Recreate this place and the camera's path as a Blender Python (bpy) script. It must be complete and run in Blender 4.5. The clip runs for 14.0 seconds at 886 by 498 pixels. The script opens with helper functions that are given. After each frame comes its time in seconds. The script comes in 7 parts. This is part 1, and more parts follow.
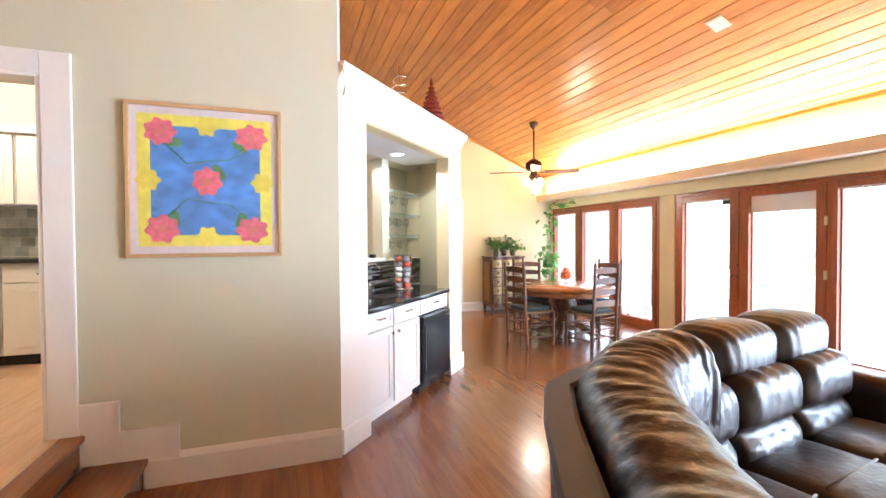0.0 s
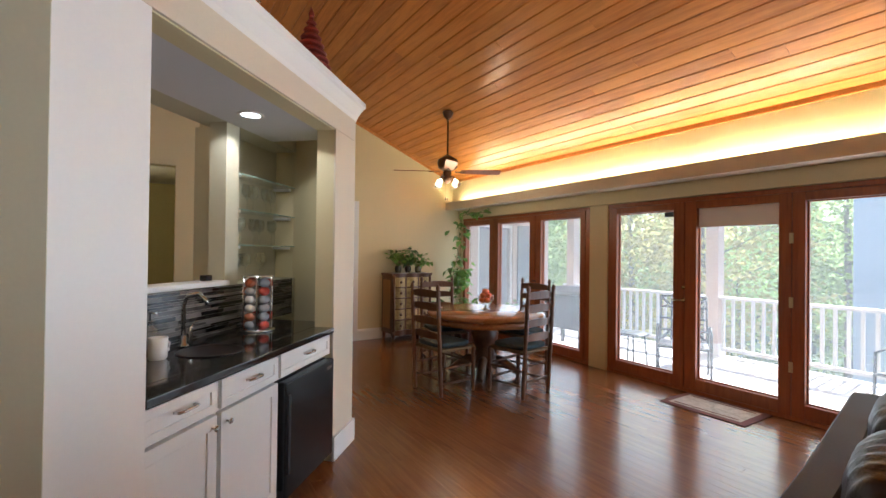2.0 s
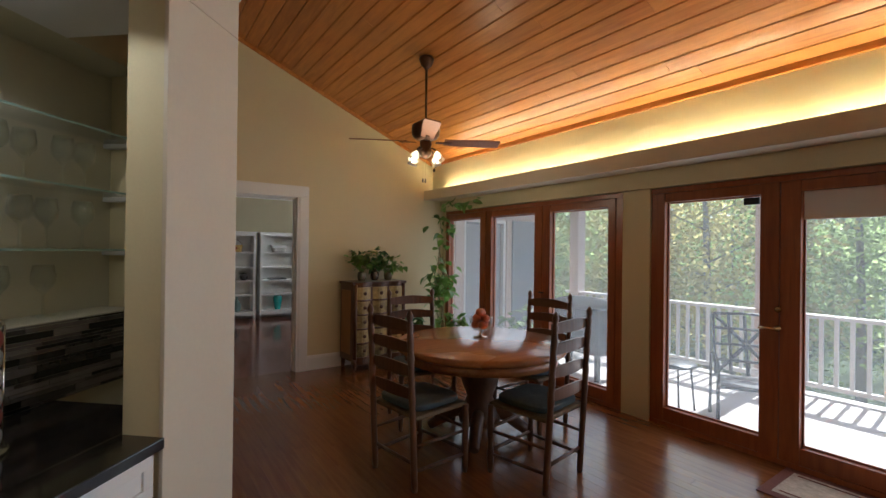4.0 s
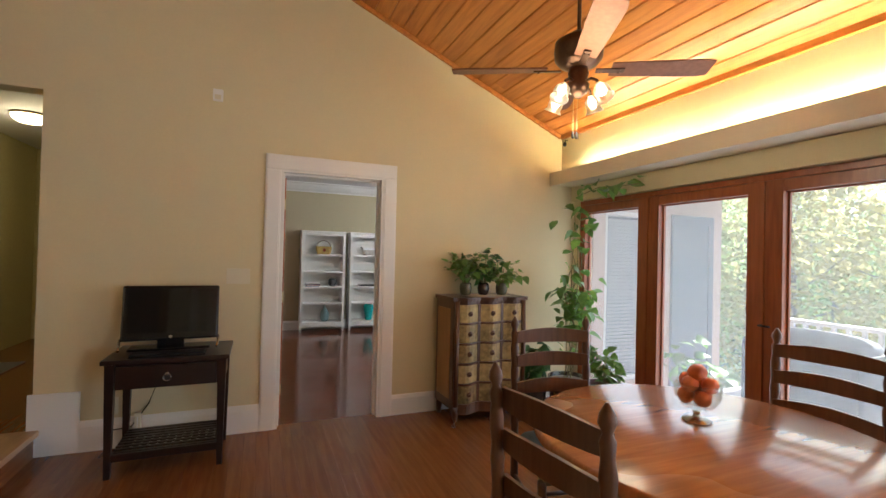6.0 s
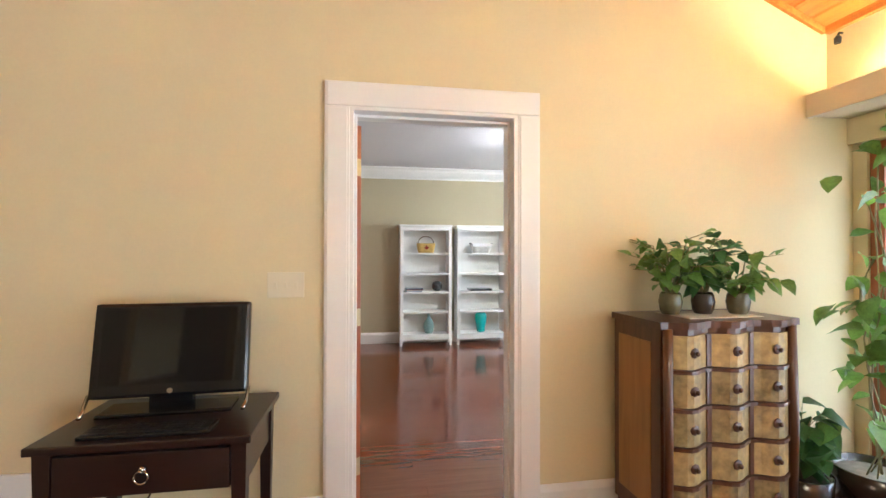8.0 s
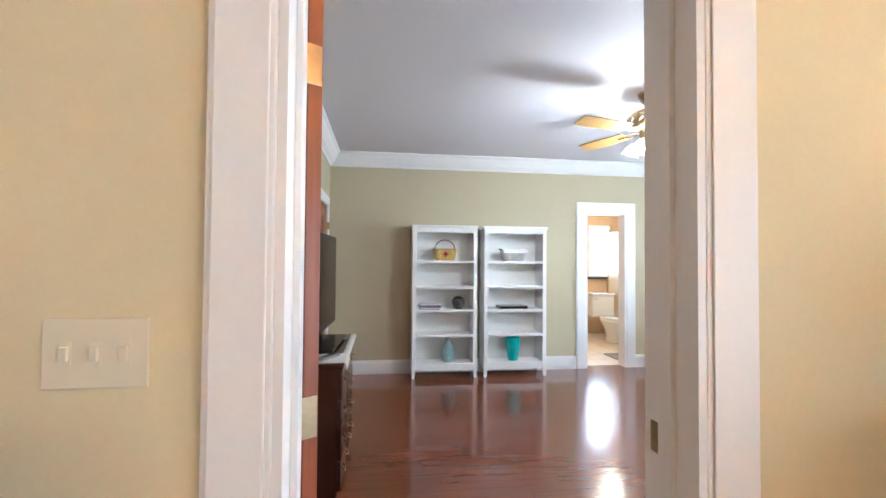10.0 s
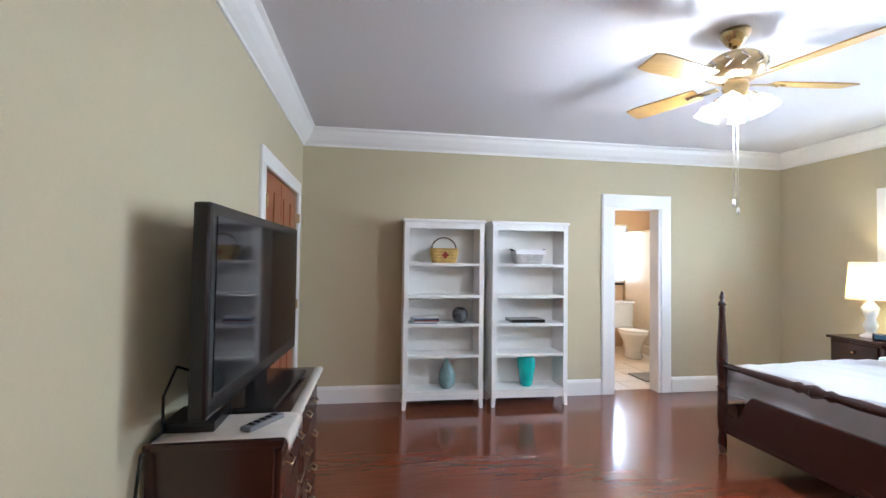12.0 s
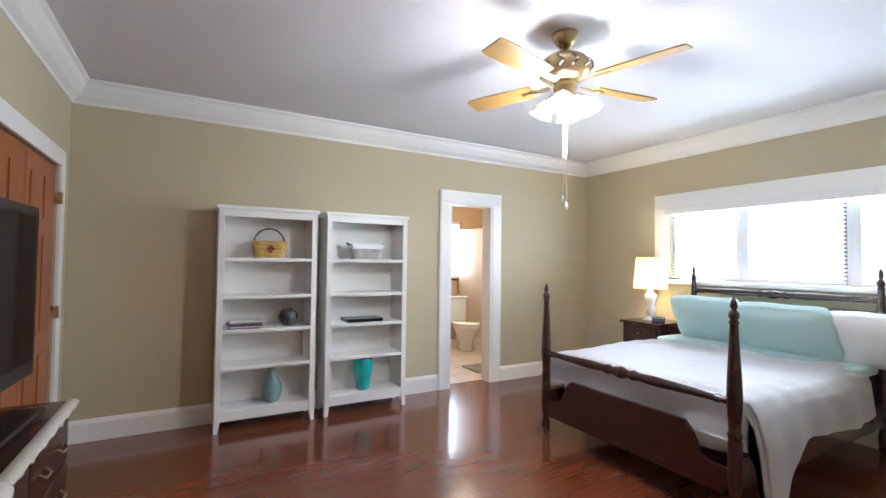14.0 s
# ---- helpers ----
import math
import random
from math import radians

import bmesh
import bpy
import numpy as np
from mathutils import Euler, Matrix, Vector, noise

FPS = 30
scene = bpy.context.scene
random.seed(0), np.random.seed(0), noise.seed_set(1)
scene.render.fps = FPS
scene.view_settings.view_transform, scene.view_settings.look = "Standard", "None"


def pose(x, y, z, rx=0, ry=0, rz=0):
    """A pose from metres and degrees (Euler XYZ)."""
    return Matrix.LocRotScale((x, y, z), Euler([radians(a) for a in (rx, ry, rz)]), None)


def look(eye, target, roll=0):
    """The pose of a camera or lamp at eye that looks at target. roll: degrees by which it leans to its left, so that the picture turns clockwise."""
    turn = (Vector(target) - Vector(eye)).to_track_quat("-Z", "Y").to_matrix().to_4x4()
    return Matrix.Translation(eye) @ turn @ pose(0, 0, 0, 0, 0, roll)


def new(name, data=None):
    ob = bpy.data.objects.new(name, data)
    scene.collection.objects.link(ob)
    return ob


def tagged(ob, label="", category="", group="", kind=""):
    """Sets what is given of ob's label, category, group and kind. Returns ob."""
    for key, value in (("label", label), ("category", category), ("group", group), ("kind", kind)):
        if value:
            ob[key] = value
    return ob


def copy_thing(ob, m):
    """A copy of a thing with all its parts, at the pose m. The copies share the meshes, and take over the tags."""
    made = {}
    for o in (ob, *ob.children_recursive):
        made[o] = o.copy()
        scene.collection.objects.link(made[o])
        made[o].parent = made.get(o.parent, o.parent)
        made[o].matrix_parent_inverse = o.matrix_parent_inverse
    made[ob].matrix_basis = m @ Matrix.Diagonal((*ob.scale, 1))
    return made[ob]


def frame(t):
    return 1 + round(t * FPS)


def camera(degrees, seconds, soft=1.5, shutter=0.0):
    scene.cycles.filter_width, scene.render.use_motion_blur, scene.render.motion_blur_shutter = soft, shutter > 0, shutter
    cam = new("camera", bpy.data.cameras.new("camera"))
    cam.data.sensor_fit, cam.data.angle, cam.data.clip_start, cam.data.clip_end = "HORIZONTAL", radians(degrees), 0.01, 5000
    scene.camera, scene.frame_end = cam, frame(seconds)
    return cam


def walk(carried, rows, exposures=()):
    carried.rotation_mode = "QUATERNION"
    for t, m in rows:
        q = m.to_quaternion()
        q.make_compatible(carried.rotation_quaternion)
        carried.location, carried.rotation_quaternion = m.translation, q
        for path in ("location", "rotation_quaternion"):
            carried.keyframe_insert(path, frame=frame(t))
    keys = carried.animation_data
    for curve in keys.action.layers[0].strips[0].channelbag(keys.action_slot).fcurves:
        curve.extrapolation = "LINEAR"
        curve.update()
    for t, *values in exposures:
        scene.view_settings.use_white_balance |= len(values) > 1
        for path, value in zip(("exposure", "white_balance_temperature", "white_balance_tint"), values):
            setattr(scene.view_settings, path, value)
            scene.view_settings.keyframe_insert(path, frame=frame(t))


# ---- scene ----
cam = camera(89.6, 14.0)
PATH = [
    (0, (0.344, -0.297, 1.376), (1.002, 1.591, 1.335), -0.3),
    (0.5, (0.443, 0.046, 1.389), (1.228, 1.886, 1.378), -0.5),
    (1, (0.586, 0.376, 1.395), (1.494, 2.158, 1.416), -0.5),
    (1.5, (0.741, 0.711, 1.396), (1.736, 2.445, 1.42), 0.1),
    (2, (0.908, 1.042, 1.392), (1.977, 2.733, 1.407), 0.7),
    (4.3, (1.919, 2.6, 1.441), (3.064, 4.24, 1.448), 0.7),
    (4.5, (1.99, 2.734, 1.436), (3.104, 4.395, 1.454), 0.9),
    (5, (2.154, 3.122, 1.413), (3.171, 4.845, 1.429), 1.1),
    (5.5, (2.297, 3.505, 1.408), (3.188, 5.296, 1.419), 1.1),
    (6, (2.412, 3.876, 1.411), (3.176, 5.724, 1.435), 1.4),
    (6.5, (2.509, 4.26, 1.392), (3.116, 6.165, 1.407), 0.6),
    (7, (2.578, 4.662, 1.373), (3.034, 6.61, 1.376), 0.2),
    (7.5, (2.632, 5.076, 1.363), (3.002, 7.041, 1.351), 0.2),
    (8, (2.658, 5.472, 1.354), (2.984, 7.445, 1.373), 0.1),
    (8.5, (2.682, 5.86, 1.361), (2.991, 7.835, 1.404), 0.3),
    (9, (2.739, 6.203, 1.366), (3.037, 8.18, 1.422), 0.1),
    (11.3, (2.766, 7.494, 1.368), (3.01, 9.479, 1.407), 1.1),
    (11.5, (2.782, 7.588, 1.371), (3.034, 9.571, 1.415), 1.3),
    (12, (2.823, 7.809, 1.366), (3.128, 9.785, 1.426), 0.8),
    (12.5, (2.868, 7.956, 1.37), (3.291, 9.909, 1.463), 0.6),
    (13, (2.884, 8.059, 1.352), (3.494, 9.96, 1.462), 1.0),
    (13.5, (2.9, 8.087, 1.343), (3.705, 9.915, 1.443), 0.7),
    (14, (2.928, 8.089, 1.341), (3.907, 9.832, 1.401), 0.7),
]
EXPOSURES = [
    (0.0, 3.5, 5150, 8), (1.0, 2.6, 5250, 8), (2.0, 1.75, 5550, 8), (4.3, 0.85, 5650, 8), (5.0, 0.92, 5700, 8), (5.5, 1.48, 5750, 8), (6.0, 1.85, 5750, 8),
    (7.0, 2.3, 5800, 8), (7.5, 2.72, 5650, 7), (8.0, 2.98, 5500, 6), (9.0, 3.08, 5150, 5), (11.5, 2.58, 5100, 10), (12.5, 2.68, 5200, 10), (14.0, 2.45, 5400, 10),
]
walk(cam, [(t, look(eye, target, roll)) for t, eye, target, roll in PATH], EXPOSURES)

# ---- daylight ----
SUN_AZ, SUN_EL = 86.0, 45.0          # degrees from +y towards +x, and above the horizon
world = bpy.data.worlds.new("sky")
scene.world = world
world.use_nodes = True
wn = world.node_tree.nodes
sky = wn.new("ShaderNodeTexSky")
sky.sky_type = "NISHITA"
sky.sun_disc = False
sky.sun_elevation = radians(SUN_EL)
sky.sun_rotation = radians(SUN_AZ)
world.node_tree.links.new(sky.outputs[0], wn["Background"].inputs[0])
wn["Background"].inputs[1].default_value = 0.15


def lamp(name, kind, m, energy, colour=(1, 1, 1), **settings):
    data = bpy.data.lights.new(name, kind)
    data.energy, data.color = energy, colour
    if kind == "AREA":
        data.shape = "RECTANGLE"
        data.size, data.size_y = settings["size"]
    elif kind == "SUN":
        data.angle = radians(settings["angle"])
    else:
        data.shadow_soft_size = settings["radius"]
    ob = new(name, data)
    ob.matrix_world = m
    return ob


SUN_FROM = Vector((math.sin(radians(SUN_AZ)) * math.cos(radians(SUN_EL)), math.cos(radians(SUN_AZ)) * math.cos(radians(SUN_EL)), math.sin(radians(SUN_EL))))
lamp("sun", "SUN", look(SUN_FROM * 30, (0, 0, 0)), 5.0, (1.0, 0.95, 0.86), angle=0.6)
# sky light through the glazed doors, the bedroom window and the bathroom window
lamp("sky_light_dining", "AREA", look((5.62, 6.2, 1.05), (0, 6.2, 1.05)), 8, (0.93, 0.97, 1.0), size=(2.6, 1.7))
lamp("sky_light_living", "AREA", look((5.62, 3.1, 1.05), (0, 3.1, 1.05)), 8, (0.93, 0.97, 1.0), size=(2.7, 1.7))
# extra light through unseen doors further south, added to brighten the picture wall
lamp("sky_light_south", "AREA", look((5.62, -1.05, 1.05), (0, -1.05, 1.05)), 66, (0.93, 0.97, 1.0), size=(3.3, 1.7))
lamp("sky_light_bedroom", "AREA", look((7.60, 9.95, 1.57), (0, 9.9, 1.55)), 16, (0.93, 0.97, 1.0), size=(2.2, 0.7))
lamp("sky_light_bath", "AREA", look((6.85, 15.0, 1.55), (6.85, 0, 1.55)), 3.5, (0.95, 0.98, 1.0), size=(0.42, 0.95))

# ---- materials ----
def mat(name, colour, rough=0.5, metal=0.0, vary=0.08, grain=30.0, stain=2.0, bump=0.05, spread=0.0, coat=0.0, stretch=(1, 1, 1), sheen=0.0):
    """Paint, cloth, metal or stone: fine grain and broad stains about one colour, with a little relief."""
    m = bpy.data.materials.new(name)
    m.use_nodes = True
    nt = m.node_tree
    n, l = nt.nodes, nt.links
    b = n["Principled BSDF"]
    tc, mp = n.new("ShaderNodeTexCoord"), n.new("ShaderNodeMapping")
    mp.inputs["Scale"].default_value = stretch
    l.new(tc.outputs["Object"], mp.inputs[0])
    fine, broad = n.new("ShaderNodeTexNoise"), n.new("ShaderNodeTexNoise")
    fine.inputs["Scale"].default_value, broad.inputs["Scale"].default_value = grain, stain
    fine.inputs["Detail"].default_value = broad.inputs["Detail"].default_value = 4
    for t in (fine, broad):
        l.new(mp.outputs[0], t.inputs["Vector"])
    add = n.new("ShaderNodeMath")
    add.operation = "ADD"
    l.new(fine.outputs["Fac"], add.inputs[0])
    l.new(broad.outputs["Fac"], add.inputs[1])
    last = add
    if spread:
        info, mul, more = n.new("ShaderNodeObjectInfo"), n.new("ShaderNodeMath"), n.new("ShaderNodeMath")
        mul.operation, more.operation = "MULTIPLY_ADD", "ADD"
        l.new(info.outputs["Random"], mul.inputs[0])
        mul.inputs[1].default_value, mul.inputs[2].default_value = 2 * spread, -spread
        l.new(add.outputs[0], more.inputs[0])
        l.new(mul.outputs[0], more.inputs[1])
        last = more
    ramp = n.new("ShaderNodeMapRange")
    ramp.inputs["From Min"].default_value, ramp.inputs["From Max"].default_value = 0.6, 1.4
    ramp.inputs["To Min"].default_value, ramp.inputs["To Max"].default_value = 1 - vary, 1 + vary
    ramp.clamp = False
    l.new(last.outputs[0], ramp.inputs["Value"])
    mix = n.new("ShaderNodeVectorMath")
    mix.operation = "SCALE"
    mix.inputs[0].default_value = colour[:3]
    l.new(ramp.outputs[0], mix.inputs["Scale"])
    l.new(mix.outputs[0], b.inputs["Base Color"])
    rr = n.new("ShaderNodeMapRange")
    rr.inputs["To Min"].default_value, rr.inputs["To Max"].default_value = max(rough - 0.08, 0.02), min(rough + 0.08, 1)
    l.new(broad.outputs["Fac"], rr.inputs["Value"])
    l.new(rr.outputs[0], b.inputs["Roughness"])
    b.inputs["Metallic"].default_value = metal
    b.inputs["Coat Weight"].default_value = coat
    b.inputs["Coat Roughness"].default_value = 0.12
    b.inputs["Sheen Weight"].default_value = sheen
    if bump:
        bp = n.new("ShaderNodeBump")
        bp.inputs["Strength"].default_value, bp.inputs["Distance"].default_value = bump, 0.01
        l.new(fine.outputs["Fac"], bp.inputs["Height"])
        l.new(bp.outputs[0], b.inputs["Normal"])
    return m


def wood(name, light, dark, along="y", rough=0.35, scale=6.0, coat=0.0, spread=0.25, island=False, bump=0.04):
    """Wood with long grain along one axis, tinted piece by piece."""
    m = bpy.data.materials.new(name)
    m.use_nodes = True
    nt = m.node_tree
    n, l = nt.nodes, nt.links
    b = n["Principled BSDF"]
    tc, mp = n.new("ShaderNodeTexCoord"), n.new("ShaderNodeMapping")
    mp.inputs["Scale"].default_value = [1.0 if a == along else 12.0 for a in "xyz"]
    off = n.new("ShaderNodeVectorMath")
    off.operation = "MULTIPLY_ADD"
    if island:
        pick = n.new("ShaderNodeNewGeometry").outputs["Random Per Island"]
    else:
        pick = n.new("ShaderNodeObjectInfo").outputs["Random"]
    off.inputs[1].default_value = (37.0, 53.0, 71.0)
    l.new(pick, off.inputs[0])
    l.new(tc.outputs["Object"], off.inputs[2])
    l.new(off.outputs[0], mp.inputs[0])
    grain, cloud = n.new("ShaderNodeTexNoise"), n.new("ShaderNodeTexNoise")
    grain.inputs["Scale"].default_value, grain.inputs["Detail"].default_value, grain.inputs["Distortion"].default_value = scale * 0.5, 6, 0.6
    cloud.inputs["Scale"].default_value = 1.6
    l.new(mp.outputs[0], grain.inputs["Vector"])
    l.new(off.outputs[0], cloud.inputs["Vector"])
    add, tone = n.new("ShaderNodeMath"), n.new("ShaderNodeMath")
    add.operation, tone.operation = "MULTIPLY_ADD", "MULTIPLY_ADD"
    l.new(pick, add.inputs[0])
    add.inputs[1].default_value = spread
    l.new(grain.outputs["Fac"], add.inputs[2])
    l.new(cloud.outputs["Fac"], tone.inputs[0])
    tone.inputs[1].default_value = 0.35
    l.new(add.outputs[0], tone.inputs[2])
    ramp = n.new("ShaderNodeValToRGB")
    ramp.color_ramp.elements[0].position, ramp.color_ramp.elements[1].position = 0.42, 0.95 + spread * 0.4
    ramp.color_ramp.elements[0].color, ramp.color_ramp.elements[1].color = (*dark, 1), (*light, 1)
    l.new(tone.outputs[0], ramp.inputs[0])
    l.new(ramp.outputs[0], b.inputs["Base Color"])
    rr = n.new("ShaderNodeMapRange")
    rr.inputs["To Min"].default_value, rr.inputs["To Max"].default_value = max(rough - (0.03 if island else 0.07), 0.03), rough + (0.04 if island else 0.09)
    l.new(cloud.outputs["Fac"], rr.inputs["Value"])
    l.new(rr.outputs[0], b.inputs["Roughness"])
    b.inputs["Coat Weight"].default_value, b.inputs["Coat Roughness"].default_value = coat, 0.1
    bp = n.new("ShaderNodeBump")
    bp.inputs["Strength"].default_value, bp.inputs["Distance"].default_value = bump * (0.4 if island else 1.0), 0.005
    l.new(grain.outputs["Fac"], bp.inputs["Height"])
    l.new(bp.outputs[0], b.inputs["Normal"])
    return m


def glow(name, colour, strength):
    m = bpy.data.materials.new(name)
    m.use_nodes = True
    b = m.node_tree.nodes["Principled BSDF"]
    b.inputs["Base Color"].default_value = (*colour, 1)
    b.inputs["Emission Color"].default_value = (*colour, 1)
    b.inputs["Emission Strength"].default_value = strength
    return m


def glass(name, colour=(1, 1, 1), rough=0.0, ior=1.45):
    m = bpy.data.materials.new(name)
    m.use_nodes = True
    b = m.node_tree.nodes["Principled BSDF"]
    b.inputs["Base Color"].default_value = (*colour, 1)
    b.inputs["Roughness"].default_value = rough
    b.inputs["Transmission Weight"].default_value = 1
    b.inputs["IOR"].default_value = ior
    return m


def pane_glass(name):
    """Thin window glass: clear, with a gloss that grows towards grazing angles and a pale film that hazes the view."""
    m = bpy.data.materials.new(name)
    m.use_nodes = True
    nt = m.node_tree
    out = nt.nodes["Material Output"]
    clear, veil, film, gloss, mix, facing, power, amount = (nt.nodes.new("ShaderNode" + k) for k in ("BsdfTransparent", "BsdfTranslucent", "MixShader", "BsdfGlossy", "MixShader", "LayerWeight", "Math", "Math"))
    gloss.inputs["Roughness"].default_value = 0.02
    facing.inputs["Blend"].default_value = 0.5
    power.operation, amount.operation = "POWER", "MULTIPLY_ADD"
    power.inputs[1].default_value = 5.0
    amount.inputs[1].default_value, amount.inputs[2].default_value = 0.7, 0.025
    # white translucent share that lays a bright haze over the view
    veil.inputs[0].default_value = (0.95, 0.95, 0.95, 1)
    film.inputs[0].default_value = 0.08
    for a, b in ((facing.outputs["Facing"], power.inputs[0]), (power.outputs[0], amount.inputs[0]), (amount.outputs[0], mix.inputs[0]), (clear.outputs[0], film.inputs[1]), (veil.outputs[0], film.inputs[2]), (film.outputs[0], mix.inputs[1]), (gloss.outputs[0], mix.inputs[2]), (mix.outputs[0], out.inputs["Surface"])):
        nt.links.new(a, b)
    return m


def thin_glass(name, tint=(0.97, 0.985, 0.98)):
    """Thin blown glass: clear in the middle, brighter towards its rim."""
    m = bpy.data.materials.new(name)
    m.use_nodes = True
    nt = m.node_tree
    clear, gloss, mix, lw, amount = (nt.nodes.new("ShaderNode" + k) for k in ("BsdfTransparent", "BsdfGlossy", "MixShader", "LayerWeight", "MapRange"))
    clear.inputs[0].default_value = (*tint, 1)
    gloss.inputs["Roughness"].default_value = 0.04
    lw.inputs["Blend"].default_value = 0.3
    amount.inputs["To Min"].default_value, amount.inputs["To Max"].default_value = 0.05, 0.6
    nt.links.new(lw.outputs["Facing"], amount.inputs["Value"])
    nt.links.new(amount.outputs[0], mix.inputs[0])
    nt.links.new(clear.outputs[0], mix.inputs[1])
    nt.links.new(gloss.outputs[0], mix.inputs[2])
    nt.links.new(mix.outputs[0], nt.nodes["Material Output"].inputs["Surface"])
    return m


M_THIN = thin_glass("thin_glass")
M_WALL = mat("wall_paint_sand", (0.68, 0.595, 0.37), 0.75, vary=0.03, grain=90, stain=0.8, bump=0.03)
M_WALL_GREEN = mat("wall_paint_sage", (0.49, 0.43, 0.28), 0.7, vary=0.03, grain=90, stain=0.8, bump=0.03)
M_WALL_KITCHEN = mat("wall_paint_olive", (0.60, 0.59, 0.45), 0.7, vary=0.03, grain=90, stain=0.8, bump=0.03)
M_WHITE = mat("white_gloss_paint", (0.80, 0.79, 0.76), 0.35, vary=0.02, grain=60, bump=0.01)
M_LEDGE = mat("cream_paint", (0.66, 0.58, 0.45), 0.6, vary=0.03, grain=70, bump=0.02)
M_CEIL = mat("ceiling_paint", (0.66, 0.65, 0.67), 0.7, vary=0.02, grain=80, bump=0.04)
M_PINE = wood("orange_pine", (0.66, 0.265, 0.052), (0.38, 0.115, 0.018), "y", 0.36, 5, 0.12, 0.3, True)
M_GAP = mat("dark_gap", (0.05, 0.022, 0.01), 0.8)
M_FLOOR = wood("oak_floor", (0.25, 0.095, 0.028), (0.14, 0.048, 0.013), "y", 0.24, 5, 0.2, 0.12, True, 0.012)
M_FLOOR_BED = wood("cherry_floor", (0.19, 0.052, 0.022), (0.12, 0.030, 0.012), "x", 0.16, 5, 0.4, 0.06, True, 0.012)
M_FLOOR_UP = wood("pale_oak_floor", (0.55, 0.36, 0.20), (0.36, 0.21, 0.10), "y", 0.28, 5, 0.2, 0.3, True)
M_FRAME = wood("mahogany_frame", (0.36, 0.105, 0.03), (0.20, 0.048, 0.014), "z", 0.35, 6, 0.1, 0.2)
M_DOOR = wood("cherry_door", (0.36, 0.105, 0.03), (0.21, 0.052, 0.014), "z", 0.35, 6, 0.15, 0.2)
M_OAK = wood("table_oak", (0.46, 0.19, 0.065), (0.24, 0.085, 0.026), "x", 0.25, 6, 0.3, 0.2)
M_CHAIR = wood("chair_oak", (0.155, 0.068, 0.030), (0.065, 0.026, 0.011), "z", 0.35, 7, 0.1, 0.25)
M_DARK = wood("dark_stained_wood", (0.018, 0.007, 0.006), (0.009, 0.004, 0.004), "x", 0.3, 6, 0.15, 0.2)
M_MAHOG = wood("bed_mahogany", (0.040, 0.012, 0.008), (0.02, 0.006, 0.005), "y", 0.25, 4, 0.3, 0.2)
M_LEATHER = mat("brown_leather", (0.014, 0.007, 0.0045), 0.38, vary=0.4, grain=26, stain=5, bump=0.4, coat=0.06)
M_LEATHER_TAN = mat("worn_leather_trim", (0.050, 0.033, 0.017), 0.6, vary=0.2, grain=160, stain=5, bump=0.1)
M_GRANITE = mat("black_granite", (0.014, 0.012, 0.011), 0.1, vary=0.6, grain=300, stain=30, bump=0.0, coat=0.4)
M_BLACK = mat("black_plastic", (0.007, 0.007, 0.008), 0.22, vary=0.1, grain=200, bump=0.02)
M_SCREEN = mat("dark_screen", (0.004, 0.0045, 0.006), 0.0, vary=0.05, bump=0)
M_SILVER = mat("brushed_nickel", (0.62, 0.60, 0.56), 0.25, 1.0, grain=150, bump=0.01)
M_BRASS = mat("antique_brass", (0.55, 0.43, 0.24), 0.28, 1.0, vary=0.15, grain=60, bump=0.02)
M_BRONZE = mat("oil_rubbed_bronze", (0.12, 0.065, 0.04), 0.35, 0.9, vary=0.2, grain=60, bump=0.02)
M_COPPER = mat("burnished_copper", (0.231, 0.105, 0.061), 0.5, 0.9, vary=0.2, grain=40, bump=0.01)
M_GLASS = glass("clear_glass", (0.97, 0.99, 0.98))
M_PANE = pane_glass("window_pane")
M_TEAL = mat("teal_glass", (0.025, 0.40, 0.38), 0.08, vary=0.25, grain=12, stain=10, bump=0, coat=0.6)
M_TEAL_GREY = mat("grey_green_ceramic", (0.20, 0.31, 0.30), 0.25, vary=0.25, grain=25, stain=8, bump=0.02, coat=0.3)
M_LEAF = mat("leaf_green", (0.11, 0.20, 0.04), 0.4, vary=0.4, grain=40, stain=6, spread=0.3, bump=0.05)
M_LEAF_DEEP = mat("leaf_deep_green", (0.045, 0.115, 0.03), 0.4, vary=0.4, grain=40, stain=6, spread=0.3, bump=0.05)
M_STEM = mat("plant_stem", (0.24, 0.22, 0.10), 0.6, vary=0.3, grain=40)
M_CERAMIC_DARK = mat("dark_glazed_pot", (0.035, 0.022, 0.018), 0.25, vary=0.3, grain=20, coat=0.3)
M_OLIVE_JAR = mat("olive_glazed_jar", (0.11, 0.10, 0.055), 0.2, vary=0.3, grain=30, coat=0.3)
M_MAROON = mat("maroon_pot", (0.10, 0.022, 0.022), 0.35, vary=0.2, grain=30)
M_LINEN = mat("white_cotton", (0.85, 0.85, 0.87), 0.85, vary=0.04, grain=220, stain=4, bump=0.1, sheen=0.2)
M_AQUA = mat("aqua_cotton", (0.48, 0.65, 0.65), 0.85, vary=0.06, grain=220, stain=5, bump=0.1, sheen=0.2)
M_LACE = mat("cream_lace", (0.52, 0.48, 0.41), 0.9, vary=0.12, grain=160, stain=12, bump=0.15)
M_SHADE = mat("ivory_lampshade", (0.85, 0.76, 0.58), 0.8, vary=0.03, grain=200, bump=0.05)
M_FABRIC_BLUE = mat("slate_cushion", (0.05, 0.075, 0.085), 0.85, vary=0.35, grain=60, stain=12, bump=0.1)
M_MESH_GREY = mat("grey_sling_fabric", (0.15, 0.15, 0.16), 0.8, vary=0.2, grain=200, bump=0.1)
M_IRON = mat("black_iron", (0.03, 0.03, 0.032), 0.45, 0.6, vary=0.2, grain=90)
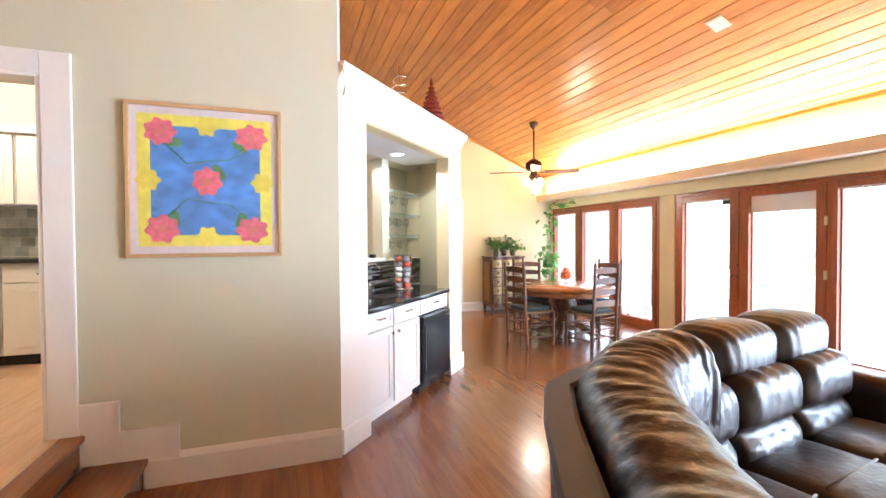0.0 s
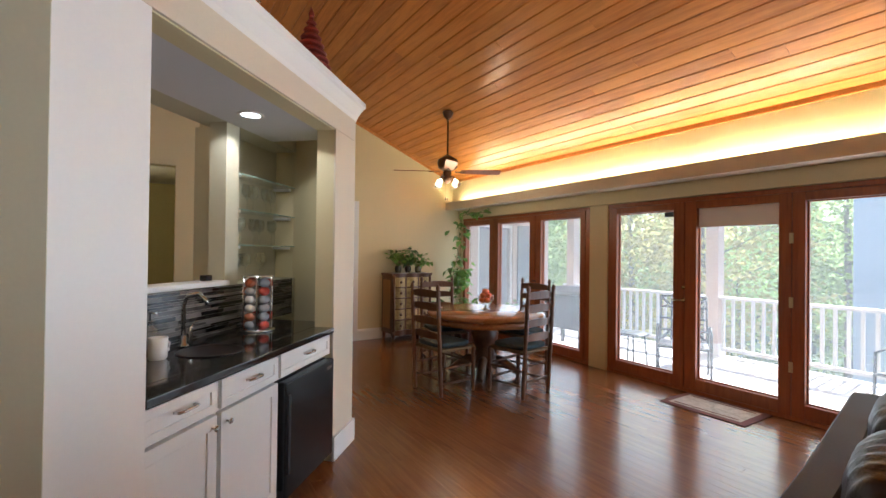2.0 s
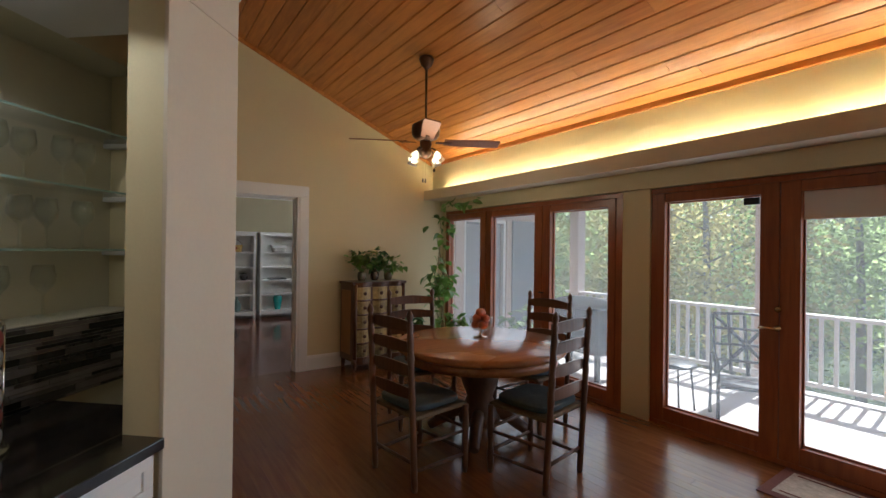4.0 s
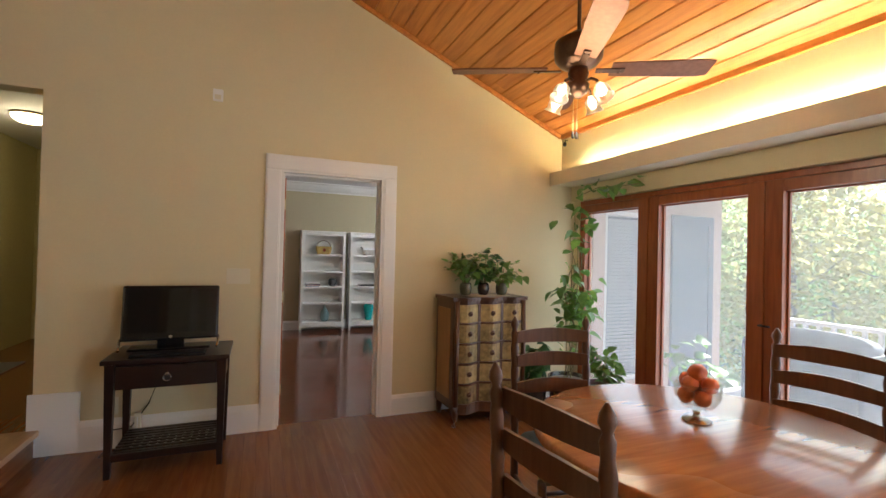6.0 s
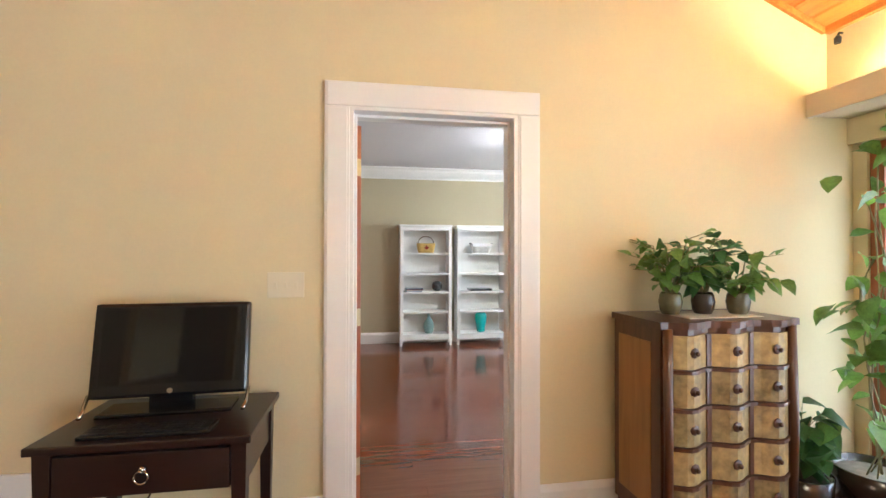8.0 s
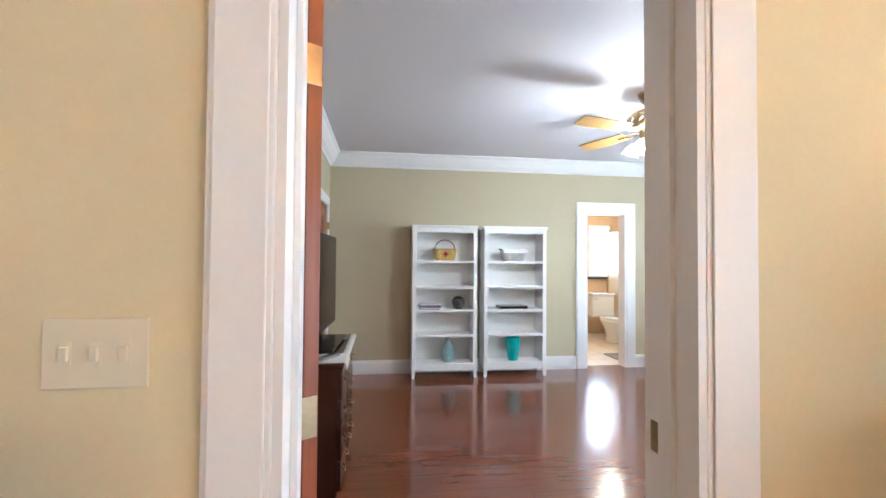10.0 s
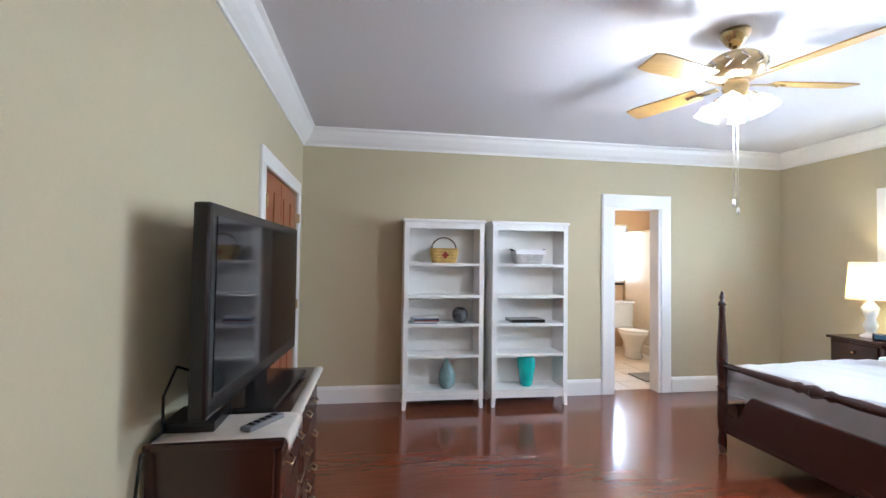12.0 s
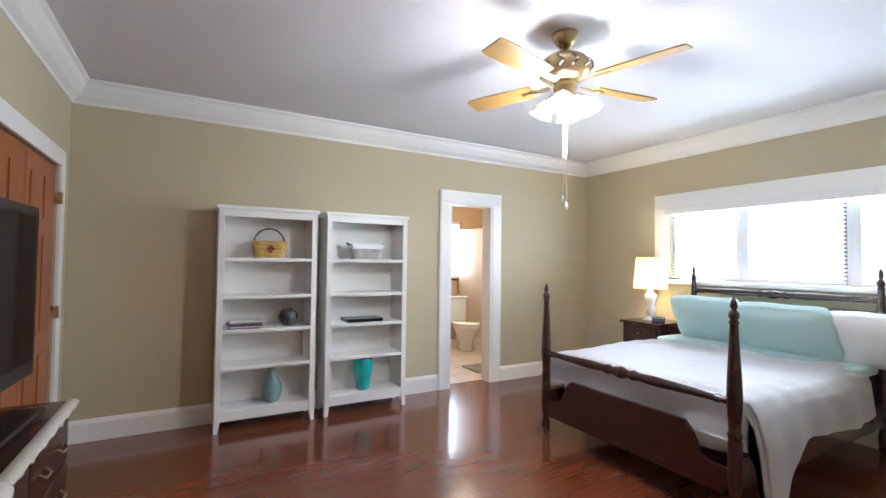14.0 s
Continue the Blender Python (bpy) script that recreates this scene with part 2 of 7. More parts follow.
M_DECK = wood("deck_boards", (0.62, 0.57, 0.54), (0.50, 0.45, 0.42), "y", 0.6, 5, 0, 0.3, True)
M_RAIL = mat("white_rail_paint", (0.74, 0.72, 0.69), 0.5, vary=0.05, grain=50)
M_STUCCO = mat("pink_beige_stucco", (0.60, 0.46, 0.38), 0.8, vary=0.06, grain=120, bump=0.15)
M_SLATE = mat("slate_blue_siding", (0.16, 0.20, 0.25), 0.6, vary=0.08, grain=40, bump=0.04)
M_NEIGHBOUR = mat("pale_slate_siding", (0.48, 0.54, 0.60), 0.6, vary=0.06, grain=40, bump=0.04)
M_ROOF = mat("grey_shingle", (0.10, 0.10, 0.105), 0.85, vary=0.25, grain=60, bump=0.2)
M_GROUND = mat("lawn", (0.055, 0.085, 0.025), 0.95, vary=0.45, grain=8, stain=0.4, bump=0.3)
M_BARK = mat("bark", (0.27, 0.25, 0.21), 0.9, vary=0.35, grain=25, bump=0.4, stretch=(1, 1, 0.3))
M_TREE = mat("tree_leaves", (0.23, 0.28, 0.12), 0.6, vary=0.45, grain=3, stain=0.8, spread=0.25, bump=0.05)
M_TREE_GOLD = mat("autumn_leaves", (0.26, 0.23, 0.10), 0.6, vary=0.4, grain=3, stain=0.8, spread=0.25, bump=0.05)
M_CREAM_TILE = mat("bath_tile", (0.68, 0.58, 0.45), 0.3, vary=0.06, grain=20, bump=0.02)
M_PORCELAIN = mat("porcelain", (0.82, 0.81, 0.79), 0.12, vary=0.01, bump=0, coat=0.4)
M_FRUIT = mat("peach_skin", (0.70, 0.17, 0.045), 0.4, vary=0.35, grain=15, stain=14, spread=0.4, bump=0.03)
M_GOLD_PAINT = mat("aged_gold_paint", (0.31, 0.23, 0.095), 0.5, vary=0.55, grain=35, stain=14, bump=0.08, spread=0.25)
M_CHEST = wood("walnut_chest", (0.12, 0.048, 0.022), (0.05, 0.02, 0.010), "z", 0.32, 6, 0.2, 0.2)
M_CHEST_SIDE = wood("burl_panel", (0.36, 0.17, 0.05), (0.20, 0.085, 0.026), "z", 0.35, 4, 0.2, 0.2)
M_RUSH = mat("dark_rush", (0.15, 0.10, 0.045), 0.7, vary=0.4, grain=120, stain=20, bump=0.3)
M_WICKER = mat("yellow_wicker", (0.50, 0.33, 0.09), 0.7, vary=0.4, grain=120, stain=20, bump=0.3)
M_WICKER_GREY = mat("grey_wicker", (0.45, 0.43, 0.40), 0.8, vary=0.3, grain=120, stain=20, bump=0.3)
M_RED_METAL = mat("red_rusted_metal", (0.26, 0.035, 0.02), 0.55, 0.3, vary=0.4, grain=30, bump=0.1)
M_PLASTIC_WHITE = mat("almond_plastic", (0.70, 0.64, 0.48), 0.4, vary=0.02)
M_STONE = mat("stone_backsplash", (0.30, 0.27, 0.20), 0.5, vary=0.3, grain=12, stain=5, bump=0.1, spread=0.4)
M_TILE_STRIP = mat("strip_mosaic_tile", (0.07, 0.06, 0.055), 0.2, vary=0.7, grain=20, stain=6, spread=1.0, bump=0.02, coat=0.3)
M_RUG = mat("woven_mat_border", (0.16, 0.06, 0.045), 0.9, vary=0.3, grain=90, bump=0.2)
M_RUG_FIELD = mat("woven_mat_field", (0.46, 0.40, 0.32), 0.9, vary=0.35, grain=40, stain=14, bump=0.2)
for m in (M_TREE, M_TREE_GOLD, M_LEAF, M_LEAF_DEEP):
    # leaves let some light through
    nt = m.node_tree
    b = nt.nodes["Principled BSDF"]
    tr, mx = nt.nodes.new("ShaderNodeBsdfTranslucent"), nt.nodes.new("ShaderNodeMixShader")
    more = nt.nodes.new("ShaderNodeVectorMath")
    more.operation = "SCALE"
    more.inputs["Scale"].default_value = 2.6
    nt.links.new(b.inputs["Base Color"].links[0].from_socket, more.inputs[0])
    nt.links.new(more.outputs[0], tr.inputs[0])
    mx.inputs[0].default_value = 0.65 if m in (M_TREE, M_TREE_GOLD) else 0.25
    nt.links.new(b.outputs[0], mx.inputs[1])
    nt.links.new(tr.outputs[0], mx.inputs[2])
    nt.links.new(mx.outputs[0], nt.nodes["Material Output"].inputs[0])
M_BULB = glow("warm_bulb", (1.0, 0.82, 0.55), 8)
M_BULB_COOL = glow("bright_bulb", (1.0, 0.95, 0.87), 12)
M_COVE = glow("cove_tube", (1.0, 0.84, 0.50), 26)
M_DISC = glow("downlight_disc", (1.0, 0.96, 0.90), 3)
M_FROST = glass("frosted_lamp_glass", (1.0, 0.97, 0.9), 0.35, 1.2)
M_SCREEN_DOOR = mat("grey_insect_screen", (0.17, 0.185, 0.21), 0.6, vary=0.06, grain=60, bump=0.04)
# white slats of the deck-end blind, their shade put into a darker grey
M_BLIND_SHADED = mat("shaded_blind_slat", (0.34, 0.35, 0.37), 0.5, vary=0.08)
M_BLIND = mat("blind_slat", (0.76, 0.75, 0.73), 0.5, vary=0.05)
M_BLIND_DARK = mat("dark_blind_cord", (0.06, 0.055, 0.05), 0.6)


# ---- building helpers ----
def box(bm, x0, x1, y0, y1, z0, z1, bevel=0.0, m=None):
    vs = [bm.verts.new((x, y, z)) for x in (x0, x1) for y in (y0, y1) for z in (z0, z1)]
    fs = [bm.faces.new([vs[i] for i in f]) for f in ((0, 1, 3, 2), (4, 6, 7, 5), (0, 4, 5, 1), (2, 3, 7, 6), (0, 2, 6, 4), (1, 5, 7, 3))]
    made = vs
    if bevel:
        r = bmesh.ops.bevel(bm, geom=list({e for f in fs for e in f.edges}), offset=bevel, segments=2, affect="EDGES", profile=0.6)
        made = list({v for f in r["faces"] for v in f.verts})
    if m is not None:
        bmesh.ops.transform(bm, matrix=m, verts=made)
    return bm


def B(x0, x1, y0, y1, z0, z1, bevel=0.0, m=None):
    return box(bmesh.new(), x0, x1, y0, y1, z0, z1, bevel, m)


def lathe(bm, rings, seg=24, m=None, cap=True):
    """A turned shape about z from (radius, height) rings."""
    rows, made = [], []
    for r, z in rings:
        row = [bm.verts.new((r * math.cos(a), r * math.sin(a), z)) for a in (2 * math.pi * i / seg for i in range(seg))]
        rows.append(row)
        made += row
    for a, b in zip(rows, rows[1:]):
        for i in range(seg):
            f = bm.faces.new((a[i], a[(i + 1) % seg], b[(i + 1) % seg], b[i]))
            f.smooth = True
    if cap:
        for row in (rows[0][::-1], rows[-1]):
            bm.faces.new(row)
    if m is not None:
        bmesh.ops.transform(bm, matrix=m, verts=made)
    return bm


def L(rings, seg=24, m=None, cap=True):
    return lathe(bmesh.new(), rings, seg, m, cap)


def tube(bm, pts, r, seg=8):
    """A round bar along points; r is a radius or a list of them."""
    pts = [Vector(p) for p in pts]
    rs = r if isinstance(r, (list, tuple)) else [r] * len(pts)
    rows = []
    for i, p in enumerate(pts):
        d = (pts[min(i + 1, len(pts) - 1)] - pts[max(i - 1, 0)]).normalized()
        side = d.cross(Vector((0, 0, 1)) if abs(d.z) < 0.9 else Vector((1, 0, 0))).normalized()
        up = side.cross(d)
        rows.append([bm.verts.new(p + rs[i] * (math.cos(a) * side + math.sin(a) * up)) for a in (2 * math.pi * k / seg for k in range(seg))])
    for a, b in zip(rows, rows[1:]):
        for i in range(seg):
            f = bm.faces.new((a[i], a[(i + 1) % seg], b[(i + 1) % seg], b[i]))
            f.smooth = True
    bm.faces.new(rows[0][::-1])
    bm.faces.new(rows[-1])
    return bm


def T(pts, r, seg=8):
    return tube(bmesh.new(), pts, r, seg)


def puff(cx, cy, cz, sx, sy, sz, power=3.0, n=18, ripple=None, m=None):
    """A stuffed cushion: a rounded block with soft edges; ripple moves its points."""
    bm = bmesh.new()
    bmesh.ops.create_cube(bm, size=2)
    bmesh.ops.subdivide_edges(bm, edges=bm.edges[:], cuts=n, use_grid_fill=True)
    for v in bm.verts:
        x, y, z = v.co
        d = (abs(x) ** power + abs(y) ** power + abs(z) ** power) ** (1 / power)
        p = Vector((x, y, z)) / d
        if ripple:
            p = Vector(ripple(p.x, p.y, p.z))
        v.co = (cx + p.x * sx / 2, cy + p.y * sy / 2, cz + p.z * sz / 2)
    for f in bm.faces:
        f.smooth = True
    if m is not None:
        bm.transform(m)
    return bm


def profile_run(pts, outline):
    """A moulding: an outline of (out, up) carried along a path of (x, y, z, nx, ny) places."""
    bm = bmesh.new()
    rows = [[bm.verts.new((x + nx * o, y + ny * o, z + h)) for o, h in outline] for x, y, z, nx, ny in pts]
    k = len(outline)
    for a, b in zip(rows, rows[1:]):
        for i in range(k):
            bm.faces.new((a[i], a[(i + 1) % k], b[(i + 1) % k], b[i]))
    bm.faces.new(rows[0][::-1])
    bm.faces.new(rows[-1])
    bmesh.ops.recalc_face_normals(bm, faces=bm.faces[:])
    return bm


def mesh_of(name, bm, material):
    me = bpy.data.meshes.new(name)
    bmesh.ops.recalc_face_normals(bm, faces=bm.faces[:])
    bm.to_mesh(me)
    bm.free()
    me.materials.append(material)
    return me


def part(name, bm, material, parent, label=""):
    ob = new(name, mesh_of(name, bm, material))
    ob.parent = parent
    return tagged(ob, label)


def thing(name, label, category, m=None, group=""):
    ob = new(name)
    ob.empty_display_size = 0.1
    if m is not None:
        ob.matrix_world = m
    return tagged(ob, label, category, group)


def solid(name, bm, material, label, category, m=None, group=""):
    ob = new(name, mesh_of(name, bm, material))
    if m is not None:
        ob.matrix_world = m
    return tagged(ob, label, category, group)


def setting(name, bm, material, label, category, m=None):
    return tagged(solid(name, bm, material, label, category, m), kind="structure")


def holder(name, label, category, m=None):
    return tagged(thing(name, label, category, m), kind="structure")

# ---- large structure: the living and dining room ----
RIDGE_X, EAVE_X, EAVE_Z, SLOPE = -0.2, 5.26, 2.65, 0.425
WEST, SOUTH, NORTH = -5.2, -3.2, 7.65


def ceil_z(x):
    top = EAVE_Z + SLOPE * (EAVE_X - RIDGE_X)
    return top - SLOPE * abs(x - RIDGE_X)


def gable(bm, y0, y1, xa, xb, z0):
    """A strip of wall between xa and xb that reaches up to the sloping ceiling."""
    lo, hi = [bm.verts.new((x, y, z0)) for y in (y0, y1) for x in (xa, xb)], [bm.verts.new((x, y, ceil_z(x) + 0.03)) for y in (y0, y1) for x in (xa, xb)]
    a, b, c, d = lo
    e, f, g, h = hi
    for q in ((a, b, f, e), (c, g, h, d), (a, e, g, c), (b, d, h, f), (e, f, h, g), (a, c, d, b)):
        bm.faces.new(q)
    return bm


# the wall with the picture, and the opening to the kitchen
PIC_Y = 2.578
bm = bmesh.new()
gable(bm, PIC_Y, 2.72, RIDGE_X, 0.655, 0)
gable(bm, PIC_Y, 2.72, -0.85, RIDGE_X, 0)
gable(bm, PIC_Y, 2.72, -2.1, -0.85, 2.24)
gable(bm, PIC_Y, 2.72, WEST, -2.1, 0)
wall_picture = setting("wall_picture", bm, M_WALL_KITCHEN, "grey-green painted wall beside the bar", "wall")
# the wall with the bedroom door and the hall opening: sand towards the dining room
DOOR_X0, DOOR_X1, DOOR_Z = 2.565, 3.398, 2.055
HALL_X0, HALL_X1, HALL_Z = -0.25, 1.055, 2.45
bm = bmesh.new()
gable(bm, NORTH, 7.725, DOOR_X1, 5.62, 0)
gable(bm, NORTH, 7.725, DOOR_X0, DOOR_X1, DOOR_Z)
gable(bm, NORTH, 7.725, HALL_X1, DOOR_X0, 0)
gable(bm, NORTH, 7.725, RIDGE_X, HALL_X1, HALL_Z)
gable(bm, NORTH, 7.725, HALL_X0, RIDGE_X, HALL_Z)
gable(bm, NORTH, 7.725, WEST, HALL_X0, 0)
wall_north = setting("wall_north", bm, M_WALL, "sand-yellow painted gable wall", "wall")
bm = bmesh.new()
gable(bm, SOUTH - 0.15, SOUTH, RIDGE_X, 5.62, 0)
gable(bm, SOUTH - 0.15, SOUTH, WEST, RIDGE_X, 0)
setting("wall_south", bm, M_WALL, "plain sand painted wall", "wall")
setting("wall_west", B(WEST - 0.15, WEST, SOUTH, 7.8, 0, 3.0), M_WALL_KITCHEN, "plain painted kitchen wall", "wall")
# window wall: pier, header, light ledge and the wall above it
bm = bmesh.new()
box(bm, 5.445, 5.62, 4.523, 4.783, 0, 1.99)
box(bm, 5.445, 5.62, 7.575, 7.65, 0, 1.99)
box(bm, 5.445, 5.62, 0.80, 1.05, 0, 1.99)
box(bm, 5.445, 5.62, SOUTH, -2.85, 0, 1.99)
box(bm, 5.405, 5.62, SOUTH, 7.65, 1.99, 2.14)
box(bm, 5.27, 5.62, SOUTH, 7.65, 2.26, 2.74)
wall_east = setting("wall_east", bm, M_WALL, "sand painted window wall", "wall")
ledge = setting("light_ledge", B(5.135, 5.62, SOUTH, 7.648, 2.142, 2.20), M_LEDGE, "cream painted ledge that hides the cove lights", "ledge")
part("fascia", B(5.125, 5.15, SOUTH, 7.648, 2.13, 2.262, 0.004), M_LEDGE, ledge)
cove = thing("cove_light", "warm tube lights lying in the ledge trough", "light")
for y in np.arange(-3.0, 7.4, 1.3):
    part("tube", L([(0.012, 0), (0.012, 1.2)], 8, pose(5.21, y, 2.22, -90)), M_COVE, cove)

# pine ceiling: boards on each slope, and the trim along the walls
CEIL = bmesh.new()
pitch = math.atan(SLOPE)
W_BOARD = 0.135
for sign, x_end in ((1, 5.30), (-1, WEST)):
    run = abs(x_end - RIDGE_X)
    k = int(run / math.cos(pitch) / W_BOARD) + 1
    for i in range(k):
        a, b = i * W_BOARD * math.cos(pitch), min((i + 1) * W_BOARD * math.cos(pitch), run)
        y = SOUTH
        rnd = random.Random(i * 7 + sign)
        while y < 7.65:
            y2 = min(y + rnd.uniform(2.2, 4.6), 7.65)
            g = 0.006
            vs = []
            for off, dz in ((0, 0.0), (g, -0.012)):
                for xx, yy in ((a + off, y + 0.001), (b - off, y + 0.001), (b - off, y2 - 0.001), (a + off, y2 - 0.001)):
                    X = RIDGE_X + sign * xx
                    vs.append(CEIL.verts.new((X, yy, ceil_z(X) + dz + 0.01)))
            CEIL.faces.new(vs[4:])
            for j in range(4):
                CEIL.faces.new((vs[j], vs[(j + 1) % 4], vs[4 + (j + 1) % 4], vs[4 + j]))
            y = y2
setting("ceiling", CEIL, M_PINE, "varnished orange pine board ceiling", "ceiling")
bm = bmesh.new()
for sign, x_end in ((1, 5.62), (-1, WEST)):
    X0, X1 = RIDGE_X, x_end
    q = [bm.verts.new((x, y, ceil_z(x) + dz)) for dz in (0.012, 0.12) for x, y in ((X0, SOUTH), (X1, SOUTH), (X1, 7.8), (X0, 7.8))]
    for f in ((0, 1, 2, 3), (4, 7, 6, 5), (0, 4, 5, 1), (1, 5, 6, 2), (2, 6, 7, 3), (3, 7, 4, 0)):
        bm.faces.new([q[i] for i in f])
setting("ceiling_backing", bm, M_GAP, "dark boarding over the pine ceiling", "roof")
trim = holder("trim_ceiling", "orange pine strip along the ceiling edge", "trim")
part("strip", B(5.235, 5.268, SOUTH, 7.63, EAVE_Z - 0.035, EAVE_Z + 0.012, 0.003), M_PINE, trim)
bm = bmesh.new()
for xa, xb in ((RIDGE_X, 5.235), (WEST, RIDGE_X)):
    q = [bm.verts.new((x, y, ceil_z(x) + dz)) for dz in (-0.04, 0.004) for x, y in ((xa, 7.628), (xb, 7.628), (xb, 7.648), (xa, 7.648))]
    for f in ((0, 1, 2, 3), (4, 7, 6, 5), (0, 4, 5, 1), (1, 5, 6, 2), (2, 6, 7, 3), (3, 7, 4, 0)):
        bm.faces.new([q[i] for i in f])
part("strip", bm, M_PINE, trim)

# ground under the floors
setting("floor_slab", B(WEST, 5.62, SOUTH, 7.8, -0.12, -0.022), M_GAP, "dark subfloor", "floor")
setting("floor_slab_bedroom", B(2.0, 7.56, 7.8, 15.4, -0.12, -0.022), M_GAP, "dark subfloor", "floor")


def planks(name, x0, x1, y0, y1, z, along, width, material, label, near, seed, cut=None):
    """A board floor: boards near the walk are parts, the rest one joined part. cut(x, y) leaves out a corner."""
    rnd = random.Random(seed)
    root = holder(name, label, "floor")
    rest, shared, count = bmesh.new(), {}, 0
    a0, a1, c0, c1 = (y0, y1, x0, x1) if along == "y" else (x0, x1, y0, y1)
    c = c0
    while c < c1 - 1e-6:
        w = min(width, c1 - c)
        a = a0 - rnd.uniform(0, 2.2)
        while a < a1:
            ln = rnd.choice((1.5, 1.8, 2.1, 2.4, 3.0))
            s, e = max(a, a0), min(a + ln, a1)
            a += ln
            if e - s < 0.02:
                continue
            mx, my = (c + w / 2, (s + e) / 2) if along == "y" else ((s + e) / 2, c + w / 2)
            if cut and cut(mx, my):
                continue
            hx, hy = (w / 2, (e - s) / 2) if along == "y" else ((e - s) / 2, w / 2)
            g = 0.00015
            if count < 290 and near[0] < mx < near[1] and near[2] < my < near[3]:
                key = (round(hx, 3), round(hy, 3))
                if key not in shared:
                    b2 = bmesh.new()
                    top_cap(b2, 0, 0, hx - g, hy - g)
                    shared[key] = mesh_of("plank", b2, material)
                ob = new("plank", shared[key])
                ob.parent = root
                ob.location = (mx, my, z)
                count += 1
            else:
                top_cap(rest, mx, my, hx - g, hy - g, z)
        c += w
    me = bpy.data.meshes.new("plank_field")
    rest.to_mesh(me)
    me.materials.append(material)
    ob = new("plank_field", me)
    ob.parent = root
    tagged(ob, kind="stuff")
    return root


def top_cap(bm, x, y, hx, hy, z=0.0):
    e = 0.0005
    lo = [bm.verts.new((x + sx * hx, y + sy * hy, z - 0.02)) for sx, sy in ((-1, -1), (1, -1), (1, 1), (-1, 1))]
    mid = [bm.verts.new((x + sx * hx, y + sy * hy, z - e)) for sx, sy in ((-1, -1), (1, -1), (1, 1), (-1, 1))]
    hi = [bm.verts.new((x + sx * (hx - e), y + sy * (hy - e), z)) for sx, sy in ((-1, -1), (1, -1), (1, 1), (-1, 1))]
    for r0, r1 in ((lo, mid), (mid, hi)):
        for i in range(4):
            bm.faces.new((r0[i], r0[(i + 1) % 4], r1[(i + 1) % 4], r1[i]))
    bm.faces.new(hi)


# raised level: steps up along the picture wall, and the platform behind the bar
UP1, UP2 = 0.17, 0.34
stairs = holder("steps_living", "two wooden steps up to the kitchen", "stairs")
part("tread", B(-0.70, -0.40, 0.6, PIC_Y - 0.002, UP1 - 0.03, UP1, 0.006), M_FLOOR, stairs)
part("riser", B(-0.68, -0.43, 0.6, PIC_Y - 0.002, 0, UP1 - 0.03), M_FLOOR, stairs)
part("riser", B(-0.74, -0.715, 0.6, PIC_Y - 0.002, UP1, UP2 - 0.03), M_FLOOR, stairs)
part("nosing", B(-0.80, -0.69, 0.6, PIC_Y - 0.002, UP2 - 0.03, UP2 + 0.003, 0.006), M_FLOOR, stairs)
setting("floor_upper", B(WEST, -0.73, SOUTH, 7.65, UP2 - 0.06, UP2 - 0.022), M_GAP, "dark subfloor of the raised level", "floor")
setting("wall_upper_edge", B(-0.75, -0.71, SOUTH, 0.6, 0, UP2), M_WHITE, "white skirt under the raised floor", "wall")
plat = holder("steps_hall", "pale wooden platform step before the hall", "stairs")
part("tread", B(-0.73, 1.10, 5.2, 7.648, 0.14, 0.18, 0.006), M_FLOOR_UP, plat)
part("riser", B(-0.70, 1.075, 5.2, 7.648, 0, 0.14), M_FLOOR, plat)

# openings: casings, door jambs
def casing(name, x0, x1, z1, y, w, depth, side, label, flip=1):
    """A white door casing round an opening in a wall that runs along x; side: which way it faces."""
    root = holder(name, label, "door frame")
    d = side * depth
    ya, yb = sorted((y, y + d))
    for xa, xb, za, zb in ((x0 - w, x0, 0, z1), (x1, x1 + w, 0, z1), (x0 - w, x1 + w, z1, z1 + w)):
        part("casing", B(xa, xb, ya, yb, za, zb, 0.005), M_WHITE, root)
        inner = B(xa + 0.012, xb - 0.012, min(y + d, y + d * 1.35), max(y + d, y + d * 1.35), za, zb - 0.012, 0.003)
        part("bead", inner, M_WHITE, root)
    return root


door_frame = casing("door_frame_1", DOOR_X0, DOOR_X1, DOOR_Z, NORTH - 0.002, 0.118, 0.018, -1, "white painted casing round the bedroom doorway")
for xa, xb, za, zb in ((DOOR_X0, DOOR_X0 + 0.018, 0, DOOR_Z), (DOOR_X1 - 0.018, DOOR_X1, 0, DOOR_Z), (DOOR_X0 + 0.018, DOOR_X1 - 0.018, DOOR_Z - 0.018, DOOR_Z)):
    part("jamb", B(xa, xb, 7.632, 7.815, za, zb), M_WHITE, door_frame)
for xa, xb, za, zb in ((DOOR_X0 + 0.018, DOOR_X0 + 0.032, 0, DOOR_Z - 0.018), (DOOR_X1 - 0.032, DOOR_X1 - 0.018, 0, DOOR_Z - 0.018), (DOOR_X0 + 0.03, DOOR_X1 - 0.03, DOOR_Z - 0.032, DOOR_Z - 0.018)):
    part("stop", B(xa, xb, 7.70, 7.745, za, zb, 0.002), M_WHITE, door_frame)
part("strike_plate", B(DOOR_X1 - 0.0205, DOOR_X1 - 0.0175, 7.765, 7.79, 0.93, 1.0), M_BRASS, door_frame)
kitchen_frame = holder("door_frame_2", "white painted casing round the kitchen opening", "door frame")
part("casing", B(-0.85, -0.715, PIC_Y - 0.022, PIC_Y - 0.002, 0.34, 2.36, 0.005), M_WHITE, kitchen_frame)
part("casing", B(-2.1, -0.85, PIC_Y - 0.022, PIC_Y - 0.002, 2.24, 2.36, 0.005), M_WHITE, kitchen_frame)
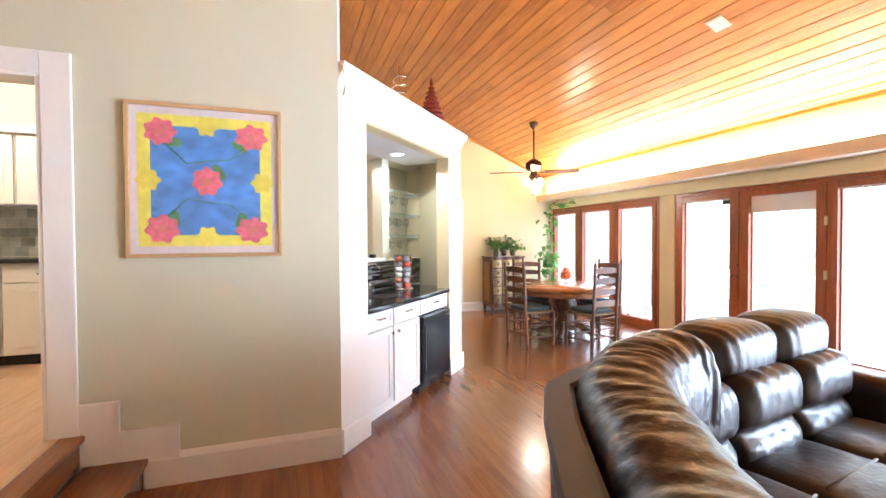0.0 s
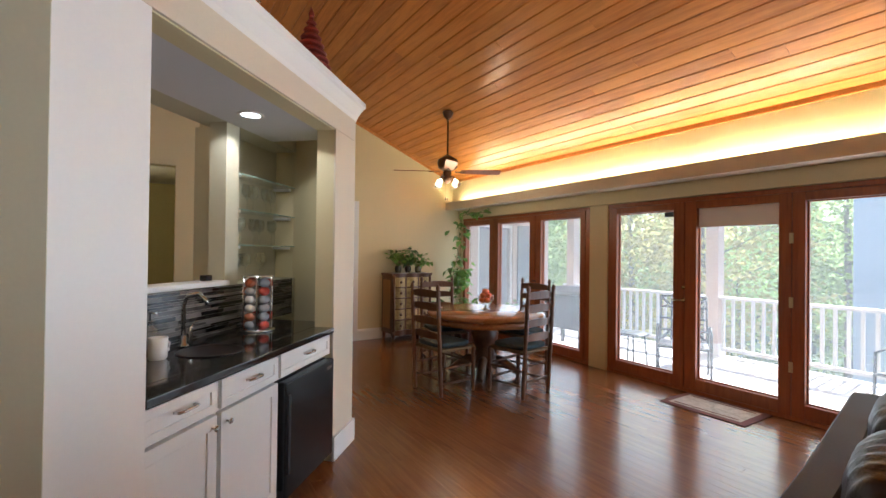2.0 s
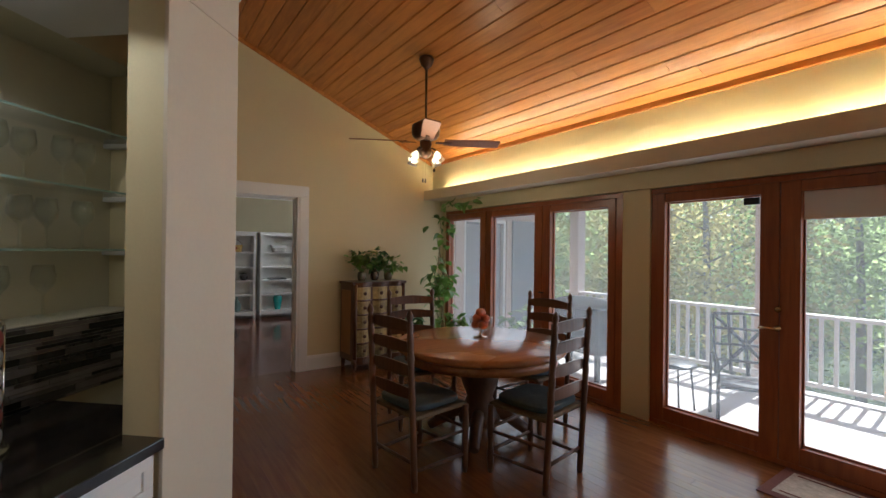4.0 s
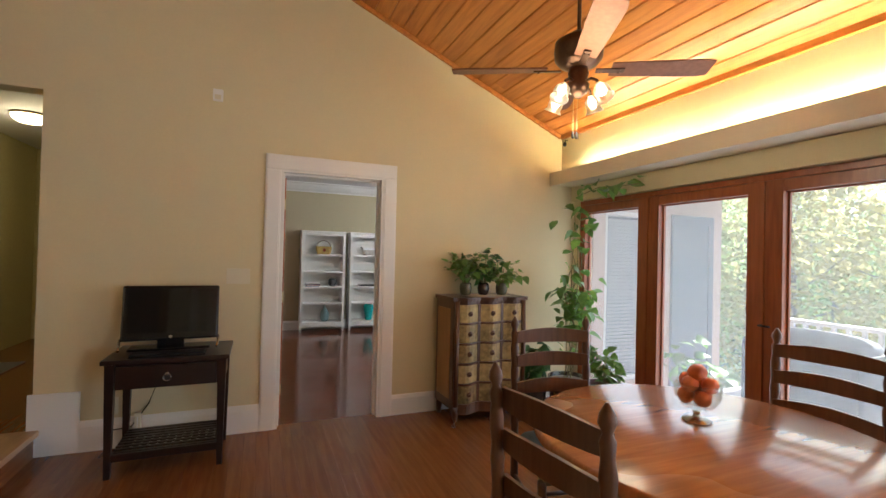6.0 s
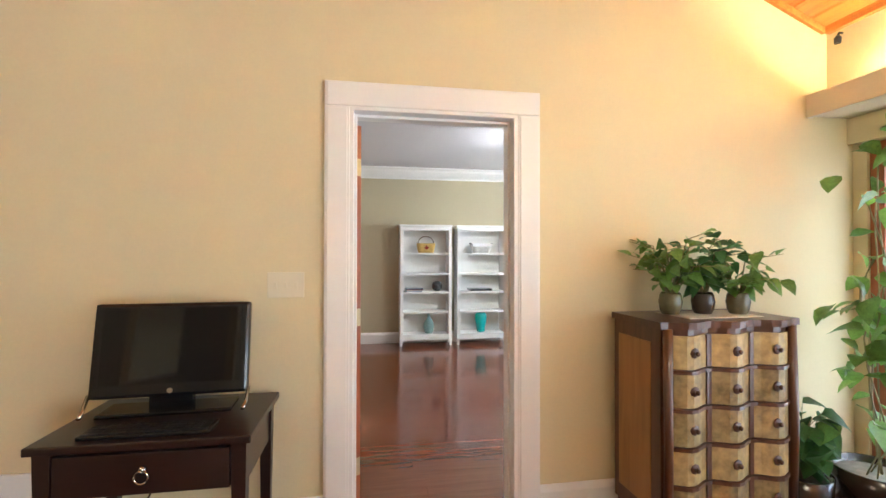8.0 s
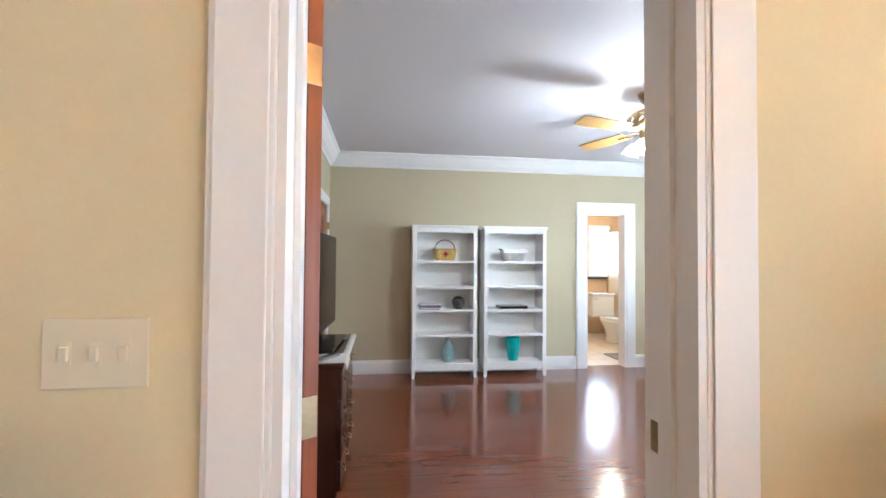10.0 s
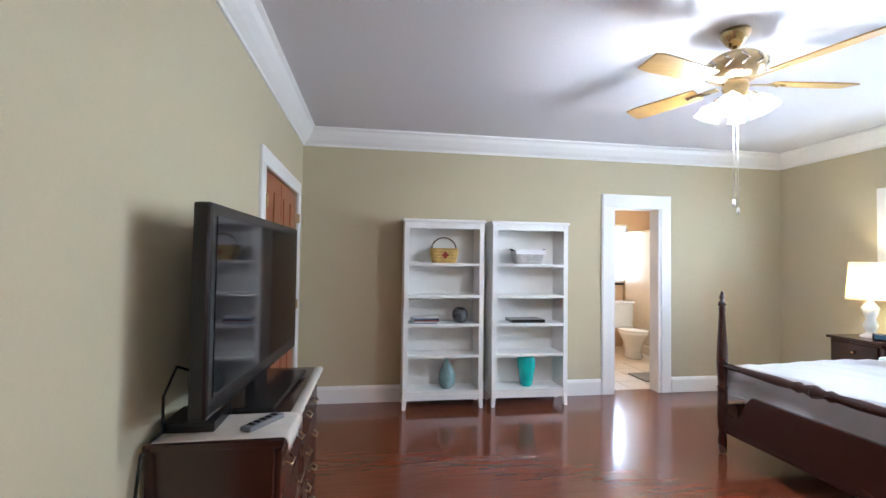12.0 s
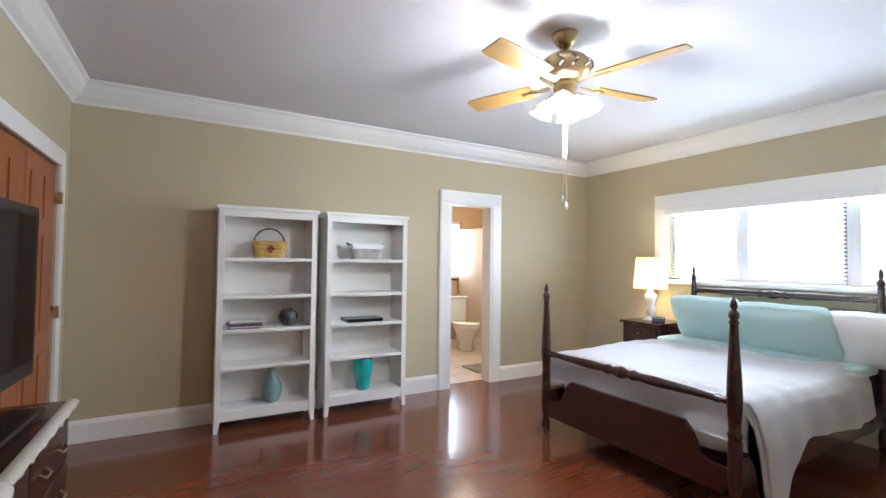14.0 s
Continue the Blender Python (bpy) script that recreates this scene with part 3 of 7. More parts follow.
part("jamb", B(-0.87, -0.85, PIC_Y - 0.015, 2.73, 0.34, 2.24), M_WHITE, kitchen_frame)
part("jamb", B(-2.1, -0.87, PIC_Y - 0.015, 2.73, 2.225, 2.24), M_WHITE, kitchen_frame)

# baseboards
BASE = [(0, 0), (0.018, 0), (0.018, 0.125), (0.010, 0.145), (0.004, 0.155), (0, 0.155)]
def baseboard(pts, name="baseboard", outline=BASE, height=1.0):
    ob = setting(name, profile_run(pts, [(o, h * height) for o, h in outline]), M_WHITE, "white painted wooden baseboard", "baseboard")
    return ob


baseboard([(-0.42, PIC_Y, 0, 0, -1), (0.655, PIC_Y, 0, 0, -1)], height=1.2)
steps_base = holder("baseboard_steps", "white baseboard stepping up beside the stairs", "baseboard")
part("board", B(-0.53, -0.25, PIC_Y - 0.016, PIC_Y - 0.001, 0.155, 0.33, 0.003), M_WHITE, steps_base)
part("board", B(-0.715, -0.53, PIC_Y - 0.016, PIC_Y - 0.001, 0.17, 0.50, 0.003), M_WHITE, steps_base)
for xa, xb, za, zb in ((-0.545, -0.25, 0.322, 0.34), (-0.262, -0.245, 0.155, 0.34), (-0.715, -0.53, 0.49, 0.508), (-0.547, -0.53, 0.34, 0.508)):
    part("cap", B(xa, xb, PIC_Y - 0.024, PIC_Y - 0.001, za, zb, 0.003), M_WHITE, steps_base)
baseboard([(3.516, NORTH, 0, 0, -1), (5.445, NORTH, 0, 0, -1)], height=1.12)
baseboard([(1.315, NORTH, 0, 0, -1), (2.447, NORTH, 0, 0, -1)], height=1.35)
part("board", B(1.03, 1.315, NORTH - 0.017, NORTH - 0.001, 0.0, 0.415, 0.004), M_WHITE, holder("baseboard_hall", "tall white baseboard block at the hall step", "baseboard"))

# glazed doors
def glazed(name, spans, y_lo, y_hi, label, handles=()):
    """A run of wood-framed glass doors in the window wall: spans are the panes from y to y."""
    root = holder(name, label, "window")
    x0, x1, z0, z1, top = 5.462, 5.57, 0.148, 1.866, 1.985
    part("head_frame", B(x0 - 0.004, x1, y_lo, y_hi, z1 + 0.075, top, 0.004), M_FRAME, root)
    part("sill_frame", B(x0 - 0.004, x1, y_lo, y_hi, 0, 0.035, 0.004), M_FRAME, root)
    edges = [y_lo] + [v for s in spans for v in s] + [y_hi]
    for a, b in zip(edges[::2], edges[1::2]):
        wide = b - a
        if wide > 0.15:
            mid = (a + b) / 2
            part("stile", B(x0, x1 - 0.02, a, mid - 0.002, 0.035, z1 + 0.075, 0.004), M_FRAME, root)
            part("stile", B(x0 - 0.006, x1 - 0.02, mid + 0.002, b, 0.035, z1 + 0.075, 0.004), M_FRAME, root)
        else:
            part("stile", B(x0, x1 - 0.02, a, b, 0.035, z1 + 0.075, 0.004), M_FRAME, root)
    for a, b in spans:
        part("top_rail", B(x0 + 0.004, x1 - 0.02, a, b, z1, z1 + 0.073, 0.003), M_FRAME, root)
        part("bottom_rail", B(x0 + 0.004, x1 - 0.02, a, b, 0.037, z0, 0.003), M_FRAME, root)
        g = part("pane", B(5.528, 5.532, a - 0.004, b + 0.004, z0 - 0.004, z1 + 0.004), M_PANE, root)
        g.visible_shadow = False
        for ya, yb, za, zb in ((a, a + 0.012, z0, z1), (b - 0.012, b, z0, z1), (a + 0.012, b - 0.012, z0, z0 + 0.012), (a + 0.012, b - 0.012, z1 - 0.012, z1)):
            part("glazing_bead", B(5.512, 5.528, ya, yb, za, zb), M_FRAME, root)
    return root


win_a = glazed("window_1", [(4.943, 5.655), (5.875, 6.605), (6.815, 7.50)], 4.786, 7.574, "mahogany framed glass doors beside the dining table")
win_b = glazed("window_2", [(1.2, 1.62), (1.80, 2.575), (2.765, 3.475), (3.71, 4.405)], 1.052, 4.521, "mahogany framed glass doors onto the deck")
# unseen run of doors, added as the opening for the south light
win_c = glazed("window_6", [(-2.70, -1.98), (-1.78, -1.05), (-0.85, -0.12), (0.06, 0.66)], -2.848, 0.798, "unseen mahogany framed glass doors added to let light in")
for yy, sgn in ((3.60, 1),):
    lever = part("door_handle", L([(0.022, 0), (0.022, 0.008), (0.008, 0.012), (0.008, 0.05)], 12, pose(5.458, yy, 0.93, 0, -90)), M_BRASS, win_b)
    part("lever", T([(5.41, yy, 0.93), (5.405, yy + 0.05, 0.932), (5.41, yy + 0.1, 0.928)], 0.008), M_BRASS, lever)
    part("rose", L([(0.02, 0), (0.02, 0.006), (0.006, 0.01)], 12, pose(5.458, yy, 1.06, 0, -90)), M_BRASS, win_b)
roll = part("roller_shade", B(5.500, 5.506, 2.77, 3.47, 1.69, 1.866), M_LINEN, win_b, "pale roller shade half an arm long")
part("shade_bar", B(5.496, 5.510, 2.77, 3.47, 1.675, 1.69, 0.003), M_WHITE, roll)
part("door_sensor", B(5.49, 5.511, 3.73, 3.83, 1.80, 1.85, 0.004), M_IRON, win_b, "small dark door sensor")
for zz in (0.45, 1.0, 1.55):
    part("hinge", B(5.446, 5.457, 2.655, 2.685, zz - 0.045, zz + 0.045, 0.002), M_BRASS, win_b)
part("latch", T([(5.45, 5.77, 1.0), (5.42, 5.77, 1.0), (5.415, 5.70, 1.0)], 0.007), M_IRON, win_a)

# ---- bedroom shell ----
BW, BE, BN, BC = 2.13, 7.4, 12.24, 2.64
bm = bmesh.new()
box(bm, DOOR_X1, BE, 7.727, 7.80, 0, BC + 0.1)
box(bm, DOOR_X0, DOOR_X1, 7.727, 7.80, DOOR_Z, BC + 0.1)
box(bm, 2.0, DOOR_X0, 7.727, 7.80, 0, BC + 0.1)
setting("wall_bedroom_south", bm, M_WALL_GREEN, "sage painted bedroom wall", "wall")
CL_Y0, CL_Y1, CL_Z = 10.73, 11.95, 1.96
bm = bmesh.new()
box(bm, 2.0, BW, 7.8, CL_Y0, 0, BC + 0.1)
box(bm, 2.0, BW, CL_Y1, 12.37, 0, BC + 0.1)
box(bm, 2.0, BW, CL_Y0, CL_Y1, CL_Z, BC + 0.1)
setting("wall_bedroom_west", bm, M_WALL_GREEN, "sage painted bedroom wall", "wall")
setting("closet_back", B(1.9, 1.98, 10.5, 12.2, 0, 2.3), M_WALL_GREEN, "closed back of the closet", "wall")
BA_X0, BA_X1, BA_Z = 5.34, 5.885, 1.99
bm = bmesh.new()
box(bm, BW, BA_X0, BN, 12.37, 0, BC + 0.1)
box(bm, BA_X1, 7.56, BN, 12.37, 0, BC + 0.1)
box(bm, BA_X0, BA_X1, BN, 12.37, BA_Z, BC + 0.1)
setting("wall_bedroom_north", bm, M_WALL_GREEN, "sage painted bedroom wall", "wall")
WI_Y0, WI_Y1, WI_Z0, WI_Z1 = 8.80, 11.10, 1.19, 1.96
bm = bmesh.new()
box(bm, BE, 7.56, 7.8, WI_Y0, 0, BC + 0.1)
box(bm, BE, 7.56, WI_Y1, BN, 0, BC + 0.1)
box(bm, BE, 7.56, WI_Y0, WI_Y1, 0, WI_Z0)
box(bm, BE, 7.56, WI_Y0, WI_Y1, WI_Z1, BC + 0.1)
setting("wall_bedroom_east", bm, M_WALL_GREEN, "sage painted bedroom window wall", "wall")
setting("ceiling_bedroom", B(BW - 0.05, 7.5, 7.78, BN + 0.05, BC, BC + 0.1), M_CEIL, "white painted bedroom ceiling", "ceiling")
CROWN = [(0, 0), (0.012, 0), (0.016, 0.02), (0.05, 0.05), (0.085, 0.10), (0.10, 0.135), (0.12, 0.15), (0.12, 0.165), (0, 0.165)]
cz = BC - 0.166
setting("crown_molding", profile_run([(BW, 7.8, cz, 1, 1), (BW, BN, cz, 1, -1), (BE, BN, cz, -1, -1), (BE, 7.8, cz, -1, 1), (BW, 7.8, cz, 1, 1)], CROWN), M_WHITE, "white crown molding round the bedroom", "crown molding")
baseboard([(BW, 7.83, 0, 1, 0), (BW, CL_Y0 - 0.11, 0, 1, 0)], height=1.05)
baseboard([(BW, CL_Y1 + 0.11, 0, 1, 0), (BW, BN, 0, 1, -1), (BA_X0 - 0.135, BN, 0, 0, -1)], height=1.05)
baseboard([(BA_X1 + 0.135, BN, 0, 0, -1), (BE, BN, 0, -1, -1), (BE, 7.83, 0, -1, 0)], height=1.05)
bath_frame = casing("door_frame_3", BA_X0, BA_X1, BA_Z, BN, 0.13, 0.018, -1, "white painted casing round the bathroom doorway")
for xa, xb, za, zb in ((BA_X0, BA_X0 + 0.018, 0, BA_Z), (BA_X1 - 0.018, BA_X1, 0, BA_Z), (BA_X0 + 0.018, BA_X1 - 0.018, BA_Z - 0.018, BA_Z)):
    part("jamb", B(xa, xb, BN - 0.015, 12.385, za, zb), M_WHITE, bath_frame)
closet_frame = holder("door_frame_4", "white painted casing round the closet doors", "door frame")
for ya, yb, za, zb in ((CL_Y0 - 0.11, CL_Y0, 0, CL_Z), (CL_Y1, CL_Y1 + 0.11, 0, CL_Z), (CL_Y0 - 0.11, CL_Y1 + 0.11, CL_Z, CL_Z + 0.11)):
    part("casing", B(BW, BW + 0.02, ya, yb, za, zb, 0.005), M_WHITE, closet_frame)

# ---- living side: picture, bar, sofa ----
picture = thing("framed_picture", "bright floral batik in a pale wooden frame with white mat", "picture", pose(-0.085, PIC_Y - 0.003, 1.715, 90))
PW, PH = 0.80, 0.86
for x0, x1, y0, y1 in ((-PW / 2, PW / 2, PH / 2 - 0.022, PH / 2), (-PW / 2, PW / 2, -PH / 2, -PH / 2 + 0.022), (-PW / 2, -PW / 2 + 0.022, -PH / 2 + 0.022, PH / 2 - 0.022), (PW / 2 - 0.022, PW / 2, -PH / 2 + 0.022, PH / 2 - 0.022)):
    part("frame_rail", B(x0, x1, y0, y1, 0, 0.028, 0.004), mat("pale_maple", (0.55, 0.36, 0.17), 0.4), picture)
part("mat_board", B(-PW / 2 + 0.02, PW / 2 - 0.02, -PH / 2 + 0.02, PH / 2 - 0.02, 0, 0.010), mat("lilac_mat_board", (0.76, 0.70, 0.74), 0.8), picture)
aw, ah = 0.342, 0.367
part("print", B(-aw, aw, -ah, ah, 0.0105, 0.012), mat("yellow_batik", (0.86, 0.80, 0.12), 0.7, vary=0.2, grain=30, stain=9), picture)


def blob(cx, cy, r, lobes, amp, z, n=48, sx=1.0, sy=1.0, turn=0.0):
    bm = bmesh.new()
    lo = [bm.verts.new((cx + sx * (r + amp * math.cos(lobes * a + turn)) * math.cos(a), cy + sy * (r + amp * math.cos(lobes * a + turn)) * math.sin(a), z)) for a in (2 * math.pi * i / n for i in range(n))]
    hi = [bm.verts.new((v.co.x, v.co.y, z + 0.0008)) for v in lo]
    bm.faces.new(hi)
    for i in range(n):
        bm.faces.new((lo[i], lo[(i + 1) % n], hi[(i + 1) % n], hi[i]))
    return bm


M_BATIK_BLUE = mat("blue_batik", (0.12, 0.30, 0.74), 0.7, vary=0.4, grain=14, stain=6, stretch=(1, 1.6, 1))
M_BATIK_PINK = mat("pink_batik", (0.74, 0.17, 0.23), 0.7, vary=0.3, grain=40, stain=20)
M_BATIK_GREEN = mat("green_batik", (0.12, 0.30, 0.12), 0.7, vary=0.3, grain=40, stain=20)
part("blue_field", B(-0.28, 0.28, -0.305, 0.305, 0.0122, 0.0128), M_BATIK_BLUE, picture, "wavy blue field")
for cx, cy in ((0, 0.315), (0, -0.315), (-0.29, 0), (0.29, 0)):
    part("notch", blob(cx, cy, 0.055, 6, 0.008, 0.013), mat("yellow_notch", (0.80, 0.70, 0.09), 0.7, vary=0.2), picture)
for i, (cx, cy, r) in enumerate(((-0.23, 0.27, 0.075), (0.235, 0.265, 0.075), (0, 0, 0.082), (-0.225, -0.27, 0.08), (0.235, -0.275, 0.075))):
    part("leaf", blob(cx + (0.06 if cx < 0.1 else -0.06), cy - 0.055 * (1 if cy > 0 else -1), 0.035, 2, 0.012, 0.0139, turn=i), M_BATIK_GREEN, picture)
    part("flower", blob(cx, cy, r, 7, 0.009, 0.0149, 56, 1.0 + 0.12 * math.sin(i * 2.1), 0.94, turn=i * 0.7), M_BATIK_PINK, picture)
    part("flower_heart", blob(cx, cy, 0.022, 7, 0.004, 0.0159), mat("flower_heart", (0.66, 0.22, 0.16), 0.7), picture)
for a in (-1, 1):
    part("vine", T([(-0.2, 0.2 * a, 0.0145), (-0.1, 0.10 * a, 0.0145), (0.02, 0.12 * a, 0.0145), (0.12, 0.13 * a, 0.0145), (0.21, 0.2 * a, 0.0145)], 0.003, 5), M_BATIK_GREEN, picture)
g = part("glazing", B(-PW / 2 + 0.022, PW / 2 - 0.022, -PH / 2 + 0.022, PH / 2 - 0.022, 0.019, 0.021), M_PANE, picture)

# the bar: its own frame, s along the front, d into the depth
BAR_P, BAR_Q = Vector((0.655, 2.618, 0)), Vector((2.10, 4.19, 0))
BAR_L = (BAR_Q - BAR_P).length
BAR = Matrix.Translation(BAR_P) @ Matrix.Rotation(math.atan2(BAR_Q.y - BAR_P.y, BAR_Q.x - BAR_P.x), 4, "Z")
O0, O1, OT, BT = 0.30, 1.80, 2.20, 2.36
bm = bmesh.new()
box(bm, 0.0, O0, 0, 0.12, 0, OT)
box(bm, O1, BAR_L, 0, 0.12, 0, OT)
box(bm, 0.0, BAR_L, 0, 0.12, OT, BT)
box(bm, 0.0, 0.22, 0.12, 0.72, 0, BT)
END = [(BAR_L - 0.09, 0.12), (BAR_L, 0.12), (2.54, 0.60), (2.585, 0.92), (2.44, 0.92), (2.44, 0.64)]
lo, hi = ([bm.verts.new((s, d, z)) for s, d in END] for z in (0, BT))
bm.faces.new(lo[::-1])
bm.faces.new(hi)
for i in range(6):
    bm.faces.new((lo[i], lo[(i + 1) % 6], hi[(i + 1) % 6], hi[i]))
bar_wall = setting("wall_bar", bm, M_WALL, "cream painted bar surround", "wall", BAR)
setting("wall_bar_soffit", B(0.22, BAR_L - 0.09, 0.12, 0.60, OT, BT), M_CEIL, "white soffit over the bar", "ceiling", BAR)
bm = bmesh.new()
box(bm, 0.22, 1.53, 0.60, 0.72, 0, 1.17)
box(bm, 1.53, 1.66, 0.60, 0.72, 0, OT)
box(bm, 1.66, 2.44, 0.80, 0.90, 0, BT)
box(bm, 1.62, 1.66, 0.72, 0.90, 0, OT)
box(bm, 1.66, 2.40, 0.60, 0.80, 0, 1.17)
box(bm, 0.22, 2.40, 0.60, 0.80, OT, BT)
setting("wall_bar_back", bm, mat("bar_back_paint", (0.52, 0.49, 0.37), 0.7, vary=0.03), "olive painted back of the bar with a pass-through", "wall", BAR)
setting("bar_ledge", B(0.22, 1.528, 0.56, 0.74, 1.172, 1.20, 0.004), M_WHITE, "white ledge of the pass-through", "ledge", BAR)
PCASE = holder("bar_pilasters", "white painted pilasters and crown of the bar", "trim", BAR)
part("pilaster", B(-0.004, O0 + 0.004, -0.016, -0.001, 0.0, OT + 0.004, 0.003), M_WHITE, PCASE)
part("pilaster", B(O1 - 0.004, BAR_L + 0.004, -0.016, -0.001, 0.0, OT + 0.004, 0.003), M_LEDGE, PCASE)
part("pilaster_base", B(-0.01, O0 + 0.008, -0.034, -0.017, 0, 0.16, 0.004), M_WHITE, PCASE)
part("pilaster_base", B(O1 - 0.008, BAR_L + 0.022, -0.034, -0.017, 0, 0.16, 0.004), M_WHITE, PCASE)
part("base_return", B(BAR_L + 0.004, BAR_L + 0.020, -0.016, 0.12, 0, 0.16, 0.004), M_WHITE, PCASE)
part("header", B(-0.004, BAR_L + 0.004, -0.016, -0.001, OT + 0.005, BT, 0.003), M_LEDGE, PCASE)
CR = [(0, 0), (0.014, 0), (0.022, 0.03), (0.04, 0.07), (0.055, 0.10), (0.068, 0.115), (0.068, 0.15), (0, 0.15)]
part("crown", profile_run([(-0.02, -0.001, BT - 0.01, 0, -1), (BAR_L, -0.001, BT - 0.01, 1, -1), (BAR_L, 0.12, BT - 0.01, 1, 0)], CR), M_WHITE, PCASE)
part("top_board", B(0, BAR_L, 0, 0.9, BT + 0.12, BT + 0.138), M_WHITE, PCASE)
part("corner_post", B(-0.03, 0.0, -0.02, 0.12, 0, 4.6), M_WHITE, PCASE)

CT = 0.885


def bar_cabinet(s0, s1, has_door, flip, label):
    """A base cabinet of the bar: carcass, a drawer front and, below it, a panelled door."""
    root = thing("bar_cabinet", label, "cabinet", BAR, "cabinets under the bar")
    if has_door:
        part("body", B(s0, s1, 0.035, 0.58, 0.09, CT - 0.034), M_WHITE, root)
        part("plinth", B(s0, s1, 0.09, 0.55, 0, 0.088), M_WHITE, root)
    else:
        part("body", B(s0, s1, 0.035, 0.58, 0.70, CT - 0.034), M_WHITE, root)

    def front(name, a, b, z0, z1):
        f = part(name, B(a + 0.012, b - 0.012, 0.012, 0.033, z0, z1, 0.003), M_WHITE, root)
        w = 0.035 if name == "drawer" else 0.055
        for xa, xb, za, zb in ((a + 0.012, b - 0.012, z0, z0 + w), (a + 0.012, b - 0.012, z1 - w, z1), (a + 0.012, a + 0.012 + w, z0 + w, z1 - w), (b - 0.012 - w, b - 0.012, z0 + w, z1 - w)):
            part("frame", B(xa, xb, 0.004, 0.013, za, zb, 0.0025), M_WHITE, f)
        return f

    d = front("drawer", s0, s1, 0.715, CT - 0.045)
    mid = (s0 + s1) / 2
    part("handle", T([(mid - 0.05, 0.004, 0.79), (mid - 0.05, -0.018, 0.79), (mid - 0.03, -0.026, 0.792), (mid + 0.03, -0.026, 0.792), (mid + 0.05, -0.018, 0.79), (mid + 0.05, 0.004, 0.79)], 0.006), M_SILVER, d, "nickel bar handle")
    if has_door:
        q = front("door", s0, s1, 0.10, 0.70)
        kx = s1 - 0.045 if flip else s0 + 0.045
        part("knob", L([(0.004, 0), (0.004, 0.014), (0.013, 0.02), (0.013, 0.026), (0.006, 0.03)], 12, pose(kx, 0.004, 0.655, 90)), M_SILVER, q, "small nickel knob")
    return root


bar_cabinet(O0 + 0.002, 0.70, True, True, "white shaker base cabinet with a drawer")
bar_cabinet(0.702, 1.17, True, False, "white shaker base cabinet with a drawer")
bar_cabinet(1.172, O1 - 0.002, False, False, "white shallow drawer unit above the fridge")
top = thing("countertop", "polished black granite bar counter with a small sink", "countertop", BAR)
part("slab", B(0.222, 2.02, 0.122, 0.598, CT - 0.033, CT, 0.004), M_GRANITE, top)
part("front_slab", B(O0 + 0.002, O1 - 0.002, -0.02, 0.121, CT - 0.033, CT, 0.004), M_GRANITE, top)
sink = part("sink", L([(0.14, 0), (0.155, 0.002), (0.15, 0.006), (0.13, 0.001), (0.12, 0.0012)], 28, pose(1.0, 0.28, CT)), M_DARK, top, "dark sink rim")
fau = thing("faucet", "brushed nickel bar faucet with side lever", "faucet", BAR @ pose(1.05, 0.48, CT))
part("base", L([(0.028, 0), (0.028, 0.012), (0.016, 0.02), (0.016, 0.06)], 16), M_SILVER, fau)
part("spout", T([(0, 0, 0.05), (0, 0, 0.22), (0, -0.03, 0.27), (0, -0.09, 0.28), (0, -0.13, 0.25), (0, -0.135, 0.22)], 0.011), M_SILVER, fau)
part("lever", T([(0.05, 0, 0.0), (0.05, 0, 0.09), (0.07, -0.02, 0.13)], [0.014, 0.011, 0.006]), M_SILVER, fau)
cup = thing("mug", "white ceramic mug beside the sink", "mug", BAR @ pose(0.80, 0.40, CT))
part("cup", L([(0.035, 0), (0.04, 0.01), (0.042, 0.10), (0.038, 0.10), (0.035, 0.02), (0, 0.015)], 20, cap=False), M_PORCELAIN, cup)
part("handle", T([(0.04, 0, 0.02), (0.065, 0, 0.03), (0.07, 0, 0.06), (0.04, 0, 0.085)], 0.006), M_PORCELAIN, cup)
soap = thing("soap_bottle", "clear soap bottle with a pump", "bottle", BAR @ pose(0.86, 0.50, CT))
part("bottle", L([(0.03, 0), (0.032, 0.01), (0.032, 0.12), (0.012, 0.15), (0.012, 0.165)], 16), M_THIN, soap)
part("pump", T([(0, 0, 0.165), (0, 0, 0.20), (0, -0.035, 0.20)], 0.005), M_SILVER, soap)
car = thing("pod_carousel", "wire carousel full of red and grey coffee pods", "pod holder", BAR @ pose(1.58, 0.40, CT) @ Matrix.Diagonal((1.25, 1.25, 1.0, 1.0)))
part("base", L([(0.085, 0), (0.085, 0.012), (0.02, 0.016)], 24), M_SILVER, car)
part("cap", L([(0.02, 0.335), (0.075, 0.337), (0.075, 0.345), (0.0, 0.35)], 24), M_SILVER, car, "bright steel lid")
part("pole", L([(0.008, 0.012), (0.008, 0.34)], 8), M_SILVER, car)
M_POD = [mat("pod_red", (0.42, 0.05, 0.03), 0.4), mat("pod_grey", (0.30, 0.30, 0.31), 0.4), mat("pod_orange", (0.50, 0.16, 0.08), 0.4), mat("pod_white", (0.62, 0.60, 0.57), 0.4)]
for lev in range(6):
    for k in range(6):
        a = k * math.pi / 3
        part("pod", L([(0.020, 0), (0.026, 0.03), (0.027, 0.034), (0.0, 0.035)], 12, pose(0.035 * math.cos(a), 0.035 * math.sin(a), 0.043 + lev * 0.052, 0, 90, math.degrees(a))), M_POD[(lev * 5 + k * 3) % 4 if lev not in (2, 3) else 1 + 2 * (k % 2)], car)
for k in range(6):
    a = k * math.pi / 3 + 0.5
    part("wire", L([(0.003, 0.01), (0.003, 0.338)], 6, pose(0.074 * math.cos(a), 0.074 * math.sin(a), 0)), M_SILVER, car)
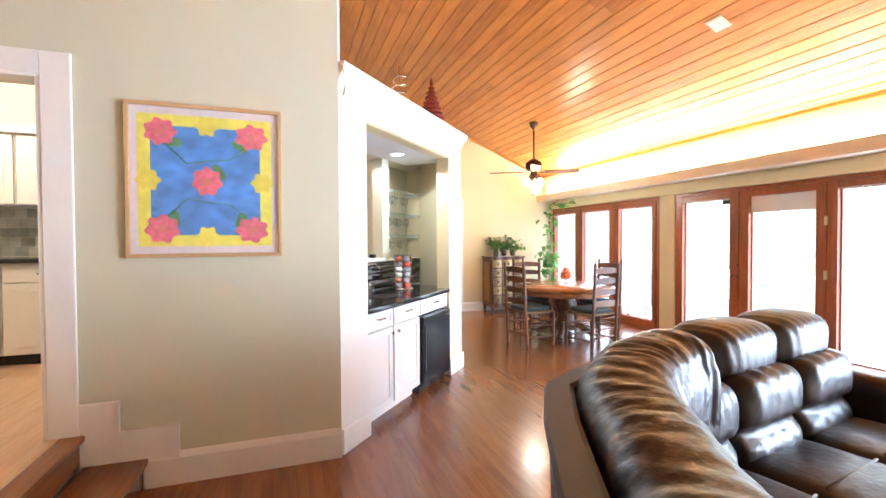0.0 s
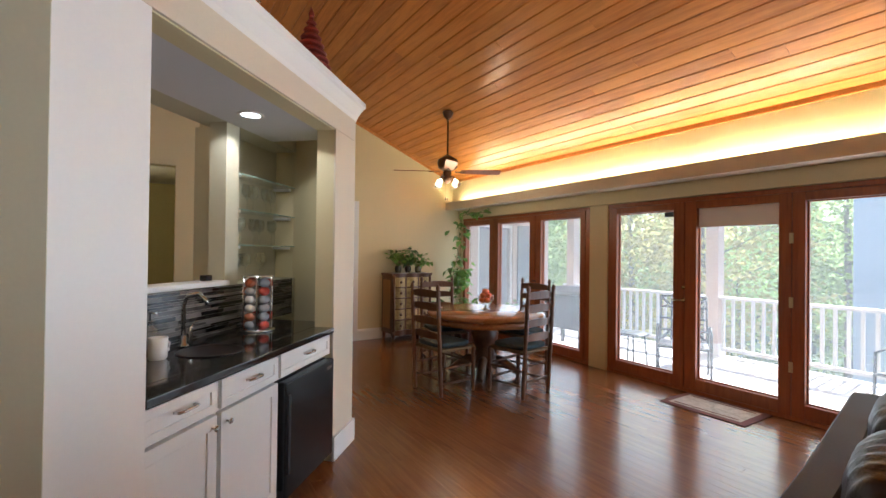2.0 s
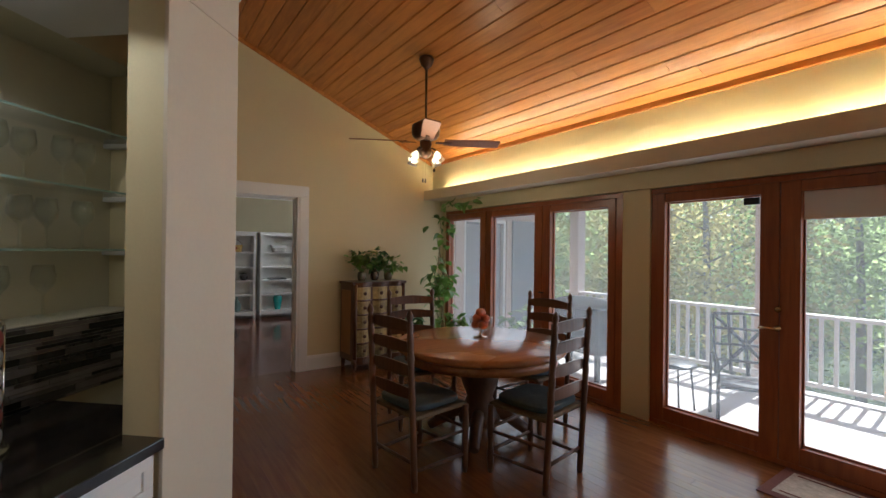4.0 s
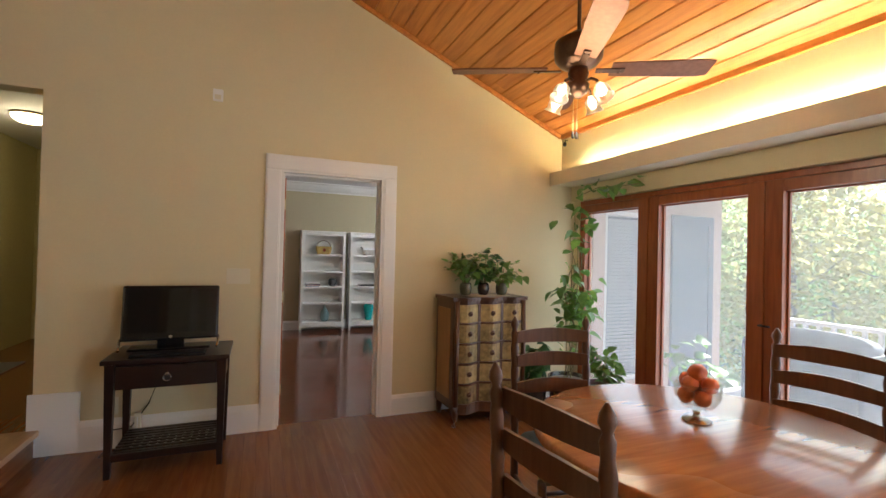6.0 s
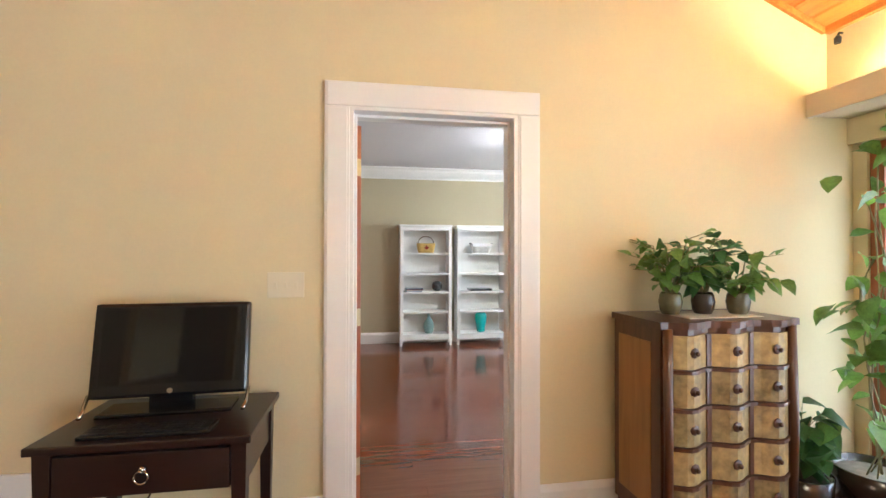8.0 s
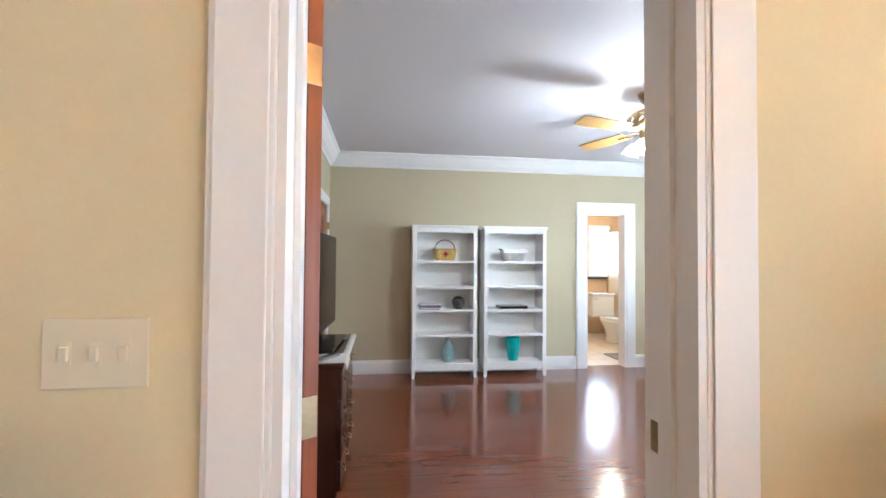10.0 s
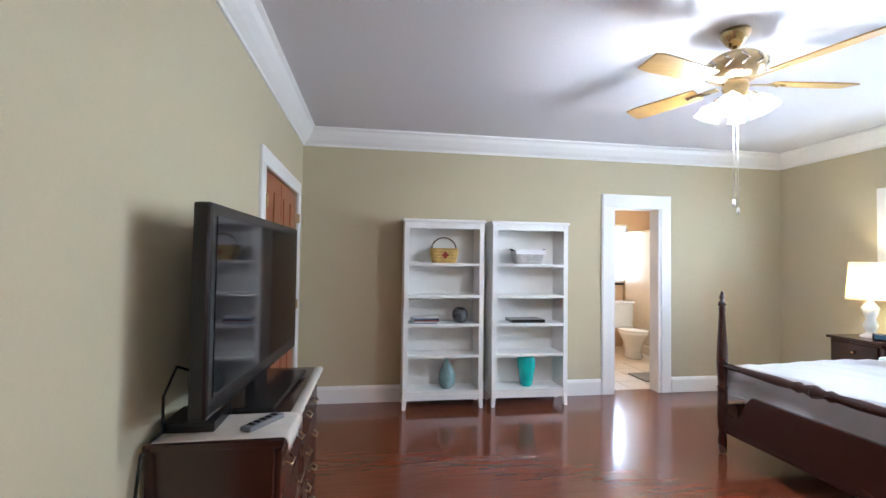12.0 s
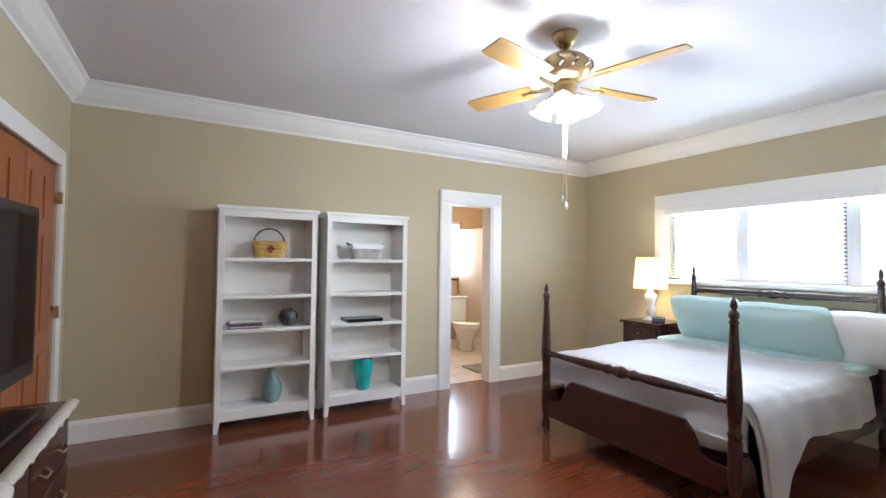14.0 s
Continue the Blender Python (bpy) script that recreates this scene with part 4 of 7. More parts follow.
small = thing("small_speaker", "small black box on the pass-through ledge", "box", BAR @ pose(1.44, 0.66, 1.20))
part("case", B(-0.03, 0.03, -0.02, 0.02, 0, 0.035, 0.004), M_BLACK, small)
part("grille", B(-0.024, 0.024, -0.023, -0.0205, 0.006, 0.029, 0.001), M_IRON, small)
splash = holder("bar_backsplash", "dark strip mosaic tile backsplash", "backsplash", BAR)
rnd = random.Random(3)
z, row = CT + 0.002, 0
while z < 1.165:
    h = rnd.choice((0.013, 0.018, 0.024))
    s = 0.222 - rnd.uniform(0, 0.15)
    while s < 2.34:
        w = rnd.uniform(0.12, 0.30)
        a, b = max(s, 0.224), min(s + w, 2.35)
        if b - a > 0.01:
            part("tile", B(a, b - 0.002, 0.590, 0.599 + rnd.uniform(-0.002, 0.0), z, min(z + h, 1.168) - 0.002), M_TILE_STRIP, splash)
        s += w
    z += h
for i, zz in enumerate((1.42, 1.66, 1.90)):
    sh = thing("glass_shelf", "clear glass shelf with a green edge in the bar niche", "shelf", BAR, "glass shelves of the bar")
    part("plate", B(1.662, 2.43, 0.62, 0.80, zz, zz + 0.008), M_THIN, sh)
    part("edge", B(1.662, 2.43, 0.617, 0.6195, zz, zz + 0.008), mat("green_glass_edge", (0.30, 0.42, 0.36), 0.15), sh, "pale green polished edge")
    part("bracket", B(1.662, 1.69, 0.605, 0.80, zz - 0.02, zz - 0.001, 0.002), M_WHITE, sh)
    part("bracket", B(2.40, 2.435, 0.66, 0.80, zz - 0.02, zz - 0.001, 0.002), M_WHITE, sh)
GOB = [(0.034, 0), (0.032, 0.004), (0.005, 0.01), (0.004, 0.08), (0.012, 0.09), (0.036, 0.12), (0.038, 0.15), (0.031, 0.19), (0.029, 0.19), (0.036, 0.15), (0.030, 0.12), (0, 0.095)]
first = None
for i, (s, zz) in enumerate(((1.68, 1.428), (1.82, 1.428), (1.96, 1.428), (2.10, 1.428), (2.24, 1.428), (1.72, 1.668), (1.86, 1.668), (2.00, 1.668), (2.14, 1.668), (2.28, 1.668), (1.74, 1.178), (1.90, 1.178), (2.06, 1.178))):
    m = BAR @ pose(0.32 + 0.84 * s, 0.69 + 0.03 * (i % 2), zz)
    if first is None:
        first = thing("wine_glass", "clear stemmed wine glass on the bar shelf", "glass", m, "wine glasses on the shelves")
        part("bowl", L(GOB, 20, cap=False), M_THIN, first)
    else:
        copy_thing(first, m)
fr = thing("mini_fridge", "black compact fridge under the bar counter", "fridge", BAR)
part("body", B(1.19, O1 - 0.02, 0.03, 0.56, 0.012, 0.69, 0.006), M_BLACK, fr)
dd = part("door", B(1.188, O1 - 0.018, -0.03, 0.028, 0.07, 0.69, 0.012), M_BLACK, fr)
part("badge", B(O1 - 0.13, O1 - 0.06, -0.033, -0.0305, 0.635, 0.655, 0.001), M_SILVER, dd, "small silver badge")
part("handle", B(1.20, 1.225, -0.036, -0.029, 0.20, 0.62, 0.003), M_IRON, dd)
for s in (1.22, O1 - 0.05):
    part("foot", L([(0.02, 0), (0.02, 0.012)], 12, pose(s, 0.06, 0)), M_BLACK, fr)
dl = thing("downlight", "round recessed downlight in the bar soffit", "light", BAR @ pose(1.42, 0.36, OT))
part("ring", L([(0.075, -0.006), (0.075, 0), (0.055, 0), (0.055, -0.006), (0.075, -0.006)], 28, cap=False), M_WHITE, dl)
part("lens", L([(0.054, -0.003), (0.054, -0.001)], 24), M_DISC, dl)
lamp("downlight_lamp", "SPOT", BAR @ pose(1.42, 0.36, OT - 0.01), 6, (1, 0.93, 0.82), radius=0.04).data.spot_size = radians(155)
# sculptures on top of the bar
tow = thing("tower_sculpture", "red metal pagoda-like tower of stacked rings", "sculpture", BAR @ pose(1.75, 0.15, BT + 0.138) @ Matrix.Diagonal((1.3, 1.3, 1.16, 1.0)))
for i in range(9):
    r = 0.125 - i * 0.013
    part("tier", L([(r, i * 0.042), (r + 0.006, i * 0.042 + 0.008), (r * 0.9, i * 0.042 + 0.022), (r * 0.55, i * 0.042 + 0.024), (r * 0.55, i * 0.042 + 0.042)], 20), M_RED_METAL, tow)
part("finial", L([(0.012, 0.378), (0.015, 0.40), (0.002, 0.44)], 12), M_RED_METAL, tow)
wires = thing("wire_sculpture", "twisted bright wire ornament on the bar top", "ornament", BAR @ pose(1.0, 0.10, BT + 0.138) @ Matrix.Diagonal((1.15, 1.15, 1.35, 1.0)))
part("spiral", T([(0.05 * (1 + 0.3 * math.sin(i)) * math.cos(i * 0.7), 0.05 * math.sin(i * 0.7), 0.004 + i * 0.0056) for i in range(40)], 0.004, 6), M_SILVER, wires)
part("stem", T([(0, 0, 0), (0.005, 0, 0.12), (-0.005, 0.004, 0.26)], 0.004, 6), M_SILVER, wires)
bird = thing("bracket_ornament", "small grey hook ornament at the corner of the bar", "ornament", BAR @ pose(0.02, -0.03, 2.30))
part("hook", T([(0, 0, 0), (0, -0.02, 0.09), (-0.03, -0.03, 0.15), (-0.07, -0.03, 0.18)], [0.006, 0.006, 0.008, 0.004]), M_SILVER, bird)

# leather corner sofa
SOFA = pose(1.13, 1.30, 0, 0, 0, 9.6)
NEAR = pose(-0.053, -0.3155, 0, 0, 0, -28.2)      # the near section swings back towards the stairs
sofa = thing("corner_sofa", "worn dark brown leather reclining corner sofa with puffy cushions", "sofa", SOFA)


def crease(f, amp, axis=0, tuck=0.0):
    """Wrinkles across a cushion, with a tucked seam along its middle."""
    def go(x, y, z):
        u = (x, y, z)[axis]
        w = amp * math.sin(f * u + 2.2 * y + 3 * z) * (0.4 + 0.6 * abs(z))
        k = 1 - tuck * math.exp(-((z - 0.05) / 0.12) ** 2)
        return (x * (1 + w * 0.3), y * (1 + w) * (k if y < 0 else 1), z * (1 + w * 0.5))
    return go


def along(points, n):
    """A smooth curve through points, as n + 1 places."""
    pts = [Vector(p) for p in points]
    pts = [2 * pts[0] - pts[1]] + pts + [2 * pts[-1] - pts[-2]]
    out, k = [], len(pts) - 3
    for i in range(n + 1):
        u = i / n * k
        j = min(int(u), k - 1)
        u -= j
        p0, p1, p2, p3 = pts[j:j + 4]
        out.append(0.5 * (2 * p1 + (p2 - p0) * u + (2 * p0 - 5 * p1 + 4 * p2 - p3) * u * u + (3 * p1 - p0 - 3 * p2 + p3) * u ** 3))
    return out


def stuffed_roll(points, wide, high, n=110, seg=36):
    """A stuffed leather roll along a curve: a rounded section with gathers across it and closed ends."""
    bm, rows = bmesh.new(), []
    path = along(points, n)
    for i, p in enumerate(path):
        d = (path[min(i + 1, n)] - path[max(i - 1, 0)]).normalized()
        side = Vector((d.y, -d.x, 0)).normalized()
        e = min(i, n - i) / n
        end = min(1.0, 0.25 + 0.75 * math.sqrt(min(1.0, e / 0.06)))
        row = []
        for k in range(seg):
            a = 2 * math.pi * k / seg
            c, sn = math.cos(a), math.sin(a)
            x, z = math.copysign(abs(c) ** 0.72, c), math.copysign(abs(sn) ** 0.72, sn)
            deep = 0.5 + 0.5 * math.sin(i * 0.17 + 1.1 * a)
            fold = 0.014 * deep * math.sin(i * 1.7 + 3.0 * math.sin(i * 0.13 + a) + 2.2 * a) * max(0, sn) + 0.016 * math.sin(i * 0.31 + 2 * a + 2 * math.sin(i * 0.07)) + 0.010 * math.sin(i * 0.9 - 5 * a)
            seam = -0.05 * math.exp(-((a - 0.55) / 0.12) ** 2)
            r = (1 + fold + seam) * end
            row.append(bm.verts.new(p + side * (x * wide / 2 * r) + Vector((0, 0, z * high / 2 * r))))
        rows.append(row)
    for a, b in zip(rows, rows[1:]):
        for k in range(seg):
            f = bm.faces.new((a[k], a[(k + 1) % seg], b[(k + 1) % seg], b[k]))
            f.smooth = True
    bm.faces.new(rows[0][::-1])
    bm.faces.new(rows[-1])
    return bm


INTO = SOFA.inverted()
OUTER = [(0.80, 0.33), (1.04, 0.79), (1.21, 1.06), (1.36, 1.15), (1.66, 1.285), (2.03, 1.46)]
shell = []
for i, (x, y) in enumerate(OUTER):
    d = (Vector(OUTER[min(i + 1, len(OUTER) - 1)]) - Vector(OUTER[max(i - 1, 0)])).normalized()
    q, w = INTO @ Vector((x, y, 0)), INTO.to_3x3() @ Vector((-d.y, d.x, 0))
    shell.append((q.x, q.y, 0, w.x, w.y))
shell += [(1.2, 0.0, 0, 0, 1), (2.1, 0.0, 0, 0, 1)]
part("outer_back", profile_run(shell, [(-0.02, 0.05), (0, 0.80), (-0.012, 0.84), (-0.06, 0.84), (-0.08, 0.05)]), M_LEATHER, sofa, "smooth brown outer back")
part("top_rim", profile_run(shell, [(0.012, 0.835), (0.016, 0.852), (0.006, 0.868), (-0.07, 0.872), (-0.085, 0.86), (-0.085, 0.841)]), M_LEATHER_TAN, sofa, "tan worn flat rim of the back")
part("base", B(0.30, 2.05, -0.95, -0.09, 0.05, 0.30, 0.02), M_LEATHER, sofa)
part("base_near", B(0.09, 0.85, -1.0, -0.1, 0.05, 0.295, 0.02, NEAR), M_LEATHER, sofa)
crest = [(1.04, 0.20, 0.66), (1.13, 0.38, 0.67), (1.27, 0.66, 0.69), (1.40, 0.88, 0.715), (1.56, 1.02, 0.745), (1.76, 1.09, 0.765), (1.92, 1.10, 0.77)]
part("near_back", stuffed_roll([INTO @ Vector(p) for p in crest], 0.36, 0.47), M_LEATHER, sofa, "long gathered back roll that wraps the corner")
for i in range(3):
    cx = 0.60 + i * 0.52
    b = part("back_cushion", puff(cx + 0.02, -0.32, 0.55, 0.49, 0.34, 0.52, 5, 22, crease(16, 0.03, 0, 0.30)), M_LEATHER, sofa)
    if i:
        part("headrest", puff(cx + 0.0, -0.24, 0.86, 0.52, 0.33, 0.27, 3.1, 24, crease(30, 0.03, 0)), M_LEATHER, b)
    s = part("seat_cushion", puff(cx + 0.02, -0.68, 0.36, 0.52, 0.62, 0.24, 5, 16, crease(7, 0.02, 0)), M_LEATHER, sofa)
    part("seam", T([(cx - 0.2, -0.72, 0.478), (cx + 0.24, -0.72, 0.478)], 0.006, 6), M_LEATHER_TAN, s)
part("arm", puff(2.14, -0.52, 0.42, 0.28, 1.0, 0.46, 4, 16, crease(12, 0.02, 1)), M_LEATHER, sofa)
part("near_seat", puff(0.60, -0.62, 0.36, 0.50, 0.72, 0.22, 5, 14, crease(7, 0.02, 1), NEAR), M_LEATHER, sofa)
for x, y in ((0.36, -0.12), (2.0, -0.1), (-0.40, -1.10), (2.0, -0.88), (0.30, -1.35)):
    part("foot", L([(0.03, 0), (0.035, 0.05)], 12, pose(x, y, 0)), M_DARK, sofa)

rug = thing("door_mat", "small woven mat with a dark red border before the glass doors", "mat", pose(5.19, 3.165, 0))
part("border", B(-0.25, 0.25, -0.37, 0.37, 0.0, 0.008, 0.003), M_RUG, rug)
part("field", B(-0.19, 0.19, -0.31, 0.31, 0.0082, 0.0105, 0.001), M_RUG_FIELD, rug)
part("stripe", B(-0.16, -0.145, -0.28, 0.28, 0.0107, 0.0125), M_RUG, rug)
part("stripe", B(0.145, 0.16, -0.28, 0.28, 0.0107, 0.0125), M_RUG, rug)
tilt = math.degrees(pitch)
vent = thing("ceiling_vent", "small pale square vent in the pine ceiling", "vent", pose(3.887, 2.595, ceil_z(3.887) + 0.002, 0, tilt))
part("plate", B(-0.075, 0.075, -0.075, 0.075, -0.014, 0, 0.004), M_PLASTIC_WHITE, vent)
for k in range(5):
    part("louver", B(-0.06, 0.06, -0.055 + k * 0.025, -0.043 + k * 0.025, -0.018, -0.0145, 0.001), M_WHITE, vent)

# ---- dining side ----
table = thing("dining_table", "round oak pedestal dining table with a glossy top", "table", pose(4.07, 5.12, 0))
part("tabletop", L([(0, 0.672), (0.63, 0.672), (0.66, 0.685), (0.67, 0.70), (0.665, 0.722), (0.65, 0.732), (0, 0.732)], 64, cap=False), M_OAK, table)
part("apron", L([(0.58, 0.60), (0.60, 0.605), (0.60, 0.671), (0.0, 0.671)], 48, cap=False), M_OAK, table)
part("pedestal", L([(0.16, 0.10), (0.17, 0.16), (0.13, 0.22), (0.10, 0.30), (0.14, 0.40), (0.16, 0.48), (0.11, 0.54), (0.18, 0.60)], 28), M_CHAIR, table)
for k in range(4):
    a = math.pi / 4 + k * math.pi / 2
    c, s = math.cos(a), math.sin(a)
    part("leg", T([(0.08 * c, 0.08 * s, 0.18), (0.2 * c, 0.2 * s, 0.17), (0.32 * c, 0.32 * s, 0.09), (0.40 * c, 0.40 * s, 0.035)], [0.055, 0.05, 0.045, 0.035], 10), M_CHAIR, table)

chair = thing("dining_chair", "oak ladder-back dining chair with turned posts and a slate cushion", "chair", pose(4.03, 4.25, 0, 0, 0, 10), "chairs round the table")
POST = [(0.017, 0), (0.02, 0.05), (0.02, 0.40), (0.021, 0.46), (0.018, 0.50), (0.022, 0.56), (0.017, 0.60), (0.022, 0.68), (0.017, 0.72), (0.022, 0.80), (0.017, 0.84), (0.022, 0.92), (0.017, 0.96), (0.020, 1.0), (0.012, 1.02), (0.022, 1.045), (0.018, 1.065), (0.004, 1.09)]
for x in (-0.205, 0.205):
    part("back_post", L(POST, 14, Matrix.Translation((x, 0, 0)) @ Matrix.Rotation(radians(3), 4, "X")), M_CHAIR, chair)
    part("front_leg", L([(0.014, 0), (0.02, 0.05), (0.022, 0.12), (0.018, 0.18), (0.023, 0.28), (0.019, 0.40), (0.021, 0.44)], 14, pose(x * 1.12, 0.40, 0)), M_CHAIR, chair)
    for z in (0.12, 0.27):
        part("side_stretcher", T([(x, 0.0, z), (x * 1.06, 0.2, z), (x * 1.12, 0.40, z)], [0.009, 0.013, 0.009]), M_CHAIR, chair)
for z in (0.14, 0.29):
    part("front_stretcher", T([(-0.23, 0.40, z), (0, 0.40, z), (0.23, 0.40, z)], [0.009, 0.014, 0.009]), M_CHAIR, chair)
part("rear_stretcher", T([(-0.2, 0.0, 0.16), (0.2, 0.0, 0.16)], 0.011), M_CHAIR, chair)


def slat(z, h):
    """A bowed ladder slat with a shaped upper edge."""
    bm = bmesh.new()
    n = 10
    rows = []
    for i in range(n + 1):
        u = i / n * 2 - 1
        x, y = 0.20 * u, -0.045 - 0.025 * (1 - u * u) - (z - 0.6) * 0.05
        top = z + h / 2 + 0.016 * math.cos(u * math.pi / 2) - 0.006
        rows.append([bm.verts.new((x, y + dy, zz)) for dy, zz in ((-0.007, z - h / 2), (0.007, z - h / 2), (0.007, top), (-0.007, top))])
    for a, b in zip(rows, rows[1:]):
        for i in range(4):
            bm.faces.new((a[i], a[(i + 1) % 4], b[(i + 1) % 4], b[i]))
    bm.faces.new(rows[0])
    bm.faces.new(rows[-1][::-1])
    bm.transform(Matrix.Translation((0, 0.035, 0)))
    return bm


for z in (0.58, 0.72, 0.86, 0.985):
    part("slat", slat(z, 0.065), M_CHAIR, chair)
part("seat", B(-0.225, 0.225, -0.01, 0.42, 0.425, 0.455, 0.012), M_RUSH, chair, "woven rush seat")
cu = part("cushion", puff(0, 0.20, 0.482, 0.42, 0.40, 0.055, 5, 12, lambda x, y, z: (x, y, z * (1 - 0.35 * math.exp(-(x * x + y * y) / 0.05)))), M_FABRIC_BLUE, chair, "slate-blue tufted cushion")
for x in (-0.17, 0.17):
    part("tie", T([(x, 0.01, 0.475), (x * 1.15, -0.01, 0.46), (x * 1.15, -0.02, 0.38)], 0.004, 5), M_FABRIC_BLUE, cu)
copy_thing(chair, pose(3.17, 4.87, 0, 0, 0, -82))
copy_thing(chair, pose(4.76, 5.07, 0, 0, 0, 98))
copy_thing(chair, pose(3.88, 5.84, 0, 0, 0, 168))

bowl = thing("fruit_bowl", "footed clear glass compote bowl", "bowl", pose(4.15, 5.215, 0.732))
part("foot", L([(0.058, 0), (0.058, 0.006), (0.018, 0.015), (0.012, 0.035), (0.02, 0.048)], 28), M_SILVER, bowl, "bright faceted foot")
part("cup", L([(0.02, 0.048), (0.06, 0.06), (0.088, 0.10), (0.095, 0.145), (0.099, 0.165), (0.095, 0.165), (0.09, 0.145), (0.083, 0.102), (0.057, 0.065), (0.0, 0.056)], 32, cap=False), M_THIN, bowl)
peach = None
for i, (x, y, z) in enumerate([(0.035, 0, 0.105), (-0.03, 0.03, 0.105), (-0.02, -0.04, 0.105), (0.045, 0.02, 0.155), (-0.045, 0.0, 0.16), (0.005, 0.052, 0.158), (0.01, -0.05, 0.158), (0.02, 0.012, 0.20), (-0.022, -0.012, 0.208), (0.005, 0.0, 0.165)]):
    m = pose(4.15 + x, 5.215 + y, 0.732 + z, 20 * i, 35 * i, 60 * i)
    if peach is None:
        peach = solid("peach", L([(0.004, -0.028), (0.018, -0.03), (0.030, -0.016), (0.034, 0.0), (0.031, 0.016), (0.018, 0.03), (0.006, 0.029), (0.0, 0.022)], 16), M_FRUIT, "ripe red-orange peach in the glass bowl", "fruit", m, "peaches in the bowl")
    else:
        copy_thing(peach, m)

# ceiling fan over the table
fan = thing("ceiling_fan", "bronze ceiling fan with copper blades and four glass lamps", "ceiling fan", pose(3.98, 5.82, 0))
part("canopy", L([(0.065, 3.19), (0.07, 3.17), (0.05, 3.12), (0.02, 3.09), (0.012, 3.08)], 20), M_BRONZE, fan)
part("downrod", L([(0.011, 2.62), (0.011, 3.10)], 10), M_BRONZE, fan)
part("motor", L([(0.03, 2.63), (0.075, 2.60), (0.125, 2.57), (0.13, 2.53), (0.125, 2.48), (0.10, 2.45), (0.05, 2.43)], 28), M_BRONZE, fan)
part("light_kit", L([(0.05, 2.43), (0.055, 2.40), (0.045, 2.36), (0.06, 2.34), (0.05, 2.30), (0.015, 2.27)], 20), M_BRONZE, fan)


def fan_blade(root, ang, z, r0, r1, w0, w1, material, iron, tilt_deg=12):
    bm = bmesh.new()
    rows = []
    n = 10
    for i in range(n + 1):
        u = i / n
        x = r0 + (r1 - r0) * u
        w = w0 + (w1 - w0) * min(1, u * 1.4)
        if u > 0.9:
            w *= 0.86
        rows.append([bm.verts.new((x, sy * w / 2, zz)) for sy, zz in ((-1, -0.004), (1, -0.004), (1, 0.004), (-1, 0.004))])
    for a, b in zip(rows, rows[1:]):
        for i in range(4):
            bm.faces.new((a[i], a[(i + 1) % 4], b[(i + 1) % 4], b[i]))
    bm.faces.new(rows[0])
    bm.faces.new(rows[-1][::-1])
    m = pose(0, 0, z, 0, 0, ang) @ pose(0, 0, 0, tilt_deg)
    bm.transform(m)
    bl = part("blade", bm, material, root)
    arm = B(0.09, r0 + 0.07, -0.018, 0.018, -0.012, -0.005, 0.003)
    arm.transform(m)
    part("blade_iron", arm, iron, bl)
    for sx in (-0.02, 0.02):
        scr = L([(0.006, -0.016), (0.006, -0.012)], 8, Matrix.Translation((r0 + 0.04, sx * 0.6, 0)))
        scr.transform(m)
        part("screw", scr, iron, bl)


for k in range(4):
    fan_blade(fan, -28 + 90 * k, 2.425, 0.17, 0.68, 0.11, 0.14, M_COPPER, M_BRONZE, -12)
TULIP = [(0.016, 0), (0.022, -0.012), (0.038, -0.03), (0.042, -0.055), (0.038, -0.075), (0.05, -0.095), (0.047, -0.095), (0.035, -0.073), (0.039, -0.055), (0.034, -0.03), (0.012, -0.012)]
for k in range(4):
    a = radians(17 + 90 * k)
    c, s = math.cos(a), math.sin(a)
    arm = part("lamp_arm", T([(0.04 * c, 0.04 * s, 2.35), (0.08 * c, 0.08 * s, 2.355), (0.115 * c, 0.115 * s, 2.335), (0.12 * c, 0.12 * s, 2.315)], 0.008), M_BRONZE, fan)
    m = pose(0.12 * c, 0.12 * s, 2.315, 0, -28, math.degrees(a))
    part("shade", L(TULIP, 16, m, cap=False), M_FROST, arm, "frosted tulip glass")
    part("bulb", L([(0.006, -0.01), (0.018, -0.03), (0.021, -0.048), (0.014, -0.068), (0.002, -0.074)], 12, m), M_BULB, arm)
lamp("fan_lamp", "POINT", pose(3.98, 5.82, 2.10), 5.0, (1.0, 0.80, 0.52), radius=0.17)
for x in (-0.012, 0.014):
    ch = part("pull_chain", L([(0.0015, 2.09), (0.0015, 2.28)], 6, pose(x, 0.02, 0)), M_BRASS, fan)
    part("pull", L([(0.003, 2.055), (0.008, 2.06), (0.006, 2.09), (0.002, 2.095)], 10, pose(x, 0.02, 0)), M_DARK, ch)


# ---- plants ----
def leaf_mesh(bm, base, direction, length, width, droop=0.25, roll=0.0):
    """One pointed, folded leaf."""
    d = Vector(direction).normalized()
    side = d.cross(Vector((0, 0, 1)))
    side = side.normalized() if side.length > 0.01 else Vector((1, 0, 0))
    side = Matrix.Rotation(roll, 3, d) @ side
    up = side.cross(d)
    prev = None
    for i, (u, w) in enumerate(((0, 0.04), (0.2, 0.75), (0.45, 1.0), (0.75, 0.62), (1.0, 0.02))):
        c = Vector(base) + d * length * u - Vector((0, 0, 1)) * droop * length * u * u
        row = [bm.verts.new(c - side * width / 2 * w + up * width * 0.12 * w), bm.verts.new(c), bm.verts.new(c + side * width / 2 * w + up * width * 0.12 * w)]
        if prev:
            for k in (0, 1):
                f = bm.faces.new((prev[k], prev[k + 1], row[k + 1], row[k]))
                f.smooth = True
        prev = row


